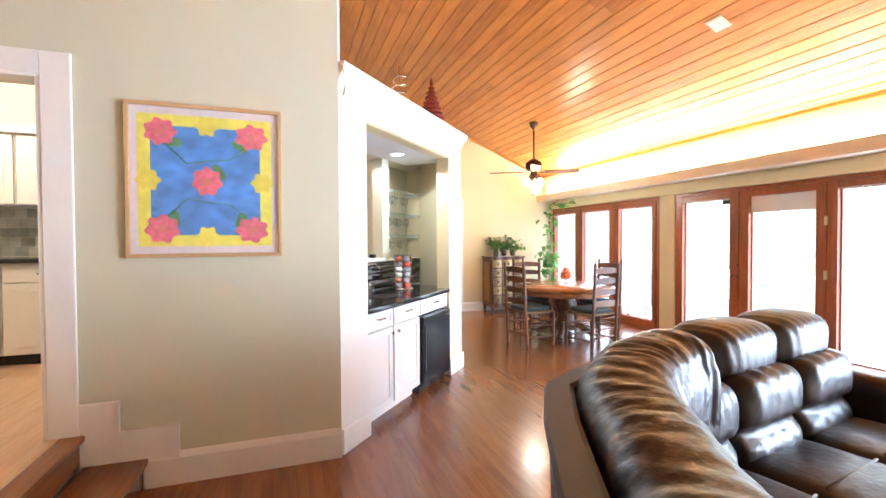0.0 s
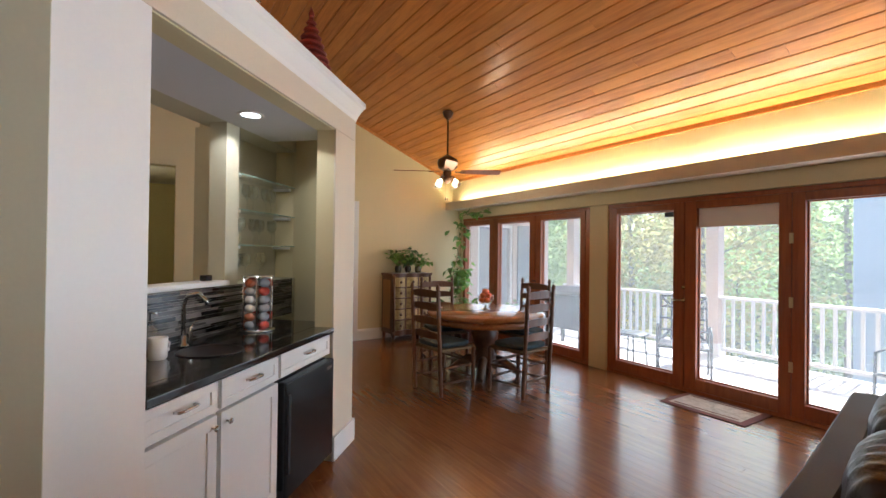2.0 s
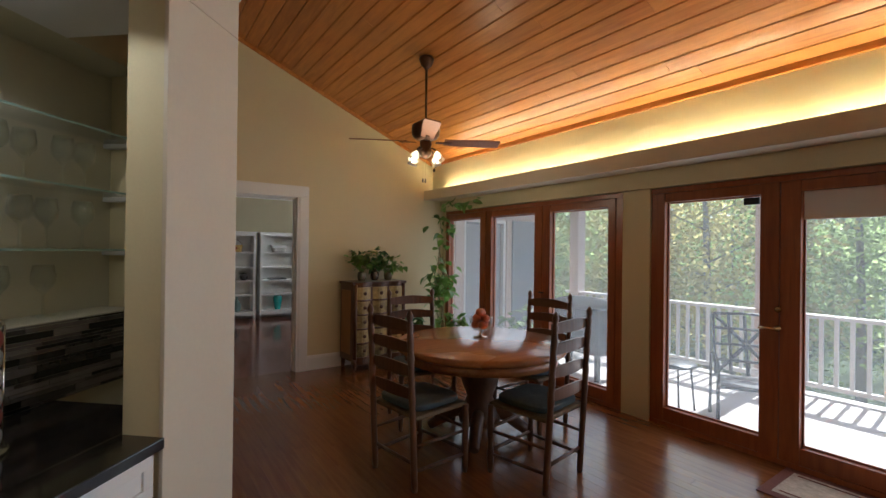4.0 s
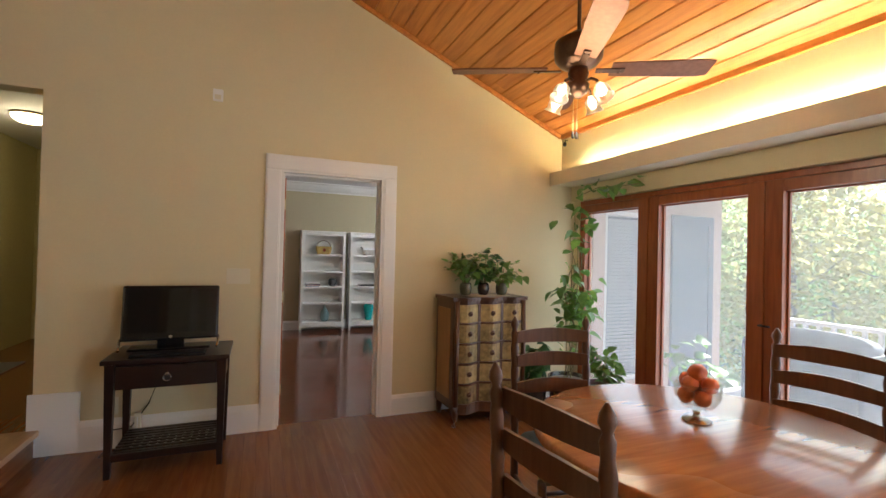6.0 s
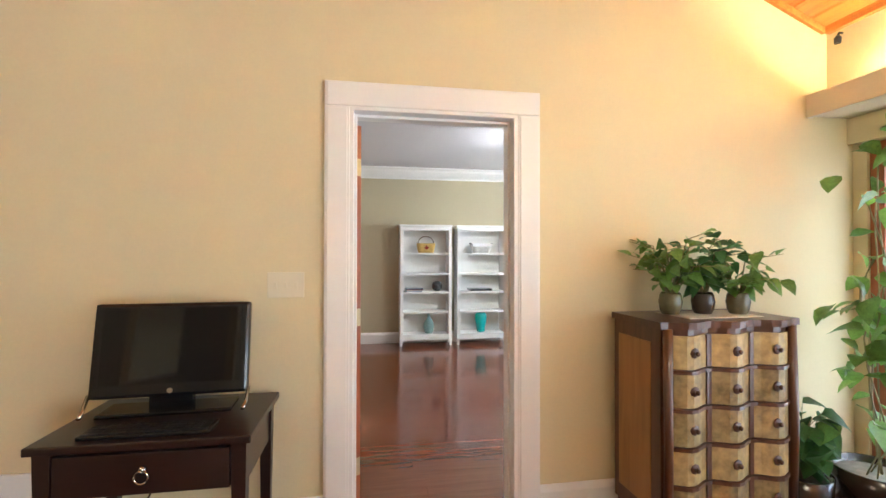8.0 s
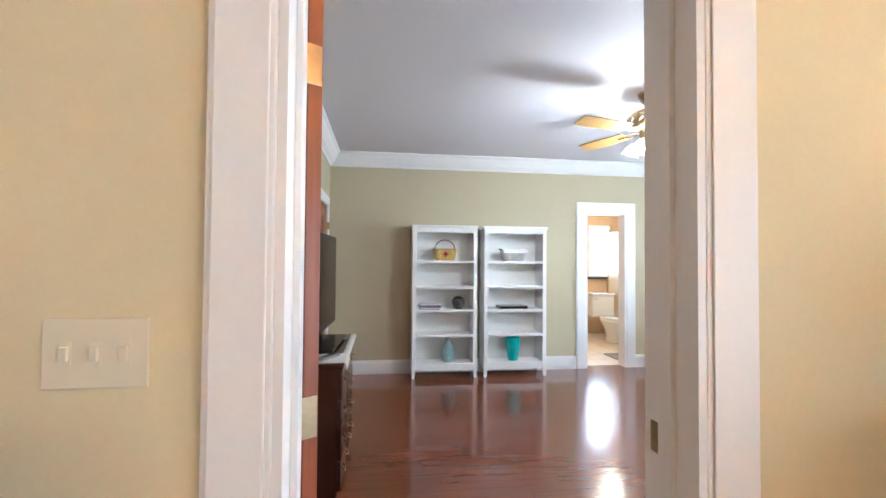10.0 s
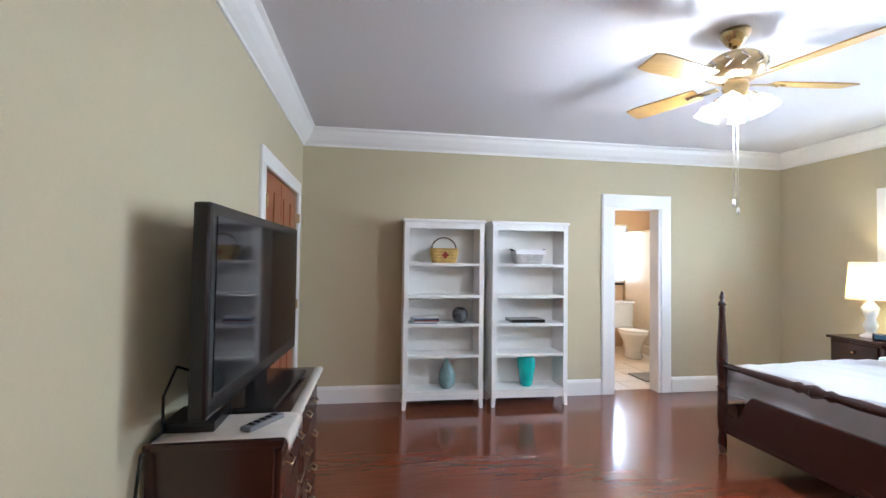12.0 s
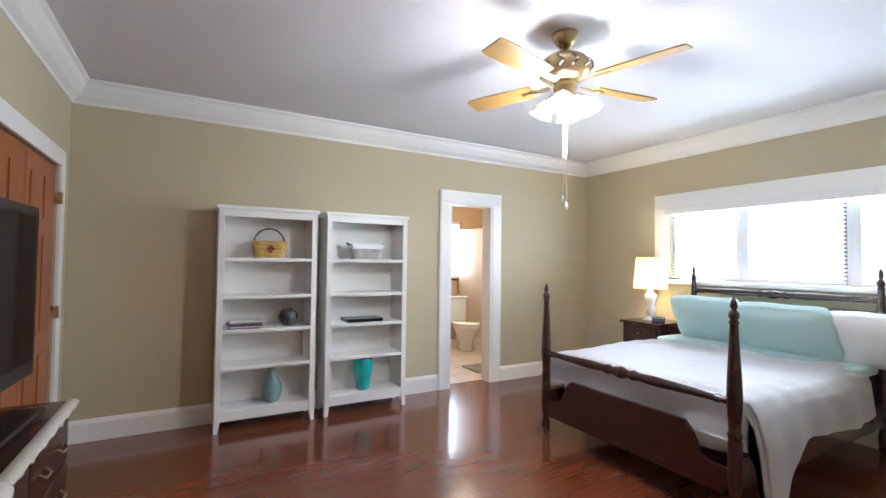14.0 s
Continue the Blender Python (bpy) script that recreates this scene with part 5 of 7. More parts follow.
LEAF_SHAPES = []
for i in range(6):
    bm = bmesh.new()
    leaf_mesh(bm, (0, 0, 0), (1, 0, 0.25), 1.0, 0.68 + 0.04 * i, 0.2 + 0.12 * i, 0.2 * (i - 2))
    LEAF_SHAPES.append(bm)


def shared_leaves(material):
    out = []
    for bm in LEAF_SHAPES:
        me = bpy.data.meshes.new("leaf")
        bm.to_mesh(me)
        me.materials.append(material)
        out.append(me)
    return out


LEAF_A, LEAF_B = shared_leaves(M_LEAF), shared_leaves(M_LEAF_DEEP)


def add_leaf(parent, shapes, at, yaw, pitch_deg, size, rnd):
    ob = new("leaf", rnd.choice(shapes))
    ob.parent = parent
    ob.matrix_local = pose(*at, rnd.uniform(-25, 25), -pitch_deg, yaw) @ Matrix.Scale(size, 4)


def bushy(root, shapes, n_stems, spread, height, size, seed, z0, bias=(0, 0)):
    rnd = random.Random(seed)
    for k in range(n_stems):
        a = 2 * math.pi * k / n_stems + rnd.uniform(-0.4, 0.4)
        r, h = spread * rnd.uniform(0.35, 1), height * rnd.uniform(0.3, 1.15)
        end = (r * math.cos(a) + bias[0], r * math.sin(a) + bias[1], z0 + h * (1 - 0.35 * r / spread))
        mid = (end[0] * 0.4, end[1] * 0.4, z0 + h * 0.62)
        part("stem", T([(0.01 * math.cos(a), 0.01 * math.sin(a), z0 - 0.02), mid, end], [0.004, 0.003, 0.0015], 5), M_STEM, root)
        foot = (0.01 * math.cos(a), 0.01 * math.sin(a), z0)
        for j in range(6):
            u = (j + rnd.random()) / 6
            lo, hi, w = (foot, mid, 0.3 + u * 1.4) if u < 0.5 else (mid, end, u * 2 - 1)
            p = [lo[i] + (hi[i] - lo[i]) * w for i in range(3)]
            add_leaf(root, shapes, p, math.degrees(a) + rnd.uniform(-95, 95), rnd.uniform(-35, 40), size * rnd.uniform(0.65, 1.2), rnd)


chest = thing("drawer_chest", "tall serpentine chest of five gilded drawers on cabriole feet", "chest", pose(4.26, 7.435, 0, 0, 0, 2))
CW, CD, CH = 0.69, 0.37, 1.055
part("body", B(-CW / 2, CW / 2, -CD / 2 + 0.035, CD / 2, 0.12, CH - 0.03, 0.008), M_CHEST, chest)
for sx in (-1, 1):
    part("side_panel", B(sx * CW / 2 - 0.004, sx * CW / 2 + 0.004, -CD / 2 + 0.08, CD / 2 - 0.045, 0.20, CH - 0.10, 0.003), M_CHEST_SIDE, chest, "paler framed side panel")


def wave(u):
    return 0.022 * math.cos(u * math.pi * 3.0) + 0.012


def serpentine(x0, x1, z0, z1, out, n=12, back=0.05):
    """A bowed front between x0 and x1 that follows the chest's wave."""
    bm = bmesh.new()
    rows = []
    for i in range(n + 1):
        x = x0 + (x1 - x0) * i / n
        y = -CD / 2 - wave(x / CW * 2) - out
        rows.append([bm.verts.new(p) for p in ((x, y, z0), (x, y, z1), (x, -CD / 2 + back, z1), (x, -CD / 2 + back, z0))])
    for a, b in zip(rows, rows[1:]):
        for i in range(4):
            bm.faces.new((a[i], a[(i + 1) % 4], b[(i + 1) % 4], b[i]))
    bm.faces.new(rows[0])
    bm.faces.new(rows[-1][::-1])
    return bm


part("top", serpentine(-CW / 2 - 0.02, CW / 2 + 0.02, CH - 0.03, CH, 0.02, 20, CD - 0.01), M_CHEST, chest)
part("front", serpentine(-CW / 2, CW / 2, 0.12, CH - 0.031, -0.006, 20), M_CHEST, chest)
dh = (CH - 0.05 - 0.17) / 5
for i in range(5):
    z0 = 0.17 + i * dh
    dr = part("drawer", serpentine(-CW / 2 + 0.03, CW / 2 - 0.03, z0 + 0.012, z0 + dh - 0.010, 0.004, 20), M_GOLD_PAINT, chest, "gilded floral drawer front")
    part("molding", serpentine(-CW / 2 + 0.005, CW / 2 - 0.005, z0 - 0.008, z0 + 0.008, 0.014, 20), M_CHEST, dr)
    for k, x in enumerate((-0.325, -0.112, 0.112, 0.325)):
        part("upright_trim", serpentine(x - 0.011, x + 0.011, z0 + 0.012, z0 + dh - 0.01, 0.011, 3), M_CHEST, dr)
    for x in (-0.215, 0.0, 0.215):
        kn = part("knob", L([(0.004, 0), (0.004, 0.01), (0.011, 0.016), (0.010, 0.022), (0.002, 0.025)], 10, pose(x, -CD / 2 - wave(x / CW * 2) - 0.004, z0 + dh * 0.5, 90)), M_BRONZE, dr)
        part("rosette", L([(0.024, 0), (0.022, 0.003), (0.006, 0.004)], 8, pose(x, -CD / 2 - wave(x / CW * 2) - 0.003, z0 + dh * 0.5, 90)), M_CHEST, dr)
part("skirt", serpentine(-CW / 2, CW / 2, 0.095, 0.165, 0.012, 20), M_CHEST, chest, "scalloped silvered skirt")
for sx in (-1, 1):
    part("leg", T([(sx * 0.315, -0.175, 0.16), (sx * 0.335, -0.20, 0.10), (sx * 0.325, -0.19, 0.04), (sx * 0.345, -0.21, 0.012), (sx * 0.35, -0.215, 0.0)], [0.035, 0.03, 0.016, 0.016, 0.02], 10), M_CHEST, chest)
    part("leg", T([(sx * 0.31, 0.155, 0.14), (sx * 0.315, 0.16, 0.0)], [0.03, 0.02], 10), M_CHEST, chest)
    part("corner_post", T([(sx * 0.325, -0.19, 0.16), (sx * 0.33, -0.203, 0.55), (sx * 0.325, -0.19, CH - 0.03)], [0.022, 0.018, 0.022], 10), M_CHEST, chest)
doily = solid("doily", B(-0.2, 0.2, -0.12, 0.12, 0, 0.004, 0.001), M_LACE, "cream lace runner on the chest", "runner", pose(4.295, 7.42, 1.0552, 0, 0, 2))
for i, (x, y, n, sp, h, seed, pot) in enumerate(((4.16, 7.48, 12, 0.24, 0.36, 2, M_OLIVE_JAR), (4.33, 7.47, 13, 0.19, 0.30, 4, M_CERAMIC_DARK), (4.50, 7.44, 11, 0.20, 0.22, 8, M_OLIVE_JAR))):
    pl = thing("potted_plant", "leafy green pothos in a small jar on the chest", "plant", pose(x - 0.045, y - 0.03, 1.0595), "plants on the chest")
    part("pot", L([(0.038, 0), (0.048, 0.02), (0.054, 0.06), (0.048, 0.095), (0.042, 0.105), (0.038, 0.10), (0.042, 0.03), (0, 0.02)], 24, cap=False), pot, pl)
    part("soil", L([(0.036, 0.03), (0.044, 0.075)], 16), M_BARK, pl)
    bushy(pl, LEAF_A if i != 1 else LEAF_B, n + 3, sp * 1.15, h * 1.1, 0.078, seed, 0.10)

vine_pot = thing("climbing_plant", "tall climbing vine with trailing leaves in a dark pot", "plant", pose(5.12, 7.30, 0))
part("pot", L([(0.11, 0), (0.15, 0.02), (0.17, 0.22), (0.18, 0.30), (0.165, 0.30), (0.14, 0.05), (0, 0.04)], 28, cap=False), M_CERAMIC_DARK, vine_pot)
part("soil", L([(0.13, 0.05), (0.16, 0.265)], 20), M_BARK, vine_pot)
rnd = random.Random(21)
for k in range(5):
    pts = [(0.04 * math.cos(k * 1.3), 0.04 * math.sin(k * 1.3), 0.25)]
    for j in range(1, 15):
        z = 0.25 + j * 0.135
        pts.append((0.07 * math.sin(j * 0.8 + k * 1.7) + 0.10 * min(j / 8, 1), 0.05 * math.cos(j * 0.9 + k) + 0.05 * min(j / 8, 1), z))
    pts = pts[: 9 + k]
    part("stem", T(pts, 0.007 if k == 0 else 0.004, 6), M_STEM, vine_pot)
    for p in pts[2:]:
        for q in range((1, 1, 2, 4, 6)[int((math.sin(p[2] * 7.0 + 1.2) + 1) * 2.49)]):
            add_leaf(vine_pot, LEAF_A, (p[0] + rnd.uniform(-0.18, 0.12), p[1] + rnd.uniform(-0.2, 0.08), p[2] + rnd.uniform(-0.06, 0.06)), rnd.uniform(120, 420), rnd.uniform(-50, 30), rnd.uniform(0.08, 0.15), rnd)
part("trailing_stem", T([(0.12, 0.05, 2.0), (0.20, -0.15, 2.07), (0.22, -0.4, 2.05), (0.2, -0.62, 2.04)], 0.004, 5), M_STEM, vine_pot)
for j in range(16):
    add_leaf(vine_pot, LEAF_A, (0.16 + rnd.uniform(-0.06, 0.06), 0.05 - 0.045 * j, 2.05 + rnd.uniform(-0.05, 0.05)), rnd.uniform(150, 300), rnd.uniform(-40, 20), rnd.uniform(0.10, 0.15), rnd)
bush = thing("floor_plant", "broad dark-leaved plant in a black pot beside the chest", "plant", pose(4.80, 7.40, 0))
part("pot", L([(0.09, 0), (0.12, 0.02), (0.135, 0.26), (0.12, 0.26), (0.1, 0.04), (0, 0.03)], 24, cap=False), M_CERAMIC_DARK, bush)
part("soil", L([(0.10, 0.04), (0.118, 0.23)], 16), M_BARK, bush)
bushy(bush, LEAF_B, 12, 0.20, 0.42, 0.14, 31, 0.24)
maroon = thing("trailing_plant", "trailing plant in a large maroon pot by the glass doors", "plant", pose(5.08, 6.78, 0))
part("pot", L([(0.12, 0), (0.16, 0.02), (0.185, 0.32), (0.20, 0.36), (0.18, 0.36), (0.15, 0.05), (0, 0.04)], 28, cap=False), M_MAROON, maroon)
part("soil", L([(0.14, 0.05), (0.172, 0.32)], 20), M_BARK, maroon)
bushy(maroon, LEAF_A, 14, 0.26, 0.42, 0.09, 37, 0.33)

# ---- console table with the computer ----
desk = thing("console_table", "dark espresso console table with one drawer and a slatted shelf", "console table", pose(1.905, 7.36, 0))
DW, DD, DHH = 0.70, 0.50, 0.722
part("top", B(-DW / 2, DW / 2, -DD / 2, DD / 2, DHH - 0.028, DHH, 0.006), M_DARK, desk)
part("apron", B(-DW / 2 + 0.03, DW / 2 - 0.03, -DD / 2 + 0.05, DD / 2 - 0.02, DHH - 0.19, DHH - 0.029), M_DARK, desk)
dw = part("drawer", B(-DW / 2 + 0.075, DW / 2 - 0.075, -DD / 2 + 0.022, -DD / 2 + 0.049, DHH - 0.185, DHH - 0.045, 0.004), M_DARK, desk)
part("pull_plate", L([(0.014, 0), (0.012, 0.008), (0.004, 0.012)], 14, pose(0, -DD / 2 + 0.022, DHH - 0.10, 90)), M_SILVER, dw)
part("pull_ring", T([(0.022 * math.sin(a), -DD / 2 + 0.008, DHH - 0.122 + 0.022 * math.cos(a)) for a in (2 * math.pi * i / 16 for i in range(17))], 0.0035, 6), M_SILVER, dw, "nickel ring pull")
for sx in (-1, 1):
    for sy in (-1, 1):
        bm = bmesh.new()
        x, y = sx * (DW / 2 - 0.045), sy * (DD / 2 - 0.045)
        lo = [bm.verts.new((x + a * 0.016, y + b * 0.016, 0)) for a, b in ((-1, -1), (1, -1), (1, 1), (-1, 1))]
        hi = [bm.verts.new((x + a * 0.026, y + b * 0.026, DHH - 0.028)) for a, b in ((-1, -1), (1, -1), (1, 1), (-1, 1))]
        for i in range(4):
            bm.faces.new((lo[i], lo[(i + 1) % 4], hi[(i + 1) % 4], hi[i]))
        bm.faces.new(lo[::-1])
        bm.faces.new(hi)
        part("leg", bm, M_DARK, desk)
part("shelf_rail", B(-DW / 2 + 0.05, DW / 2 - 0.05, -DD / 2 + 0.03, -DD / 2 + 0.055, 0.10, 0.145, 0.003), M_DARK, desk)
part("shelf_rail", B(-DW / 2 + 0.05, DW / 2 - 0.05, DD / 2 - 0.055, DD / 2 - 0.03, 0.10, 0.145, 0.003), M_DARK, desk)
for k in range(13):
    x = -DW / 2 + 0.07 + k * (DW - 0.14) / 12
    part("lattice_slat", B(x - 0.014, x + 0.014, -DD / 2 + 0.05, DD / 2 - 0.05, 0.128, 0.136), M_DARK, desk)
for k in range(8):
    y = -DD / 2 + 0.08 + k * (DD - 0.16) / 7
    part("lattice_slat", B(-DW / 2 + 0.055, DW / 2 - 0.055, y - 0.013, y + 0.013, 0.1365, 0.143), M_DARK, desk)
pc = thing("desktop_computer", "black all-in-one computer with a blank glossy screen", "computer", pose(1.872, 7.41, 0.722, 0, 0, 3) @ Matrix.Diagonal((1.0, 1, 0.93, 1)))
LEAN_M = pose(0, 0.02, 0.03, -9)
part("case", B(-0.29, 0.29, -0.02, 0.025, 0.03, 0.43, 0.014, LEAN_M), M_BLACK, pc)
sc = part("screen", B(-0.255, 0.255, -0.0225, -0.0205, 0.085, 0.405, 0.0, LEAN_M), M_SCREEN, pc)
part("badge", L([(0.011, 0), (0.011, 0.002)], 16, LEAN_M @ pose(0, -0.0205, 0.055, 90)), M_SILVER, pc, "round silver badge")
part("foot_rim", T([(-0.285, -0.06, 0.012), (-0.29, -0.02, 0.03), (-0.291, 0.02, 0.08)], 0.008), M_SILVER, pc)
part("foot_rim", T([(0.285, -0.06, 0.012), (0.29, -0.02, 0.03), (0.291, 0.02, 0.08)], 0.008), M_SILVER, pc)
part("stand", B(-0.24, 0.24, -0.05, 0.10, 0, 0.016, 0.005), M_BLACK, pc)
part("neck", B(-0.08, 0.08, 0.02, 0.06, 0.015, 0.08, 0.004), M_BLACK, pc)
kb = thing("keyboard", "slim black keyboard lying before the screen", "keyboard", pose(1.90, 7.20, 0.722))
part("case", B(-0.21, 0.21, -0.055, 0.055, 0, 0.014, 0.004), M_BLACK, kb)
for r in range(4):
    for c in range(14):
        part("key", B(-0.20 + c * 0.0287, -0.175 + c * 0.0287, -0.045 + r * 0.024, -0.026 + r * 0.024, 0.0142, 0.018), M_IRON, kb)


def wall_plate(name, label, m, w, h, toggles, category):
    root = thing(name, label, category, m)
    part("plate", B(-w / 2, w / 2, -h / 2, h / 2, 0, 0.006, 0.002), M_PLASTIC_WHITE, root)
    for k in range(toggles):
        x = (k - (toggles - 1) / 2) * 0.046
        t = part("switch", B(x - 0.006, x + 0.006, -0.012, 0.012, 0.0062, 0.014, 0.001), M_PLASTIC_WHITE, root)
        part("slot", B(x - 0.009, x + 0.009, -0.02, 0.02, 0.006, 0.0072), M_PLASTIC_WHITE, t)
    return root


wall_plate("light_switch", "almond triple light switch plate by the door", pose(2.275, NORTH - 0.001, 1.205, 90), 0.165, 0.118, 3, "switch")
wall_plate("outlet", "almond wall outlet behind the console table", pose(1.50, NORTH - 0.0185, 0.30, 90), 0.072, 0.115, 1, "outlet")
cab = thing("power_cable", "thin black computer cable hanging to the outlet", "cable")
part("cord", T([(1.50, NORTH - 0.026, 0.28), (1.46, NORTH - 0.04, 0.20), (1.50, NORTH - 0.05, 0.14), (1.62, NORTH - 0.05, 0.15), (1.72, NORTH - 0.05, 0.30), (1.80, NORTH - 0.08, 0.52)], 0.004, 6), M_BLACK, cab)
part("plug", B(1.485, 1.515, NORTH - 0.05, NORTH - 0.026, 0.265, 0.295, 0.003), M_BLACK, cab)
adapter = thing("adapter", "white power adapter standing on the baseboard", "adapter", pose(1.66, NORTH - 0.045, 0))
part("brick", B(-0.02, 0.02, -0.018, 0.018, 0.0, 0.245, 0.004), M_PLASTIC_WHITE, adapter)
part("groove", B(-0.003, 0.003, -0.0205, -0.0185, 0.02, 0.22), M_WHITE, adapter)
sen = thing("alarm_sensor", "small white alarm sensor high on the gable wall", "sensor", pose(2.10, NORTH - 0.001, 2.57, 90))
part("case", B(-0.035, 0.035, -0.045, 0.045, 0, 0.03, 0.008), M_WHITE, sen)
part("lens", B(-0.022, 0.022, -0.035, 0.0, 0.0302, 0.034, 0.002), M_PLASTIC_WHITE, sen)
cam2 = thing("wall_camera", "tiny dark sensor on a bracket above the ledge", "sensor", pose(5.255, 7.56, 2.56))
part("bracket", T([(0.012, 0, 0.03), (-0.01, 0, 0.03), (-0.02, 0, 0.01)], 0.006), M_IRON, cam2)
part("head", L([(0.016, -0.03), (0.018, 0), (0.01, 0.012)], 12, pose(-0.02, 0, 0.0)), M_IRON, cam2)

# ---- hall beyond the opening ----
HF = 0.18
setting("floor_hall", B(-2.2, 1.40, 7.652, 11.6, HF - 0.06, HF - 0.001), M_FLOOR, "dark glossy hall floor", "floor")
setting("wall_hall_east", B(HALL_X1 + 0.10, HALL_X1 + 0.22, 7.80, 11.6, 0, 2.9), mat("hall_paint", (0.50, 0.45, 0.24), 0.7), "mustard painted hall wall", "wall")
HALL_PAINT = mat("hall_paint_b", (0.50, 0.45, 0.24), 0.7)
HW, HD0, HD1, HDZ = -0.30, 8.98, 9.90, HF + 2.06
setting("wall_hall_north", B(-0.42, 1.15, 11.3, 11.42, HF, 2.9), HALL_PAINT, "mustard painted end wall of the hall", "wall")
bm = bmesh.new()
box(bm, HW - 0.12, HW, 7.81, HD0, 0, 2.9)
box(bm, HW - 0.12, HW, HD1, 11.3, 0, 2.9)
box(bm, HW - 0.12, HW, HD0, HD1, HDZ, 2.9)
setting("wall_hall_west", bm, HALL_PAINT, "mustard painted side wall of the hall", "wall")
setting("wall_hall_room", B(-2.3, -2.2, 7.8, 11.6, 0, 2.9), M_WALL, "plain wall of the room behind the hall door", "wall")
setting("wall_hall_room_end", B(-2.2, -0.42, 11.3, 11.42, 0, 2.9), M_WALL, "plain wall of the room behind the hall door", "wall")
setting("ceiling_hall", B(-2.2, 1.15, 7.81, 11.6, 2.66, 2.75), M_CEIL, "white hall ceiling", "ceiling")
setting("hall_jamb", B(HALL_X1 - 0.005, HALL_X1 + 0.1, 7.726, 7.81, HF, 2.66), M_WALL, "return of the hall opening", "wall")
setting("hall_head", B(HALL_X0, HALL_X1, 7.726, 7.80, HALL_Z, 2.7), M_WALL, "head of the hall opening", "wall")
hf = holder("door_frame_5", "cream casing round the dark hall door", "door frame")
for ya, yb, za, zb in ((HD0 - 0.12, HD0, HF, HDZ), (HD1, HD1 + 0.12, HF, HDZ), (HD0 - 0.12, HD1 + 0.12, HDZ, HDZ + 0.12)):
    part("casing", B(HW, HW + 0.02, ya, yb, za, zb, 0.004), M_WHITE, hf)
for ya, yb, za, zb in ((HD0, HD0 + 0.018, HF, HDZ), (HD1 - 0.018, HD1, HF, HDZ), (HD0 + 0.018, HD1 - 0.018, HDZ - 0.018, HDZ)):
    part("jamb", B(HW - 0.125, HW + 0.01, ya, yb, za, zb), M_WHITE, hf)
hd = tagged(thing("door_1", "dark panelled wooden door, slightly ajar, with black hinges", "door", pose(HW - 0.03, HD1 - 0.02, HF, 0, 0, -96)), kind="structure")
part("leaf", B(0.004, 0.876, -0.045, 0, 0.006, 2.02, 0.003), M_MAHOG, hd)
for xa, xb in ((0.10, 0.40), (0.48, 0.78)):
    for za, zb in ((0.15, 0.75), (0.90, 1.45), (1.58, 1.90)):
        part("panel", B(xa, xb, 0.001, 0.012, za, zb, 0.008), M_MAHOG, hd)
for z in (0.25, 0.82, 1.05, 1.75):
    part("hinge", B(-0.018, 0.03, 0.001, 0.02, z, z + 0.1, 0.002), M_IRON, hd)
part("handle", L([(0.012, 0), (0.012, 0.03), (0.028, 0.045), (0.026, 0.065), (0.006, 0.075)], 14, pose(0.81, 0.001, 0.95, -90)), M_BRASS, hd)
hl = thing("hall_light", "round glowing flush ceiling light in the hall", "light", pose(0.35, 9.35, 2.66))
part("base", L([(0.15, -0.02), (0.15, 0)], 28), M_BRASS, hl)
part("globe", L([(0.14, -0.021), (0.13, -0.05), (0.09, -0.08), (0.0, -0.095)], 28, cap=False), glow("hall_globe", (1.0, 0.80, 0.42), 3.0), hl)
lamp("hall_lamp", "POINT", pose(0.35, 9.35, 2.50), 2.6, (1.0, 0.78, 0.42), radius=0.08)
setting("hall_mat", B(-0.27, 0.20, 9.0, 9.85, HF, HF + 0.01), M_MESH_GREY, "pale grey mat before the hall door", "mat")
baseboard([(HALL_X1 + 0.10, 7.815, HF, -1, 0), (HALL_X1 + 0.10, 11.3, HF, -1, 0)])

# ---- kitchen beyond the other opening ----
kc = mat("kitchen_cream", (0.66, 0.60, 0.52), 0.4, vary=0.03)
KY = 4.35
for i in range(4):
    x0 = -3.45 + i * 0.52
    k = thing("kitchen_cabinet", "cream kitchen base cabinet with drawer and door", "cabinet", pose(x0, KY, UP2), "kitchen base cabinets")
    part("body", B(0, 0.515, 0.03, 0.60, 0.09, 0.86), kc, k)
    part("plinth", B(0, 0.515, 0.09, 0.58, 0, 0.089), M_BLACK, k)
    d1 = part("drawer", B(0.01, 0.505, 0.008, 0.029, 0.70, 0.85, 0.003), kc, k)
    part("knob", L([(0.005, 0), (0.014, 0.018), (0.004, 0.026)], 10, pose(0.26, 0.008, 0.775, 90)), M_SILVER, d1)
    d2 = part("door", B(0.01, 0.505, 0.008, 0.029, 0.10, 0.69, 0.003), kc, k)
    part("panel", B(0.07, 0.445, 0.002, 0.0075, 0.16, 0.63, 0.002), kc, d2)
    u = thing("kitchen_wall_cabinet", "cream kitchen wall cabinet with a glass door", "cabinet", pose(x0, KY + 0.25, UP2 + 1.36), "kitchen wall cabinets")
    part("body", B(0, 0.515, 0.03, 0.35, 0, 0.62), kc, u)
    q = part("door", B(0.01, 0.505, 0.008, 0.029, 0.01, 0.61, 0.003), kc, u)
    part("panel", B(0.07, 0.445, 0.002, 0.0075, 0.07, 0.55, 0.002), kc, q)
part("crown", B(-3.45, -1.37, KY + 0.22, KY + 0.6, UP2 + 1.981, UP2 + 2.05, 0.01), kc, holder("kitchen_crown", "cream crown over the kitchen cabinets", "trim"))
solid("kitchen_counter", B(-3.46, -1.36, KY - 0.02, KY + 0.6, UP2 + 0.862, UP2 + 0.90, 0.006), M_GRANITE, "dark granite kitchen counter", "countertop")
ks = holder("kitchen_backsplash", "mottled olive stone tile backsplash", "backsplash")
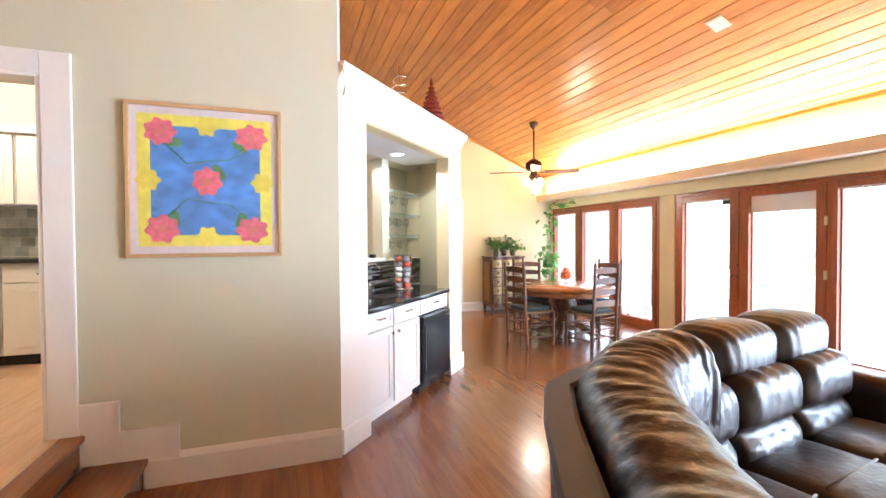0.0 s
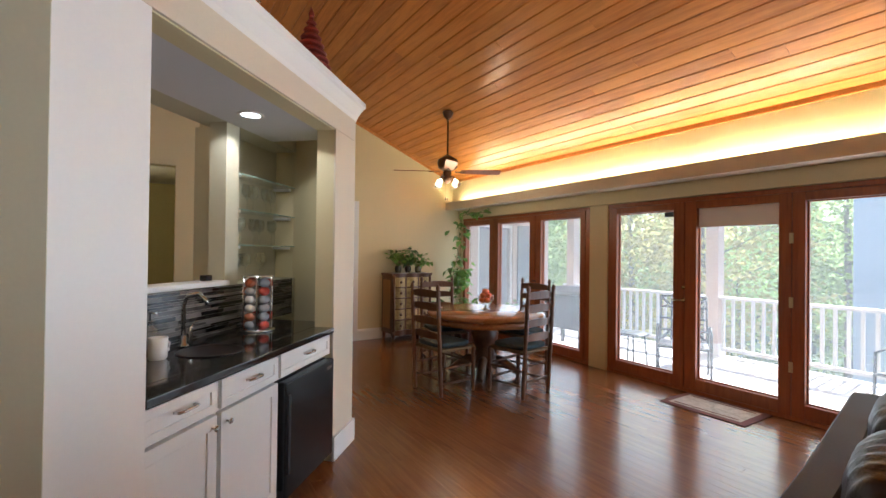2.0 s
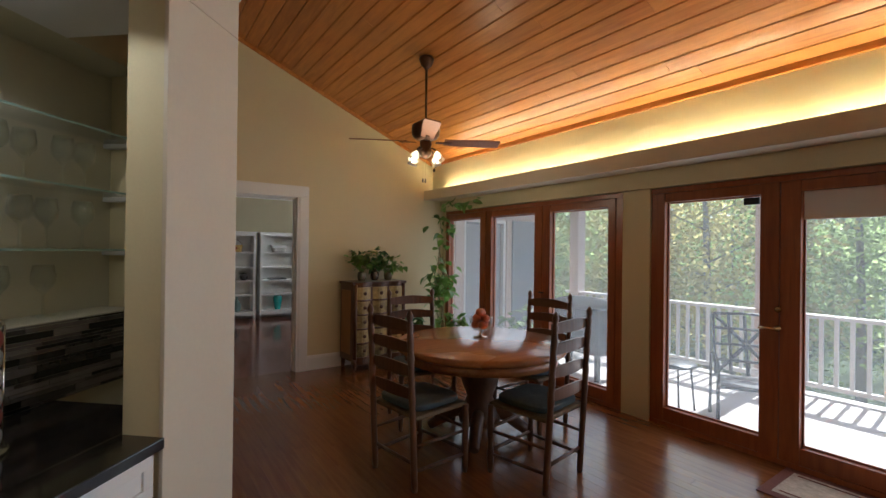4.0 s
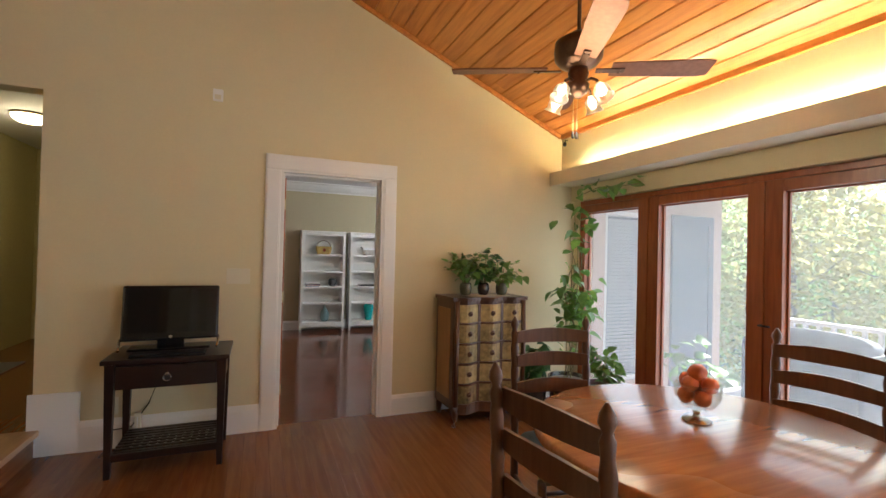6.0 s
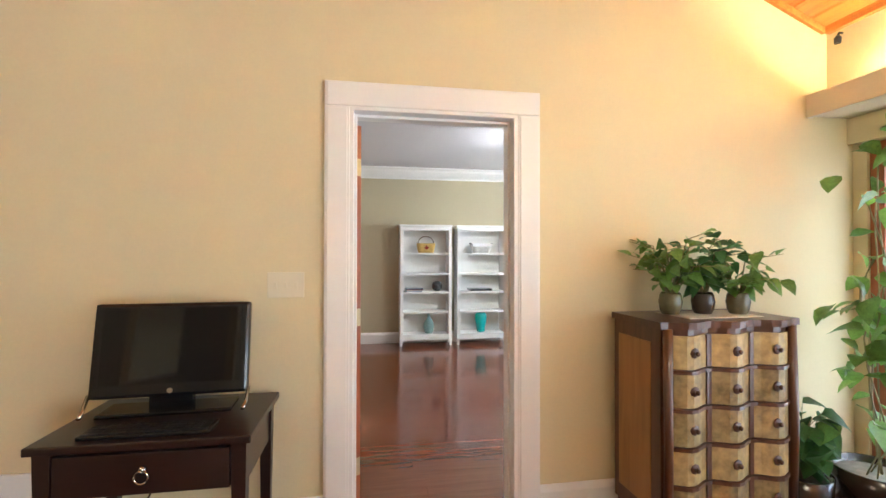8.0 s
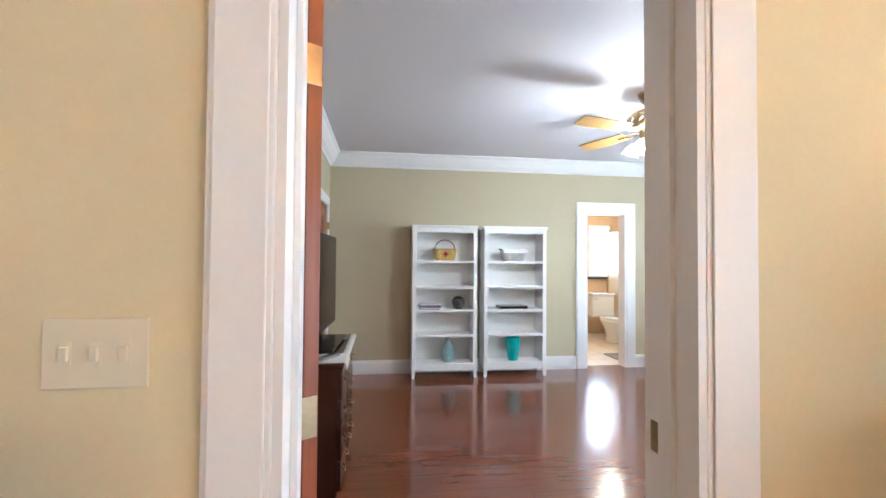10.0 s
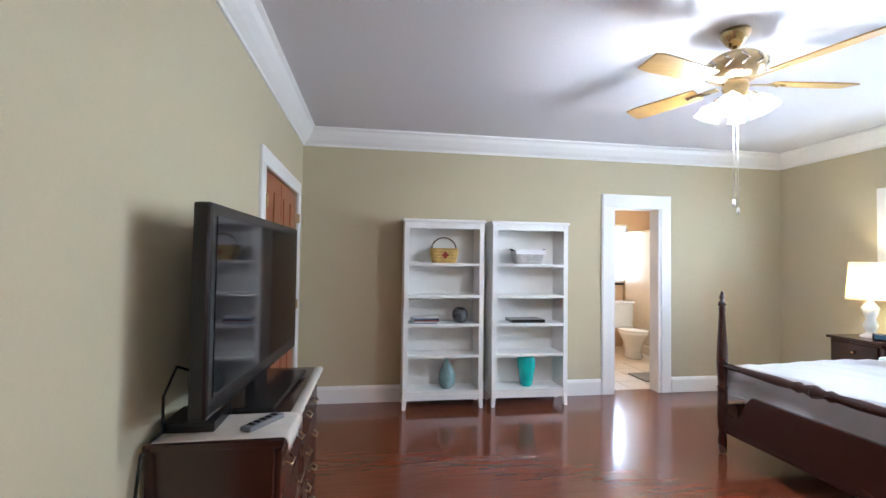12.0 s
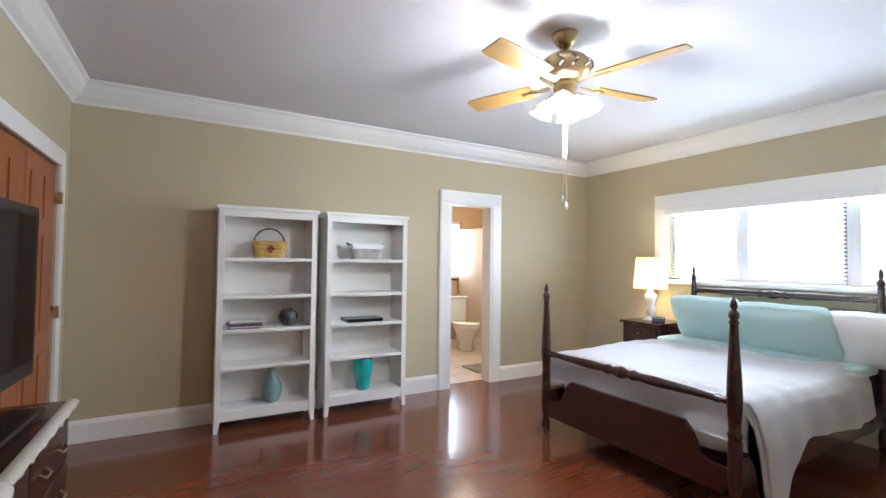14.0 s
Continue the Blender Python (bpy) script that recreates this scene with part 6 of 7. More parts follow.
for r in range(5):
    for c in range(21):
        part("tile", B(-3.45 + c * 0.1 + (0.05 if r % 2 else 0), -3.353 + c * 0.1 + (0.05 if r % 2 else 0), KY + 0.585, KY + 0.598, UP2 + 0.902 + r * 0.09, UP2 + 0.989 + r * 0.09), M_STONE, ks)
setting("wall_kitchen", B(WEST, -1.1, KY + 0.6, KY + 0.72, UP2 - 0.05, 4.8), M_WALL, "painted kitchen wall", "wall")
kl = solid("kitchen_light", L([(0.12, -0.03), (0.13, 0)], 24, pose(0, 0, 0)), glow("kitchen_globe", (1.0, 0.80, 0.50), 6), "glowing flush kitchen ceiling light", "light", pose(-2.2, 3.4, ceil_z(-2.2)))
lamp("kitchen_lamp", "POINT", pose(-2.2, 3.5, 3.0), 14, (1.0, 0.85, 0.62), radius=0.15)

# ---- bedroom ----
def six_panel(root, w, h, t, material, cols=2):
    """A panelled door leaf in the x-z plane, hinge at x = 0."""
    leaf = part("leaf", B(0, w, -t, 0, 0.008, h, 0.003), material, root)
    gap = 0.09
    pw = (w - gap * (cols + 1)) / cols
    for c in range(cols):
        xa = gap + c * (pw + gap)
        for za, zb in ((0.20, 0.80), (0.93, h - 0.42), (h - 0.34, h - 0.12)):
            for sy in (-1, 1):
                ya, yb = (0.0005, 0.008) if sy > 0 else (-t - 0.008, -t - 0.0005)
                part("panel", B(xa, xa + pw, ya, yb, za, zb, 0.006), material, leaf)
    return leaf


bd = tagged(thing("door_2", "open cherry-wood panelled bedroom door with brass hinges", "door", pose(DOOR_X0 + 0.021, 7.822, 0, 0, 0, 125)), kind="structure")
six_panel(bd, 0.74, 2.02, 0.036, M_DOOR)
for z in (0.25, 1.02, 1.80):
    part("hinge", B(-0.004, 0.012, -0.032, 0.006, z - 0.045, z + 0.045, 0.002), M_BRASS, bd)
kn = part("knob", L([(0.012, 0.018), (0.012, 0.045), (0.028, 0.055), (0.026, 0.075), (0.004, 0.085)], 16, pose(0.68, -0.019, 0.96, 90)), M_BRASS, bd)
cl = tagged(thing("door_3", "pair of cherry-wood panelled closet doors with brass levers", "door", pose(BW - 0.03, CL_Y0, 0, 0, 0, 90)), kind="structure")
lw = (CL_Y1 - CL_Y0) / 2
for k in (0, 1):
    sub = bmesh.new()
    box(sub, k * lw + 0.003, (k + 1) * lw - 0.003, -0.018, 0.018, 0.008, CL_Z - 0.006, 0.003)
    lf = part("leaf", sub, M_DOOR, cl)
    for za, zb in ((0.18, 0.75), (0.88, 1.48), (1.58, 1.84)):
        for c in (0, 1):
            a = k * lw + 0.075 + c * (lw - 0.075) / 2
            part("panel", B(a, a + (lw - 0.225) / 2, -0.026, -0.0185, za, zb, 0.006), M_DOOR, lf)
    hx = lw + (0.05 if k else -0.05)
    part("rose", L([(0.026, 0), (0.024, 0.008), (0.01, 0.012)], 16, pose(hx, -0.0185, 0.90, 90)), M_BRASS, lf)
    part("lever", T([(hx, -0.03, 0.90), (hx, -0.055, 0.90), (hx + (0.06 if k else -0.06), -0.058, 0.905), (hx + (0.10 if k else -0.10), -0.052, 0.897)], 0.008), M_BRASS, lf, "brass lever handle")
    for z in (0.22, 0.98, 1.74):
        part("hinge", B(k * 2 * lw - 0.012, k * 2 * lw + 0.012, -0.06, -0.019, z - 0.04, z + 0.04, 0.002), M_BRASS, lf)

# dresser and television
dresser = thing("dresser", "dark mahogany dresser with brass drawer pulls", "dresser", pose(BW + 0.012, 9.30, 0))
part("body", B(0, 0.38, 0.01, 0.96, 0.08, 0.775, 0.004), M_MAHOG, dresser)
part("top", B(0, 0.41, -0.01, 0.98, 0.776, 0.80, 0.006), M_MAHOG, dresser)
part("plinth", B(0.02, 0.37, 0.02, 0.95, 0, 0.08), M_MAHOG, dresser)
for i in range(4):
    for j in range(2):
        y0, z0 = 0.03 + j * 0.465, 0.10 + i * 0.165
        dr = part("drawer", B(0.38, 0.398, y0, y0 + 0.45, z0, z0 + 0.155, 0.004), M_MAHOG, dresser)
        for yy in (0.12, 0.33):
            part("pull", T([(0.398, y0 + yy - 0.03, z0 + 0.085), (0.415, y0 + yy - 0.025, z0 + 0.07), (0.416, y0 + yy + 0.025, z0 + 0.07), (0.398, y0 + yy + 0.03, z0 + 0.085)], 0.004, 6), M_BRASS, dr)
lace = thing("lace_runner", "crumpled cream lace runner over the dresser edge", "runner", pose(BW + 0.012, 9.30, 0.8002))


def cloth_strip(x0, x1, y0, y1, drop, wob, n=36):
    """A strip of cloth lying on a top, its edge hanging over on the +x side."""
    bm = bmesh.new()
    rows = []
    for i in range(n + 1):
        y = y0 + (y1 - y0) * i / n
        w = wob * math.sin(i * 1.3) + wob * 0.6 * math.sin(i * 2.9 + 1)
        prof = [(x0, 0.002), (x1 - 0.004, 0.004), (x1 + 0.006, -0.004), (x1 + 0.009 + abs(w) * 0.4, -drop * 0.6 + w), (x1 + 0.008 + abs(w) * 0.6, -drop + 1.4 * w)]
        rows.append([bm.verts.new((x, y, z)) for x, z in prof] + [bm.verts.new((x + 0.003, y, z + 0.002)) for x, z in prof[::-1]])
    k = 10
    for a, b in zip(rows, rows[1:]):
        for i in range(k):
            f = bm.faces.new((a[i], a[(i + 1) % k], b[(i + 1) % k], b[i]))
            f.smooth = True
    bm.faces.new(rows[0])
    bm.faces.new(rows[-1][::-1])
    return bm


part("cloth", cloth_strip(0.385, 0.412, 0.24, 0.97, 0.014, 0.003), M_LACE, lace)
part("cloth_end", cloth_strip(0.02, 0.412, 0.0, 0.24, 0.04, 0.007), M_LACE, lace)
tv = thing("television", "large black flat-screen television on a glossy stand", "television", pose(2.345, 9.84, 0.806, 0, 0, 87.4))
part("case", B(-0.60, 0.60, -0.02, 0.035, 0.075, 0.735, 0.012), M_BLACK, tv)
part("screen", B(-0.555, 0.555, -0.0225, -0.0205, 0.135, 0.695), M_SCREEN, tv)
part("back_bulge", B(-0.42, 0.42, 0.034, 0.075, 0.16, 0.62, 0.02), M_BLACK, tv)
part("neck", B(-0.09, 0.09, -0.01, 0.03, 0.018, 0.09, 0.004), M_BLACK, tv)
part("stand", B(-0.30, 0.30, -0.14, 0.13, 0, 0.018, 0.008), M_BLACK, tv)
rem = thing("remote_control", "grey remote control lying on the lace runner", "remote", pose(2.46, 9.42, 0.807, 0, 0, 60))
part("body", B(-0.08, 0.08, -0.022, 0.022, 0, 0.016, 0.005), M_MESH_GREY, rem)
for i in range(5):
    part("button", B(-0.06 + i * 0.026, -0.046 + i * 0.026, -0.012, 0.012, 0.0162, 0.019, 0.001), M_BLACK, rem)
tvc = thing("television_cable", "loose black cables behind the television", "cable")
part("cord", T([(2.22, 9.55, 0.95), (2.17, 9.45, 1.00), (2.16, 9.38, 0.92), (2.17, 9.36, 0.82), (2.15, 9.27, 0.78), (2.145, 9.22, 0.50), (2.15, 9.24, 0.20), (2.16, 9.18, 0.08), (2.15, 9.10, 0.22)], 0.005, 6), M_BLACK, tvc)
part("plug", B(2.132, 2.15, 9.08, 9.12, 0.20, 0.24, 0.003), M_BLACK, tvc)
box2 = thing("cable_box", "small grey set-top box behind the television", "box", pose(2.22, 9.46, 0.8045))
part("case", B(-0.06, 0.10, -0.09, 0.09, 0, 0.035, 0.004), M_BLACK, box2)
part("label", B(0.02, 0.06, -0.05, -0.01, 0.0352, 0.037), mat("yellow_tag", (0.6, 0.42, 0.05), 0.6), box2, "yellow tag")

# bookcases
BKD, BKH, BKW = 0.285, 1.77, 0.76
bk = thing("bookcase", "white five-shelf open bookcase with tapered feet", "bookcase", pose(3.10, 11.946, 0), "white bookcases")
for x in (0.0, BKW - 0.045):
    part("side", B(x, x + 0.045, 0, BKD, 0.10, BKH - 0.03, 0.003), M_WHITE, bk)
    for y0 in (0.0, BKD - 0.04):
        bm = bmesh.new()
        inn = 1 if x == 0 else -1
        xc = x if x == 0 else x + 0.045
        lo = [bm.verts.new(p) for p in ((xc, y0, 0), (xc + inn * 0.03, y0, 0), (xc + inn * 0.03, y0 + 0.04, 0), (xc, y0 + 0.04, 0))]
        hi = [bm.verts.new(p) for p in ((xc, y0, 0.0995), (xc + inn * 0.045, y0, 0.0995), (xc + inn * 0.045, y0 + 0.04, 0.0995), (xc, y0 + 0.04, 0.0995))]
        for i in range(4):
            bm.faces.new((lo[i], lo[(i + 1) % 4], hi[(i + 1) % 4], hi[i]))
        bm.faces.new(lo)
        bm.faces.new(hi)
        part("foot", bm, M_WHITE, bk)
part("top", B(-0.012, BKW + 0.012, -0.012, BKD, BKH - 0.029, BKH, 0.004), M_WHITE, bk)
part("top_rail", B(0.045, BKW - 0.045, 0.004, 0.024, BKH - 0.085, BKH - 0.03, 0.002), M_WHITE, bk)
part("back", B(0.045, BKW - 0.045, BKD - 0.012, BKD - 0.002, 0.15, BKH - 0.03), M_WHITE, bk)
SHELF_Z = (0.165, 0.50, 0.79, 1.06, 1.36)
for z in SHELF_Z:
    part("shelf", B(0.045, BKW - 0.045, 0.004, BKD - 0.012, z - 0.028, z, 0.002), M_WHITE, bk)
part("apron", B(0.045, BKW - 0.045, 0.006, 0.022, 0.085, 0.136, 0.002), M_WHITE, bk)
copy_thing(bk, pose(3.945, 11.946, 0))


def basket(name, label, m, mat_body, w, d, h):
    root = thing(name, label, "basket", m)
    bm = bmesh.new()
    rows = []
    for i, (s, z) in enumerate(((0.80, 0), (0.88, h * 0.25), (0.95, h * 0.6), (1.0, h), (0.95, h), (0.86, h * 0.5), (0.76, 0.012))):
        rows.append([bm.verts.new((s * w / 2 * max(-1, min(1, 1.25 * math.cos(a))), s * d / 2 * max(-1, min(1, 1.25 * math.sin(a))), z)) for a in (2 * math.pi * k / 32 for k in range(32))])
    for a, b in zip(rows, rows[1:]):
        for i in range(32):
            bm.faces.new((a[i], a[(i + 1) % 32], b[(i + 1) % 32], b[i]))
    bm.faces.new(rows[0][::-1])
    bm.faces.new(rows[-1])
    part("body", bm, mat_body, root)
    for k in range(1, 5):
        z, s = h * k / 5, 0.82 + 0.18 * k / 5
        part("weave_band", T([(s * w / 2 * 1.01 * max(-1, min(1, 1.25 * math.cos(a))), s * d / 2 * 1.01 * max(-1, min(1, 1.25 * math.sin(a))), z) for a in (2 * math.pi * i / 24 for i in range(25))], 0.005, 5), mat_body, root)
    return root


by = basket("wicker_basket", "yellow wicker basket with a tall dark handle", pose(3.49, 12.07, 1.36), M_WICKER, 0.27, 0.17, 0.14)
part("handle", T([(0.12 * math.cos(a), 0, 0.13 + 0.115 * math.sin(a)) for a in (math.pi * i / 12 for i in range(13))], 0.007, 6), M_BRONZE, by, "dark bentwood handle")
part("emblem", blob(0, 0, 0.028, 4, 0.006, 0, 24), M_RED_METAL, by).matrix_local = pose(0, -0.0915, 0.075, 90)
bg = basket("wire_basket", "grey cloth-lined basket with black handles", pose(4.33, 12.06, 1.36), M_WICKER_GREY, 0.30, 0.19, 0.13)
for sx in (-1, 1):
    part("handle", T([(sx * 0.14, -0.03, 0.13), (sx * 0.175, -0.02, 0.145), (sx * 0.175, 0.02, 0.145), (sx * 0.14, 0.03, 0.13)], 0.006, 6), M_IRON, bg)
part("lining", B(-0.15, 0.15, -0.10, -0.096, 0.095, 0.14, 0.002), M_LINEN, bg)
M_MAG = [mat("magazine_%s" % c, v, 0.4, vary=0.2) for c, v in (("blue", (0.12, 0.16, 0.28)), ("white", (0.6, 0.58, 0.55)), ("red", (0.30, 0.07, 0.06)), ("dark", (0.05, 0.05, 0.06)))]
for i in range(6):
    solid("magazine", B(-0.12, 0.12, -0.09, 0.09, 0, 0.0095, 0.001), M_MAG[i % 4], "magazine in an untidy pile on the shelf", "magazine", pose(3.31 + 0.006 * (i % 3), 12.065, 0.79 + i * 0.0098, 0, 0, (-6, 4, -2, 7, 0, -4)[i]), "magazines on the shelf")
orb = thing("glass_orb", "dark smoky glass globe with silver mottling", "ornament", pose(3.655, 12.06, 0.79))
part("globe", L([(0.03, 0), (0.055, 0.012), (0.075, 0.045), (0.08, 0.075), (0.072, 0.11), (0.05, 0.138), (0.02, 0.148), (0, 0.149)], 24, cap=False), mat("smoky_glass", (0.05, 0.05, 0.05), 0.12, vary=0.9, grain=18, stain=10, bump=0, coat=0.5), orb)
part("rim", L([(0.03, 0.143), (0.034, 0.15), (0.024, 0.15)], 18), M_SILVER, orb)
tray = thing("laptop", "closed black laptop lying on the shelf", "laptop", pose(4.31, 12.07, 0.79))
part("base", B(-0.17, 0.17, -0.11, 0.11, 0.003, 0.02, 0.006), M_BLACK, tray)
part("lid", B(-0.17, 0.17, -0.11, 0.11, 0.0205, 0.034, 0.006), M_BLACK, tray)
for x in (-0.14, 0.14):
    part("rubber_foot", B(x - 0.012, x + 0.012, -0.09, 0.09, 0, 0.003), M_IRON, tray)
solid("bottle_vase", L([(0.045, 0), (0.065, 0.02), (0.08, 0.08), (0.078, 0.14), (0.05, 0.20), (0.025, 0.235), (0.02, 0.275), (0.03, 0.30), (0.024, 0.30), (0.014, 0.275), (0.01, 0.22)], 28), M_TEAL_GREY, "grey-green mottled bottle vase", "vase", pose(3.535, 12.07, 0.165))
solid("teal_vase", L([(0.05, 0), (0.06, 0.015), (0.075, 0.10), (0.09, 0.20), (0.092, 0.25), (0.075, 0.285), (0.07, 0.295), (0.066, 0.29), (0.082, 0.25), (0.08, 0.20), (0.066, 0.10), (0.05, 0.02), (0, 0.015)], 28, cap=False), M_TEAL, "bright teal glass vase", "vase", pose(4.33, 12.07, 0.165))

# ceiling fan
bf = thing("ceiling_fan", "brass ceiling fan with honey-coloured blades and lit glass lamps", "ceiling fan", pose(4.74, 9.93, 0))
part("canopy", L([(0.075, 2.64), (0.075, 2.625), (0.05, 2.58), (0.025, 2.555)], 24), M_BRASS, bf)
part("downrod", L([(0.012, 2.50), (0.012, 2.57)], 10), M_BRASS, bf)
part("motor", L([(0.04, 2.51), (0.11, 2.50), (0.145, 2.47), (0.145, 2.44), (0.135, 2.40), (0.10, 2.375), (0.06, 2.36)], 32), M_BRASS, bf)
for k in range(12):
    a = 2 * math.pi * k / 12
    part("filigree", T([(0.148 * math.cos(a), 0.148 * math.sin(a), 2.465), (0.152 * math.cos(a + 0.12), 0.152 * math.sin(a + 0.12), 2.45), (0.148 * math.cos(a + 0.24), 0.148 * math.sin(a + 0.24), 2.435), (0.14 * math.cos(a), 0.14 * math.sin(a), 2.41)], 0.006, 6), M_SILVER, bf)
part("light_kit", L([(0.06, 2.36), (0.065, 2.33), (0.05, 2.29), (0.055, 2.26), (0.02, 2.235)], 24), M_BRASS, bf)
M_HONEY = wood("honey_blade", (0.42, 0.26, 0.07), (0.30, 0.17, 0.04), "x", 0.35, 5, 0.2, 0.2)
for ang in (-7, 112, 194, 286):
    fan_blade(bf, ang, 2.36, 0.20, 0.64, 0.11, 0.135, M_HONEY, M_BRASS)
BELL = [(0.02, 0), (0.03, -0.012), (0.052, -0.035), (0.058, -0.065), (0.07, -0.095), (0.066, -0.095), (0.053, -0.065), (0.046, -0.035), (0.015, -0.014)]
for k in range(4):
    a = radians(40 + 90 * k)
    c, s = math.cos(a), math.sin(a)
    arm = part("lamp_arm", T([(0.04 * c, 0.04 * s, 2.29), (0.08 * c, 0.08 * s, 2.29), (0.10 * c, 0.10 * s, 2.27)], 0.009), M_BRASS, bf)
    m = pose(0.10 * c, 0.10 * s, 2.27, 0, -24, math.degrees(a))
    part("shade", L(BELL, 20, m, cap=False), M_FROST, arm, "frosted glass bell shade")
    part("bulb", L([(0.008, -0.012), (0.024, -0.04), (0.028, -0.06), (0.02, -0.084), (0.003, -0.092)], 14, m), M_BULB_COOL, arm)
lamp("bedroom_fan_lamp", "POINT", pose(4.74, 9.93, 2.13), 15.5, (1.0, 0.93, 0.84), radius=0.12)
for x, zz in ((-0.012, 1.72), (0.014, 1.68)):
    ch = part("pull_chain", L([(0.0018, zz), (0.0018, 2.25)], 6, pose(x, 0, 0)), M_WHITE, bf)
    part("pull", L([(0.004, zz - 0.035), (0.009, zz - 0.025), (0.007, zz), (0.002, zz + 0.004)], 10, pose(x, 0, 0)), M_WHITE, ch)

# bed
bed = thing("four_poster_bed", "mahogany four-poster bed with turned posts", "bed", pose(0, 0, 0))
FX, HX, Y0, Y1 = 5.36, 7.30, 9.36, 10.75
FP = [(0.016, 0), (0.026, 0.02), (0.03, 0.10), (0.022, 0.16), (0.03, 0.20), (0.034, 0.26), (0.034, 0.44), (0.03, 0.46), (0.036, 0.48), (0.028, 0.50), (0.032, 0.56), (0.038, 0.66), (0.034, 0.78), (0.024, 0.95), (0.02, 1.04), (0.026, 1.05), (0.018, 1.065), (0.028, 1.085), (0.022, 1.105), (0.012, 1.115), (0.019, 1.135), (0.014, 1.16), (0.003, 1.185)]
for y in (Y0, Y1):
    part("foot_post", L(FP, 20, pose(FX, y, 0)), M_MAHOG, bed)
    part("head_post", L([(r, z * 1.13) for r, z in FP], 20, pose(HX, y, 0)), M_MAHOG, bed)
bm = bmesh.new()
TURN = [(0.014, 0), (0.022, 0.04), (0.018, 0.06), (0.024, 0.08), (0.02, 0.12), (0.030, 0.45), (0.024, 0.56), (0.034, 0.60), (0.022, 0.63), (0.04, 0.69), (0.04, 0.70)]
ring = TURN + [(r, 1.39 - z) for r, z in TURN[::-1]]
part("foot_rail", L(ring, 16, pose(FX, Y0, 0.645, -90)), M_MAHOG, bed, "turned bar between the foot posts")


def foot_panel():
    """The low footboard, its top edge swept down towards each post."""
    bm = bmesh.new()
    rows = []
    n = 28
    for i in range(n + 1):
        u = i / n
        y = Y0 + 0.03 + (Y1 - Y0 - 0.06) * u
        e = min(u, 1 - u)
        top = 0.30 if e < 0.10 else (0.30 + 0.18 * min(1, (e - 0.10) / 0.06))
        rows.append([bm.verts.new((FX + dx, y, z)) for dx, z in ((-0.014, 0.17), (0.014, 0.17), (0.014, top), (-0.014, top))])
    for a, b in zip(rows, rows[1:]):
        for i in range(4):
            bm.faces.new((a[i], a[(i + 1) % 4], b[(i + 1) % 4], b[i]))
    bm.faces.new(rows[0])
    bm.faces.new(rows[-1][::-1])
    return bm


part("footboard", foot_panel(), M_MAHOG, bed)
part("foot_molding", B(FX - 0.022, FX - 0.015, Y0 + 0.035, Y1 - 0.035, 0.17, 0.20, 0.002), M_MAHOG, bed)
for y in (Y0, Y1):
    part("side_rail", B(FX + 0.03, HX - 0.03, y - 0.014, y + 0.014, 0.20, 0.36, 0.004), M_MAHOG, bed)
part("headboard", B(HX - 0.016, HX + 0.016, Y0 + 0.03, Y1 - 0.03, 0.30, 1.02, 0.006), M_MAHOG, bed)
part("head_rail", L([(r, z) for r, z in ring], 16, pose(HX, Y0, 1.10, -90)), M_MAHOG, bed)
solid("mattress", puff((FX + HX) / 2 + 0.01, (Y0 + Y1) / 2, 0.47, HX - FX - 0.10, Y1 - Y0 - 0.03, 0.34, 9, 14), M_LINEN, "white mattress in the bed frame", "mattress")


def comforter():
    """A quilt over the mattress: a soft top, smooth hanging sides, and a long corner beside the near foot post."""
    bm = bmesh.new()
    nx, ny = 80, 90
    x0, x1, y0, y1 = FX + 0.06, HX - 0.40, Y0 - 0.02, Y1 + 0.02
    foot = 0.24
    grid = []
    for i in range(nx + 1):
        row = []
        u = -foot + (x1 - x0 + foot) * i / nx
        near, far = 0.27 + 0.30 * math.exp(-(max(u, 0) / 0.30) ** 2), 0.30
        for j in range(ny + 1):
            v = -near + (y1 - y0 + near + far) * j / ny
            x, z = x0 + max(u, 0), 0.668 + 0.007 * math.sin(u * 5 + v * 3) + 0.006 * math.sin(v * 9 - u * 4) + 0.003 * math.sin(u * 31 + v * 17)
            y = y0 + min(max(v, 0), y1 - y0)
            over, sgn, end = max(-v, v - (y1 - y0), 0), -1 if v < 0 else 1, max(-u, 0)
            if over:
                k = min(over / 0.2, 1)
                z -= over
                y += sgn * (0.03 * min(over / 0.06, 1) + k * (0.018 + 0.018 * math.sin(u * 6.5 + 0.8) + 0.007 * math.sin(u * 19)) + over * 0.10)
            if end:
                z -= end
                x -= 0.025 * min(end / 0.05, 1) + (0.015 * math.sin(v * 9) * min(end / 0.1, 1) if not over else -0.03)
            edge = 0.03 * (1 - min(1, min(abs(v), abs(v - (y1 - y0))) / 0.08)) if not over else 0.03
            row.append(bm.verts.new((x, y, z - edge)))
        grid.append(row)
    for a, b in zip(grid, grid[1:]):
        for j in range(ny):
            f = bm.faces.new((a[j], b[j], b[j + 1], a[j + 1]))
            f.smooth = True
    bmesh.ops.solidify(bm, geom=bm.faces[:], thickness=0.012)
    return bm


solid("comforter", comforter(), M_LINEN, "smooth white comforter hanging over the bed sides", "bedding")
solid("sheet", puff(HX - 0.36, (Y0 + Y1) / 2, 0.635, 0.46, Y1 - Y0 + 0.09, 0.09, 7, 14, lambda x, y, z: (x * (1 + 0.04 * math.sin(9 * y)), y, z)), M_AQUA, "aqua sheet showing under the pillows", "bedding")


def pillow(m, material, label, w=0.60, h=0.45, t=0.17):
    def pinch(x, y, z):
        e = max(abs(x), abs(z))
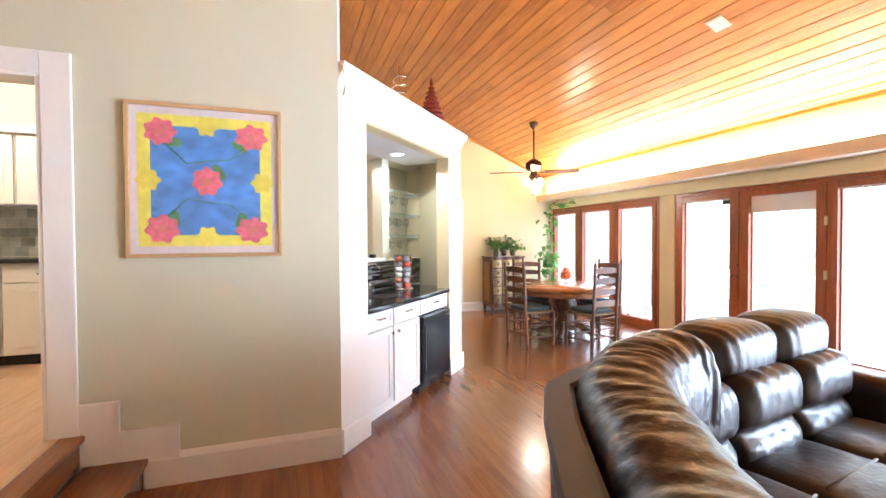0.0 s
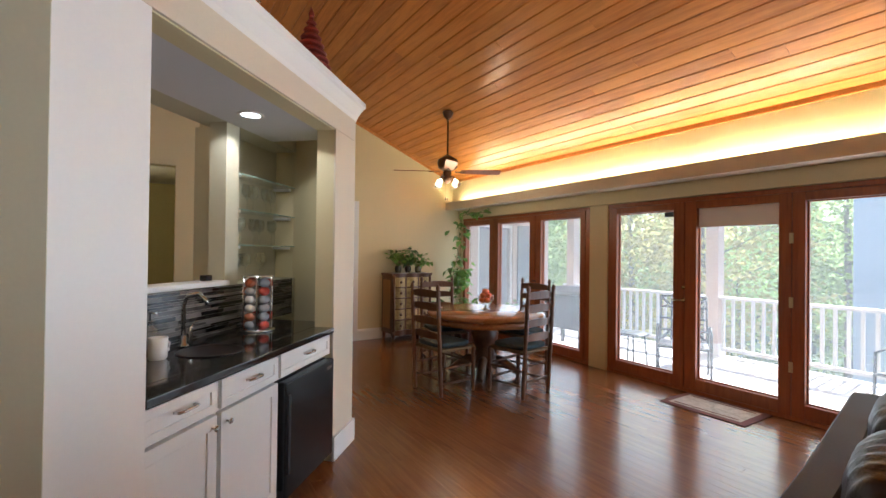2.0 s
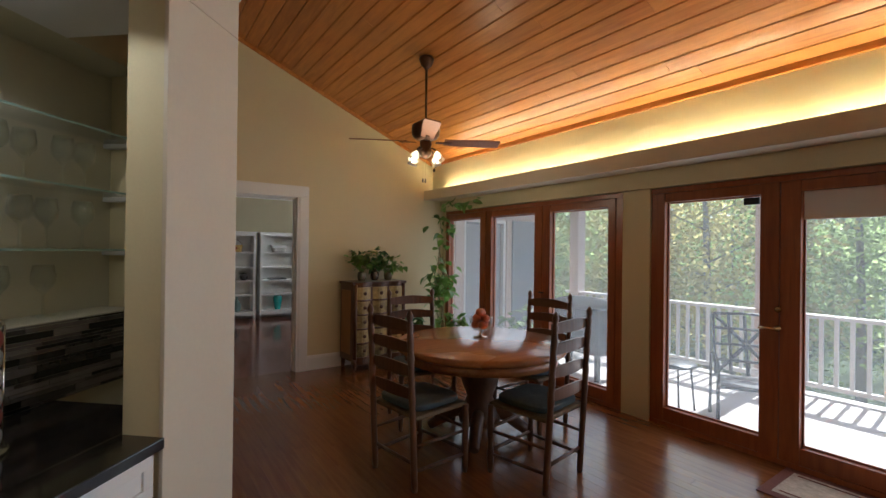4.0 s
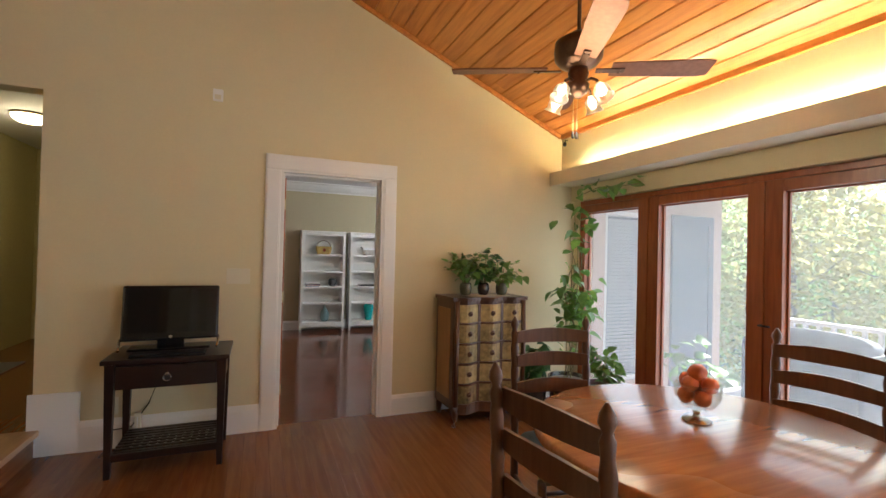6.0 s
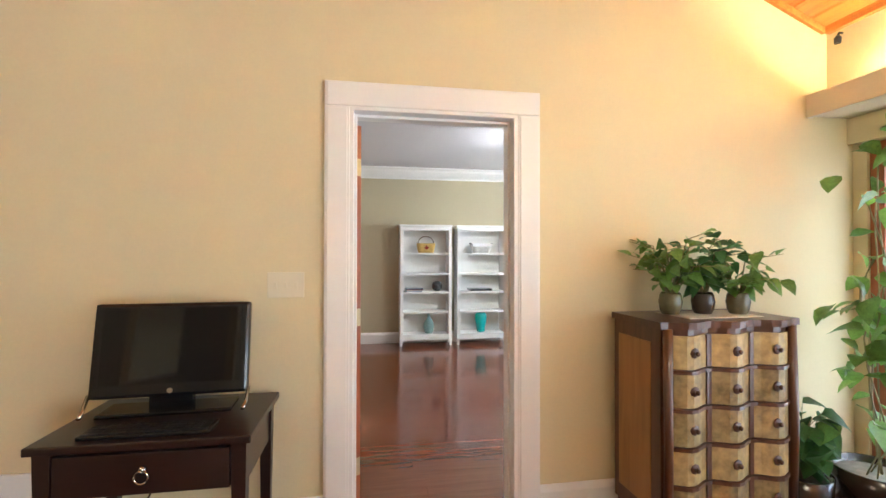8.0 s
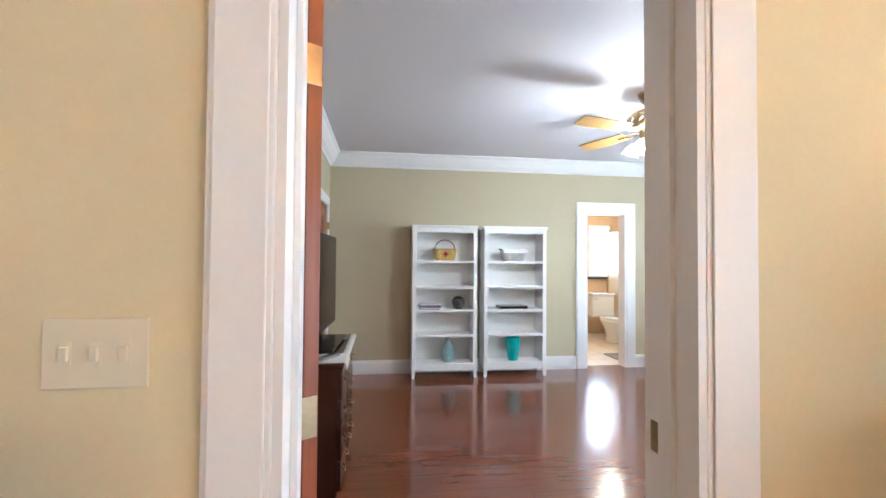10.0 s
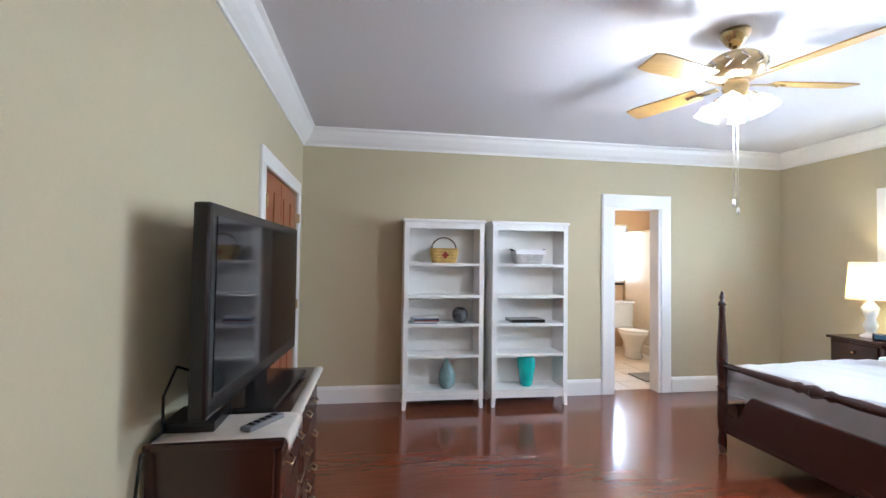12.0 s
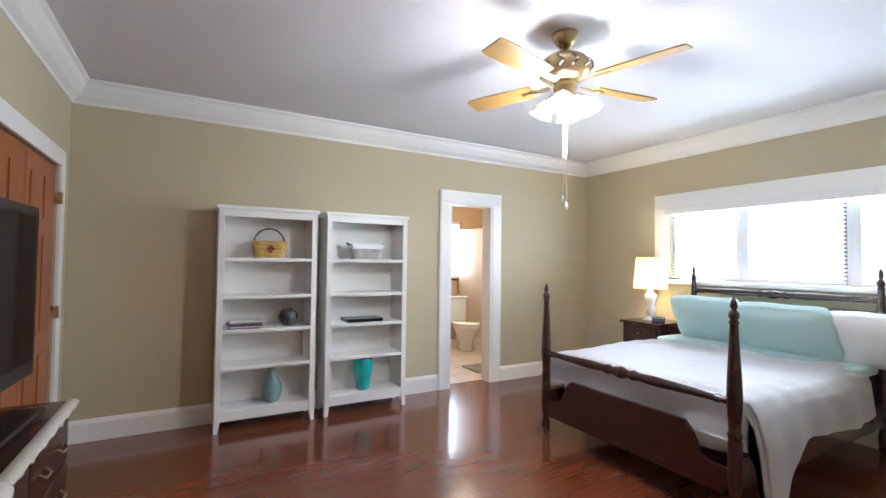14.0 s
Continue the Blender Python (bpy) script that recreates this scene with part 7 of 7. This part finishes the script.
        return (x * (1 + 0.012 * math.sin(8 * z)), y * (1 - 0.55 * e ** 4) + 0.03 * math.sin(7 * x + 3 * z), z * (1 + 0.010 * math.sin(5 * x) - 0.02 * (1 - x * x)))
    return solid("pillow", puff(0, 0, h / 2, w, t, h, 7.5, 20, pinch), material, label, "pillow", m, "pillows on the bed")


pillow(pose(HX - 0.26, 10.395, 0.672, 0, 0, 91) @ pose(0, 0, 0, -30), M_AQUA, "plump aqua pillow leaning on the headboard")
pillow(pose(HX - 0.30, 9.77, 0.672, 0, 0, 87) @ pose(0, 0, 0, -33), M_AQUA, "plump aqua pillow leaning on the headboard", 0.64)
pillow(pose(HX - 0.20, 9.30, 0.655, 0, 0, 96) @ pose(0, 0, 0, -34), M_LINEN, "white pillow at the bed edge", 0.5)

ns = thing("nightstand", "small dark mahogany nightstand with a drawer", "nightstand", pose(6.92, 10.88, 0))
part("top", B(-0.01, 0.46, -0.01, 0.44, 0.735, 0.76, 0.005), M_MAHOG, ns)
part("body", B(0.02, 0.44, 0.01, 0.42, 0.30, 0.734, 0.003), M_MAHOG, ns)
d = part("drawer", B(0.004, 0.019, 0.03, 0.40, 0.57, 0.71, 0.003), M_MAHOG, ns)
part("knob", L([(0.005, 0), (0.014, 0.015), (0.004, 0.022)], 12, pose(0.004, 0.215, 0.64, 0, -90)), M_BRASS, d)
for x in (0.04, 0.42):
    for y in (0.03, 0.40):
        part("leg", L([(0.014, 0), (0.02, 0.30)], 10, pose(x, y, 0)), M_MAHOG, ns)
tl = thing("table_lamp", "lit table lamp with ivory drum shade and glass column", "lamp", pose(7.14, 11.12, 0.76))
part("base", L([(0.075, 0), (0.075, 0.015), (0.05, 0.03), (0.03, 0.05), (0.045, 0.07), (0.055, 0.11), (0.035, 0.16), (0.05, 0.20), (0.065, 0.26), (0.03, 0.30), (0.012, 0.33)], 24), mat("cut_glass_column", (0.72, 0.70, 0.66), 0.12, vary=0.1, coat=0.5), tl)
part("stem", L([(0.006, 0.33), (0.006, 0.50)], 8), M_BRASS, tl)
sh = L([(0.165, 0.335), (0.14, 0.66), (0.138, 0.66), (0.163, 0.335)], 36, cap=False)
shade = part("shade", sh, M_SHADE, tl, "glowing ivory fabric shade")
nt = M_SHADE.node_tree
tr, mx = nt.nodes.new("ShaderNodeBsdfTranslucent"), nt.nodes.new("ShaderNodeMixShader")
tr.inputs[0].default_value = (0.95, 0.82, 0.60, 1)
mx.inputs[0].default_value = 0.6
nt.links.new(nt.nodes["Principled BSDF"].outputs[0], mx.inputs[1])
nt.links.new(tr.outputs[0], mx.inputs[2])
nt.links.new(mx.outputs[0], nt.nodes["Material Output"].inputs[0])
part("bulb", L([(0.012, 0.43), (0.03, 0.47), (0.03, 0.51), (0.01, 0.545)], 14), M_BULB, tl)
lamp("table_lamp_light", "POINT", pose(7.14, 11.12, 1.25), 6, (1.0, 0.76, 0.42), radius=0.05)
ck = thing("alarm_clock", "small black alarm clock on the nightstand", "clock", pose(7.06, 10.97, 0.76, 0, 0, -60))
part("case", B(-0.06, 0.06, -0.03, 0.03, 0, 0.055, 0.008), M_BLACK, ck)
part("display", B(-0.045, 0.045, -0.0325, -0.0305, 0.012, 0.044), mat("clock_face", (0.04, 0.10, 0.16), 0.2), ck)

# bedroom window
bw = holder("window_3", "white framed three-pane bedroom window with raised blinds", "window")
x0 = BE
for ya, yb, za, zb in ((WI_Y1, WI_Y1 + 0.14, WI_Z0 - 0.02, WI_Z1), (WI_Y0 - 0.14, WI_Y0, WI_Z0 - 0.02, WI_Z1), (WI_Y0 - 0.14, WI_Y1 + 0.14, WI_Z1, WI_Z1 + 0.14)):
    part("casing", B(x0 - 0.02, x0 - 0.001, ya, yb, za, zb, 0.004), M_WHITE, bw)
part("sill", B(x0 - 0.06, x0 + 0.10, WI_Y0 - 0.16, WI_Y1 + 0.16, WI_Z0 - 0.045, WI_Z0 - 0.002, 0.006), M_WHITE, bw)
edges = [WI_Y0, 9.57, 10.38, WI_Y1]
for a, b in zip(edges, edges[1:]):
    for ya, yb, za, zb in ((a, a + 0.055, WI_Z0, WI_Z1), (b - 0.055, b, WI_Z0, WI_Z1), (a + 0.055, b - 0.055, WI_Z0, WI_Z0 + 0.045), (a + 0.055, b - 0.055, WI_Z1 - 0.045, WI_Z1)):
        # white sash in the greyer ceiling paint, so its shade is in the colour
        part("sash", B(x0 + 0.06, x0 + 0.10, ya, yb, za, zb, 0.003), M_CEIL, bw)
    g = part("pane", B(x0 + 0.078, x0 + 0.082, a + 0.03, b - 0.03, WI_Z0 + 0.03, WI_Z1 - 0.03), M_PANE, bw)
    g.visible_shadow = False
bl = thing("roller_blind", "white blind rolled up under the window head with dark ladder tapes", "blind", pose(BE - 0.04, 0, 0))
part("headrail", B(-0.03, 0.035, WI_Y0 + 0.01, WI_Y1 - 0.01, WI_Z1 - 0.085, WI_Z1 - 0.004, 0.004), M_BLIND, bl)
for y in (WI_Y1 - 0.06, 9.60):
    for k in range(20):
        part("ladder_rung", B(0.046, 0.054, y - 0.012, y + 0.012, WI_Z0 + 0.04 + k * 0.032, WI_Z0 + 0.052 + k * 0.032), M_BLIND_DARK, bl)
    part("tape", B(0.0445, 0.0455, y - 0.014, y - 0.011, WI_Z0 + 0.01, WI_Z1 - 0.086), M_BLIND_DARK, bl)
part("bottom_bar", B(-0.01, 0.015, 10.94, 11.05, WI_Z0 + 0.003, WI_Z0 + 0.02, 0.003), M_BLIND_DARK, bl)

# overhang out of view, added to keep most of the sun off the bed
setting("eave_bedroom", B(7.56, 8.7, 7.62, 12.6, 2.62, 2.74), M_RAIL, "unseen white overhang added to block sun from the bedroom window", "roof")

# ---- bathroom ----
M_PEACH = mat("peach_wall_paint", (0.62, 0.42, 0.24), 0.6, vary=0.04, grain=60)
setting("wall_bath_west", B(4.9, 5.02, 12.37, 14.9, 0, 2.5), M_PEACH, "peach painted bathroom wall", "wall")
setting("wall_bath_east", B(8.2, 8.32, 12.37, 14.9, 0, 2.5), M_PEACH, "peach painted bathroom wall", "wall")
setting("wall_bath_south", B(7.56, 8.32, 12.24, 12.37, 0, 2.5), M_PEACH, "peach painted bathroom wall", "wall")
bm = bmesh.new()
box(bm, 5.02, 6.62, 14.8, 14.92, 0, 2.5)
box(bm, 7.08, 8.2, 14.8, 14.92, 0, 2.5)
box(bm, 6.62, 7.08, 14.8, 14.92, 0, 1.07)
box(bm, 6.62, 7.08, 14.8, 14.92, 2.05, 2.5)
setting("wall_bath_north", bm, M_PEACH, "peach painted bathroom wall with a small window", "wall")
setting("ceiling_bath", B(4.9, 8.32, 12.3, 14.92, 2.5, 2.6), M_CEIL, "white bathroom ceiling", "ceiling")
bt = holder("floor_bath", "cream ceramic tile floor", "floor")
for i in range(10):
    for j in range(8):
        part("tile", B(5.03 + i * 0.31, 5.335 + i * 0.31, 12.37 + j * 0.31, 12.675 + j * 0.31, -0.018, 0.004, 0.002), M_CREAM_TILE, bt)
bb = holder("window_4", "small bathroom window with slatted blind", "window")
for xa, xb, za, zb in ((6.62, 6.66, 1.07, 2.05), (7.04, 7.08, 1.07, 2.05), (6.66, 7.04, 1.07, 1.11), (6.66, 7.04, 2.01, 2.05)):
    part("sash", B(xa, xb, 14.83, 14.87, za, zb, 0.003), M_WHITE, bb)
g = part("pane", B(6.65, 7.05, 14.848, 14.852, 1.10, 2.02), M_PANE, bb)
g.visible_shadow = False
part("sill", B(6.58, 7.12, 14.76, 14.80, 1.03, 1.068, 0.004), M_BLACK, bb)
for k in range(22):
    part("blind_slat", B(7.0, 7.06, 14.79, 14.81, 1.12 + k * 0.04, 1.13 + k * 0.04), M_BLIND_DARK, bb)
wc = thing("toilet", "white porcelain toilet with closed lid", "toilet", pose(6.62, 13.72, 0.004, 0, 0, 0))
part("tank", B(-0.21, 0.21, 0.52, 0.72, 0.38, 0.76, 0.025), M_PORCELAIN, wc)
part("tank_lid", B(-0.225, 0.225, 0.505, 0.735, 0.761, 0.795, 0.01), M_PORCELAIN, wc)
part("bowl", L([(0.10, 0), (0.12, 0.02), (0.10, 0.12), (0.13, 0.24), (0.18, 0.34), (0.19, 0.39)], 28, Matrix.Translation((0, 0.2, 0)) @ Matrix.Diagonal((1, 1.35, 1, 1))), M_PORCELAIN, wc)
part("seat", L([(0.19, 0.391), (0.195, 0.405), (0.19, 0.42), (0.0, 0.425)], 28, Matrix.Translation((0, 0.2, 0)) @ Matrix.Diagonal((1, 1.32, 1, 1)), cap=False), M_PORCELAIN, wc)
part("flush_lever", T([(-0.17, 0.515, 0.70), (-0.17, 0.50, 0.70), (-0.11, 0.498, 0.695)], 0.006), M_SILVER, wc)
shw = thing("shower_screen", "brass framed shower door with a hanging towel", "shower", pose(6.98, 13.2, 0.004))
for y in (0.0, 1.55):
    part("post", B(0, 0.03, y, y + 0.03, 0, 1.9, 0.003), M_BRASS, shw)
part("head_rail", B(0, 0.03, 0.031, 1.549, 1.87, 1.9, 0.003), M_BRASS, shw)
part("curb", B(-0.03, 0.06, 0.031, 1.549, 0, 0.12, 0.004), M_CREAM_TILE, shw)
part("pane", B(0.012, 0.018, 0.03, 1.55, 0.12, 1.87), mat("obscure_glass", (0.62, 0.52, 0.36), 0.3, vary=0.1), shw, "obscured golden glass")
part("towel_bar", T([(-0.05, 0.2, 1.05), (-0.05, 0.75, 1.05)], 0.008), M_BRASS, shw)
solid("towel", B(6.905, 6.955, 13.42, 13.92, 0.55, 1.075, 0.02), M_LINEN, "white towel over the shower bar", "towel")
solid("bath_mat", B(5.98, 6.55, 12.62, 13.0, 0.004, 0.022, 0.006), M_BARK, "small dark brown bath mat", "mat")
lamp("bath_lamp", "POINT", pose(6.4, 13.5, 2.3), 7, (1.0, 0.80, 0.52), radius=0.12)
solid("bath_ceiling_light", L([(0.13, -0.05), (0.15, 0)], 24), glow("bath_globe", (1.0, 0.84, 0.58), 4), "glowing flush bathroom light", "light", pose(6.2, 13.4, 2.5))

# ---- outside: deck, railing, garden ----
DZ, RX = -0.10, 8.0
setting("ground", B(-400, 600, -400, 500, -3.4, -3.0), M_GROUND, "lawn and leaf litter below the deck", "ground")
planks("deck", 5.58, 8.1, -4.0, 7.5, DZ, "y", 0.14, M_DECK, "weathered pale deck boards", (5.6, 8.1, 2.0, 6.0), 41)
setting("deck_frame", B(5.62, 8.1, -4.0, 7.5, DZ - 0.3, DZ - 0.022), M_DECK, "joists under the deck", "deck")
rail = thing("deck_railing", "white painted wooden deck railing with square balusters", "railing")
part("top_rail", B(RX - 0.07, RX + 0.07, -4.0, 7.5, 0.745, 0.785, 0.008), M_RAIL, rail)
part("bottom_rail", B(RX - 0.03, RX + 0.03, -4.0, 7.5, DZ + 0.08, DZ + 0.13, 0.005), M_RAIL, rail)
shared = mesh_of("baluster", B(-0.018, 0.018, -0.018, 0.018, DZ + 0.131, 0.744), M_RAIL)
for k in range(88):
    ob = new("baluster", shared)
    ob.parent = rail
    ob.location = (RX, -3.9 + k * 0.13, 0)
for y in (-4.0, -1.2, 1.55, 4.55, 7.3):
    p = thing("porch_post", "square pink-beige porch post", "post", pose(RX - 0.0, y, 0), "posts of the porch")
    part("shaft", B(-0.09, 0.09, -0.09, 0.09, DZ, 2.48, 0.008), M_STUCCO, p)
    part("base_trim", B(-0.11, 0.11, -0.11, 0.11, DZ, DZ + 0.18, 0.006), M_RAIL, p)
setting("porch_roof", B(5.62, 8.2, -4.2, 7.6, 2.48, 2.62), M_RAIL, "white boarded porch ceiling", "roof")

# the end wall of the deck with its blind-covered window and screen door
bm = bmesh.new()
box(bm, 5.62, 5.78, 7.56, 7.726, DZ, 2.6)
box(bm, 5.78, 6.62, 7.56, 7.726, DZ, 0.1)
box(bm, 5.78, 6.62, 7.56, 7.726, 1.92, 2.6)
box(bm, 6.62, 7.56, 7.56, 7.726, DZ, 2.6)
setting("wall_deck_end", bm, M_STUCCO, "pink-beige stucco end wall of the deck", "wall")
ew = holder("window_5", "window with lowered white slatted blind at the deck end", "window")
for xa, xb, za, zb in ((5.78, 5.83, 0.1, 1.92), (6.57, 6.62, 0.1, 1.92), (5.83, 6.57, 0.1, 0.15), (5.83, 6.57, 1.87, 1.92)):
    part("window_frame", B(xa, xb, 7.58, 7.64, za, zb, 0.003), M_RAIL, ew)
for k in range(44):
    s = B(5.835, 6.565, -0.018, 0.018, -0.001, 0.001)
    s.transform(pose(0, 7.66, 0.17 + k * 0.0385, -68))
    part("blind_slat", s, M_BLIND_SHADED, ew)
setting("window_back", B(5.79, 6.61, 7.70, 7.722, 0.11, 1.91), M_SCREEN_DOOR, "grey lining behind the blind", "wall")
sd = tagged(thing("door_4", "grey screen door at the deck end", "door", pose(6.72, 7.535, DZ)), kind="structure")
part("leaf", B(0, 0.66, 0, 0.02, 0.01, 2.02, 0.003), M_SCREEN_DOOR, sd)
part("frame_rail", B(0, 0.66, -0.012, -0.001, 1.92, 2.02, 0.002), M_SCREEN_DOOR, sd)
part("frame_rail", B(0, 0.66, -0.012, -0.001, 0.01, 0.16, 0.002), M_SCREEN_DOOR, sd)
for xa in (0, 0.58):
    part("frame_stile", B(xa, xa + 0.08, -0.012, -0.001, 0.16, 1.92, 0.002), M_SCREEN_DOOR, sd)

# deck furniture
dc = thing("deck_chair", "black metal patio chair with grey sling seat and crossed back straps", "chair", pose(6.32, 4.08, DZ, 0, 0, 120), "patio chairs")
for x in (-0.28, 0.28):
    part("arm_frame", T([(x, 0.30, 0), (x, 0.28, 0.60), (x, 0.10, 0.64), (x, -0.22, 0.60), (x, -0.30, 0.0)], 0.014), M_IRON, dc)
    part("back_frame", T([(x * 0.92, -0.10, 0.42), (x * 0.92, -0.24, 0.70), (x * 0.92, -0.32, 0.96)], 0.013), M_IRON, dc)
part("back_rail", T([(-0.258, -0.32, 0.96), (0, -0.33, 0.97), (0.258, -0.32, 0.96)], 0.013), M_IRON, dc)
for a, b in ((-1, 1), (1, -1)):
    part("strap", T([(a * 0.24, -0.125, 0.44), (b * 0.24, -0.325, 0.94)], 0.017, 6), M_IRON, dc)
for x in (-0.13, 0.0, 0.13):
    part("strap", T([(x, -0.12, 0.43), (x, -0.325, 0.95)], 0.015, 6), M_IRON, dc)
for z in (0.55, 0.69, 0.83):
    part("strap", T([(-0.25, -0.10 - (z - 0.42) * 0.4, z), (0.25, -0.10 - (z - 0.42) * 0.4, z)], 0.014, 6), M_IRON, dc)
part("seat_sling", B(-0.26, 0.26, -0.12, 0.30, 0.41, 0.425, 0.004), M_MESH_GREY, dc)
for y in (-0.12, 0.30):
    part("cross_bar", T([(-0.28, y, 0.405), (0.28, y, 0.405)], 0.012), M_IRON, dc)
copy_thing(dc, pose(6.75, 2.05, DZ, 0, 0, 70))
st = thing("side_table", "small black metal side table on the deck", "table", pose(6.2, 4.72, DZ))
part("top", L([(0.22, 0.44), (0.23, 0.45), (0.22, 0.462), (0, 0.462)], 28, cap=False), M_IRON, st)
for k in range(4):
    a = math.pi / 4 + k * math.pi / 2
    part("leg", T([(0.17 * math.cos(a), 0.17 * math.sin(a), 0.44), (0.21 * math.cos(a), 0.21 * math.sin(a), 0)], 0.010), M_IRON, st)
gr = thing("patio_grill", "covered dark grill with a folded cover on top", "grill", pose(6.55, 6.05, DZ, 0, 0, 90))
part("body", B(-0.42, 0.42, -0.26, 0.26, 0.30, 0.86, 0.05), M_IRON, gr)
part("hood", puff(0, 0, 0.86, 0.80, 0.50, 0.22, 3, 12), M_MESH_GREY, gr)
for x in (-0.36, 0.36):
    for y in (-0.2, 0.2):
        part("leg", B(x - 0.025, x + 0.025, y - 0.025, y + 0.025, 0, 0.31), M_IRON, gr)
dp = thing("deck_plant", "green potted plant on the deck", "plant", pose(6.35, 6.95, DZ))
part("pot", L([(0.11, 0), (0.15, 0.24), (0.135, 0.24), (0.1, 0.03), (0, 0.03)], 20, cap=False), M_MAROON, dp)
part("soil", L([(0.1, 0.03), (0.13, 0.21)], 16), M_BARK, dp)
bushy(dp, LEAF_A, 12, 0.3, 0.55, 0.15, 51, 0.22)

# neighbouring house
nh = thing("neighbour_house", "slate-blue sided neighbouring house with white trim", "house", pose(14.5, -3.3, -3.0))
part("wall", B(0, 9, -7, 8, 0, 6.4), M_NEIGHBOUR, nh)
for k in range(30):
    part("siding_board", B(-0.03, -0.005, -7, 8, 0.1 + k * 0.21, 0.285 + k * 0.21), M_NEIGHBOUR, nh)
bm = bmesh.new()
q = [bm.verts.new(p) for p in ((-0.6, -7.5, 6.3), (9.6, -7.5, 6.3), (9.6, 8.5, 6.3), (-0.6, 8.5, 6.3), (4.5, -7.5, 9.0), (4.5, 8.5, 9.0))]
for f in ((0, 1, 4), (1, 2, 5, 4), (2, 3, 5), (3, 0, 4, 5), (0, 3, 2, 1)):
    bm.faces.new([q[i] for i in f])
part("roof", bm, M_ROOF, nh)
for y in (-4.5, -0.5, 3.6, 6.2):
    for z in (1.0, 3.9):
        w = part("window", B(-0.06, -0.031, y, y + 1.1, z, z + 1.5, 0.005), M_RAIL, nh)
        part("pane", B(-0.068, -0.0605, y + 0.1, y + 1.0, z + 0.1, z + 1.4), M_SCREEN, w)


# trees
def leaf_cloud(places, size, rnd, material, name="crown"):
    """Many small pointed leaves, one at each place."""
    vs, fs = [], []
    for p in places:
        t = Vector((rnd.gauss(0, 1), rnd.gauss(0, 1), rnd.gauss(0, 0.6))).normalized() * size * rnd.uniform(0.6, 1.3)
        w = t.cross(Vector((rnd.gauss(0, 1), rnd.gauss(0, 1), rnd.gauss(0, 1)))).normalized() * size * 0.36
        b = len(vs)
        vs += [tuple(p), tuple(p + t * 0.45 + w), tuple(p + t), tuple(p + t * 0.45 - w)]
        fs.append((b, b + 1, b + 2, b + 3))
    me = bpy.data.meshes.new(name)
    me.from_pydata(vs, [], fs)
    me.materials.append(material)
    return me


def tree(name, label, x, y, height, spread, leafmat, seed, n_leaf=1900, size=0.22):
    rnd = random.Random(seed)
    root = thing(name, label, "tree", pose(x, y, -3.0))
    part("trunk", T([(0, 0, 0), (0.1, 0.05, height * 0.3), (-0.05, 0.1, height * 0.6), (0.05, 0, height * 0.9)], [0.14, 0.10, 0.06, 0.02], 10), M_BARK, root)
    clumps = []
    for k in range(20):
        a, h = k * 2.4 + rnd.uniform(-0.4, 0.4), height * (0.12 + 0.78 * k / 19)
        r = spread * (1.0 - 0.55 * abs(k / 19 - 0.35)) * rnd.uniform(0.5, 1.0)
        e = Vector((r * math.cos(a), r * math.sin(a), h + r * 0.35))
        part("limb", T([(0, 0, h - 0.3), (e.x * 0.5, e.y * 0.5, h + r * 0.1), e], [0.03, 0.016, 0.005], 6), M_BARK, root)
        clumps += [e, Vector((e.x * 0.5, e.y * 0.5, h + r * 0.1))]
    places = []
    for i in range(n_leaf):
        d = Vector((rnd.gauss(0, 1), rnd.gauss(0, 1), rnd.gauss(0, 0.75))).normalized() * spread * 0.42 * rnd.random() ** 0.6
        places.append(rnd.choice(clumps) + d)
    ob = new("crown", leaf_cloud(places, size, rnd, leafmat))
    ob.parent = root
    return root


SPOTS = [(16, 11.5, 9.5, 3.0, 1), (19, 6.0, 11, 3.2, 0), (11.3, 2.2, 5.6, 1.2, 1), (23, 14, 12, 3.6, 0), (26, 9.2, 13, 3.8, 1), (20, 20, 12, 3.6, 0), (31, 19, 15, 4.5, 1), (17, 16.5, 9, 2.8, 0), (34, 12, 15, 4.5, 0), (15.5, 8.6, 11.0, 2.8, 1), (28, 4.0, 14, 4.0, 0), (22, 10.5, 9, 3.0, 1), (14.5, 14.5, 8.5, 2.6, 0)]
for i, (x, y, h, spread, gold) in enumerate(SPOTS):
    tree("garden_tree", "leafy garden tree with yellowing foliage" if gold else "leafy green garden tree", x, y, h, spread, M_TREE_GOLD if gold and i % 3 == 0 else M_TREE, 100 + i, 1500 if spread < 1.5 else 9000, 0.10 if spread < 1.5 else 0.17)
rnd = random.Random(77)
places = []
for i in range(46000):
    y = rnd.uniform(2, 44)
    swell = math.sin(y * 0.9) + math.sin(y * 0.37 + 2) + 0.6 * math.sin(y * 2.3)
    places.append(Vector((36 + 2.5 * swell + rnd.gauss(0, 1.6), y, -3.0 + (7.0 + 2.2 * swell) * rnd.random() ** 0.8)))
tagged(solid("far_woods", bmesh.new(), M_TREE, "dense green woods behind the garden", "trees"), kind="stuff").data = leaf_cloud(places, 0.5, rnd, M_TREE, "far_woods")

# ---- floors ----
planks("floor", -0.72, 5.46, SOUTH, 7.72, 0.0, "y", 0.083, M_FLOOR, "glossy red-brown oak strip floor", (1.9, 4.0, 2.2, 7.0), 5)
planks("floor_bedroom", BW, BE, 7.72, BN + 0.13, 0.0, "x", 0.083, M_FLOOR_BED, "glossy cherry-red hardwood floor", (2.4, 5.6, 9.3, 11.9), 9)
planks("floor_raised", WEST, -0.74, SOUTH, 7.65, UP2, "y", 0.12, M_FLOOR_UP, "pale oak floor of the raised level", (-1.6, -0.7, 0.5, 3.2), 11)
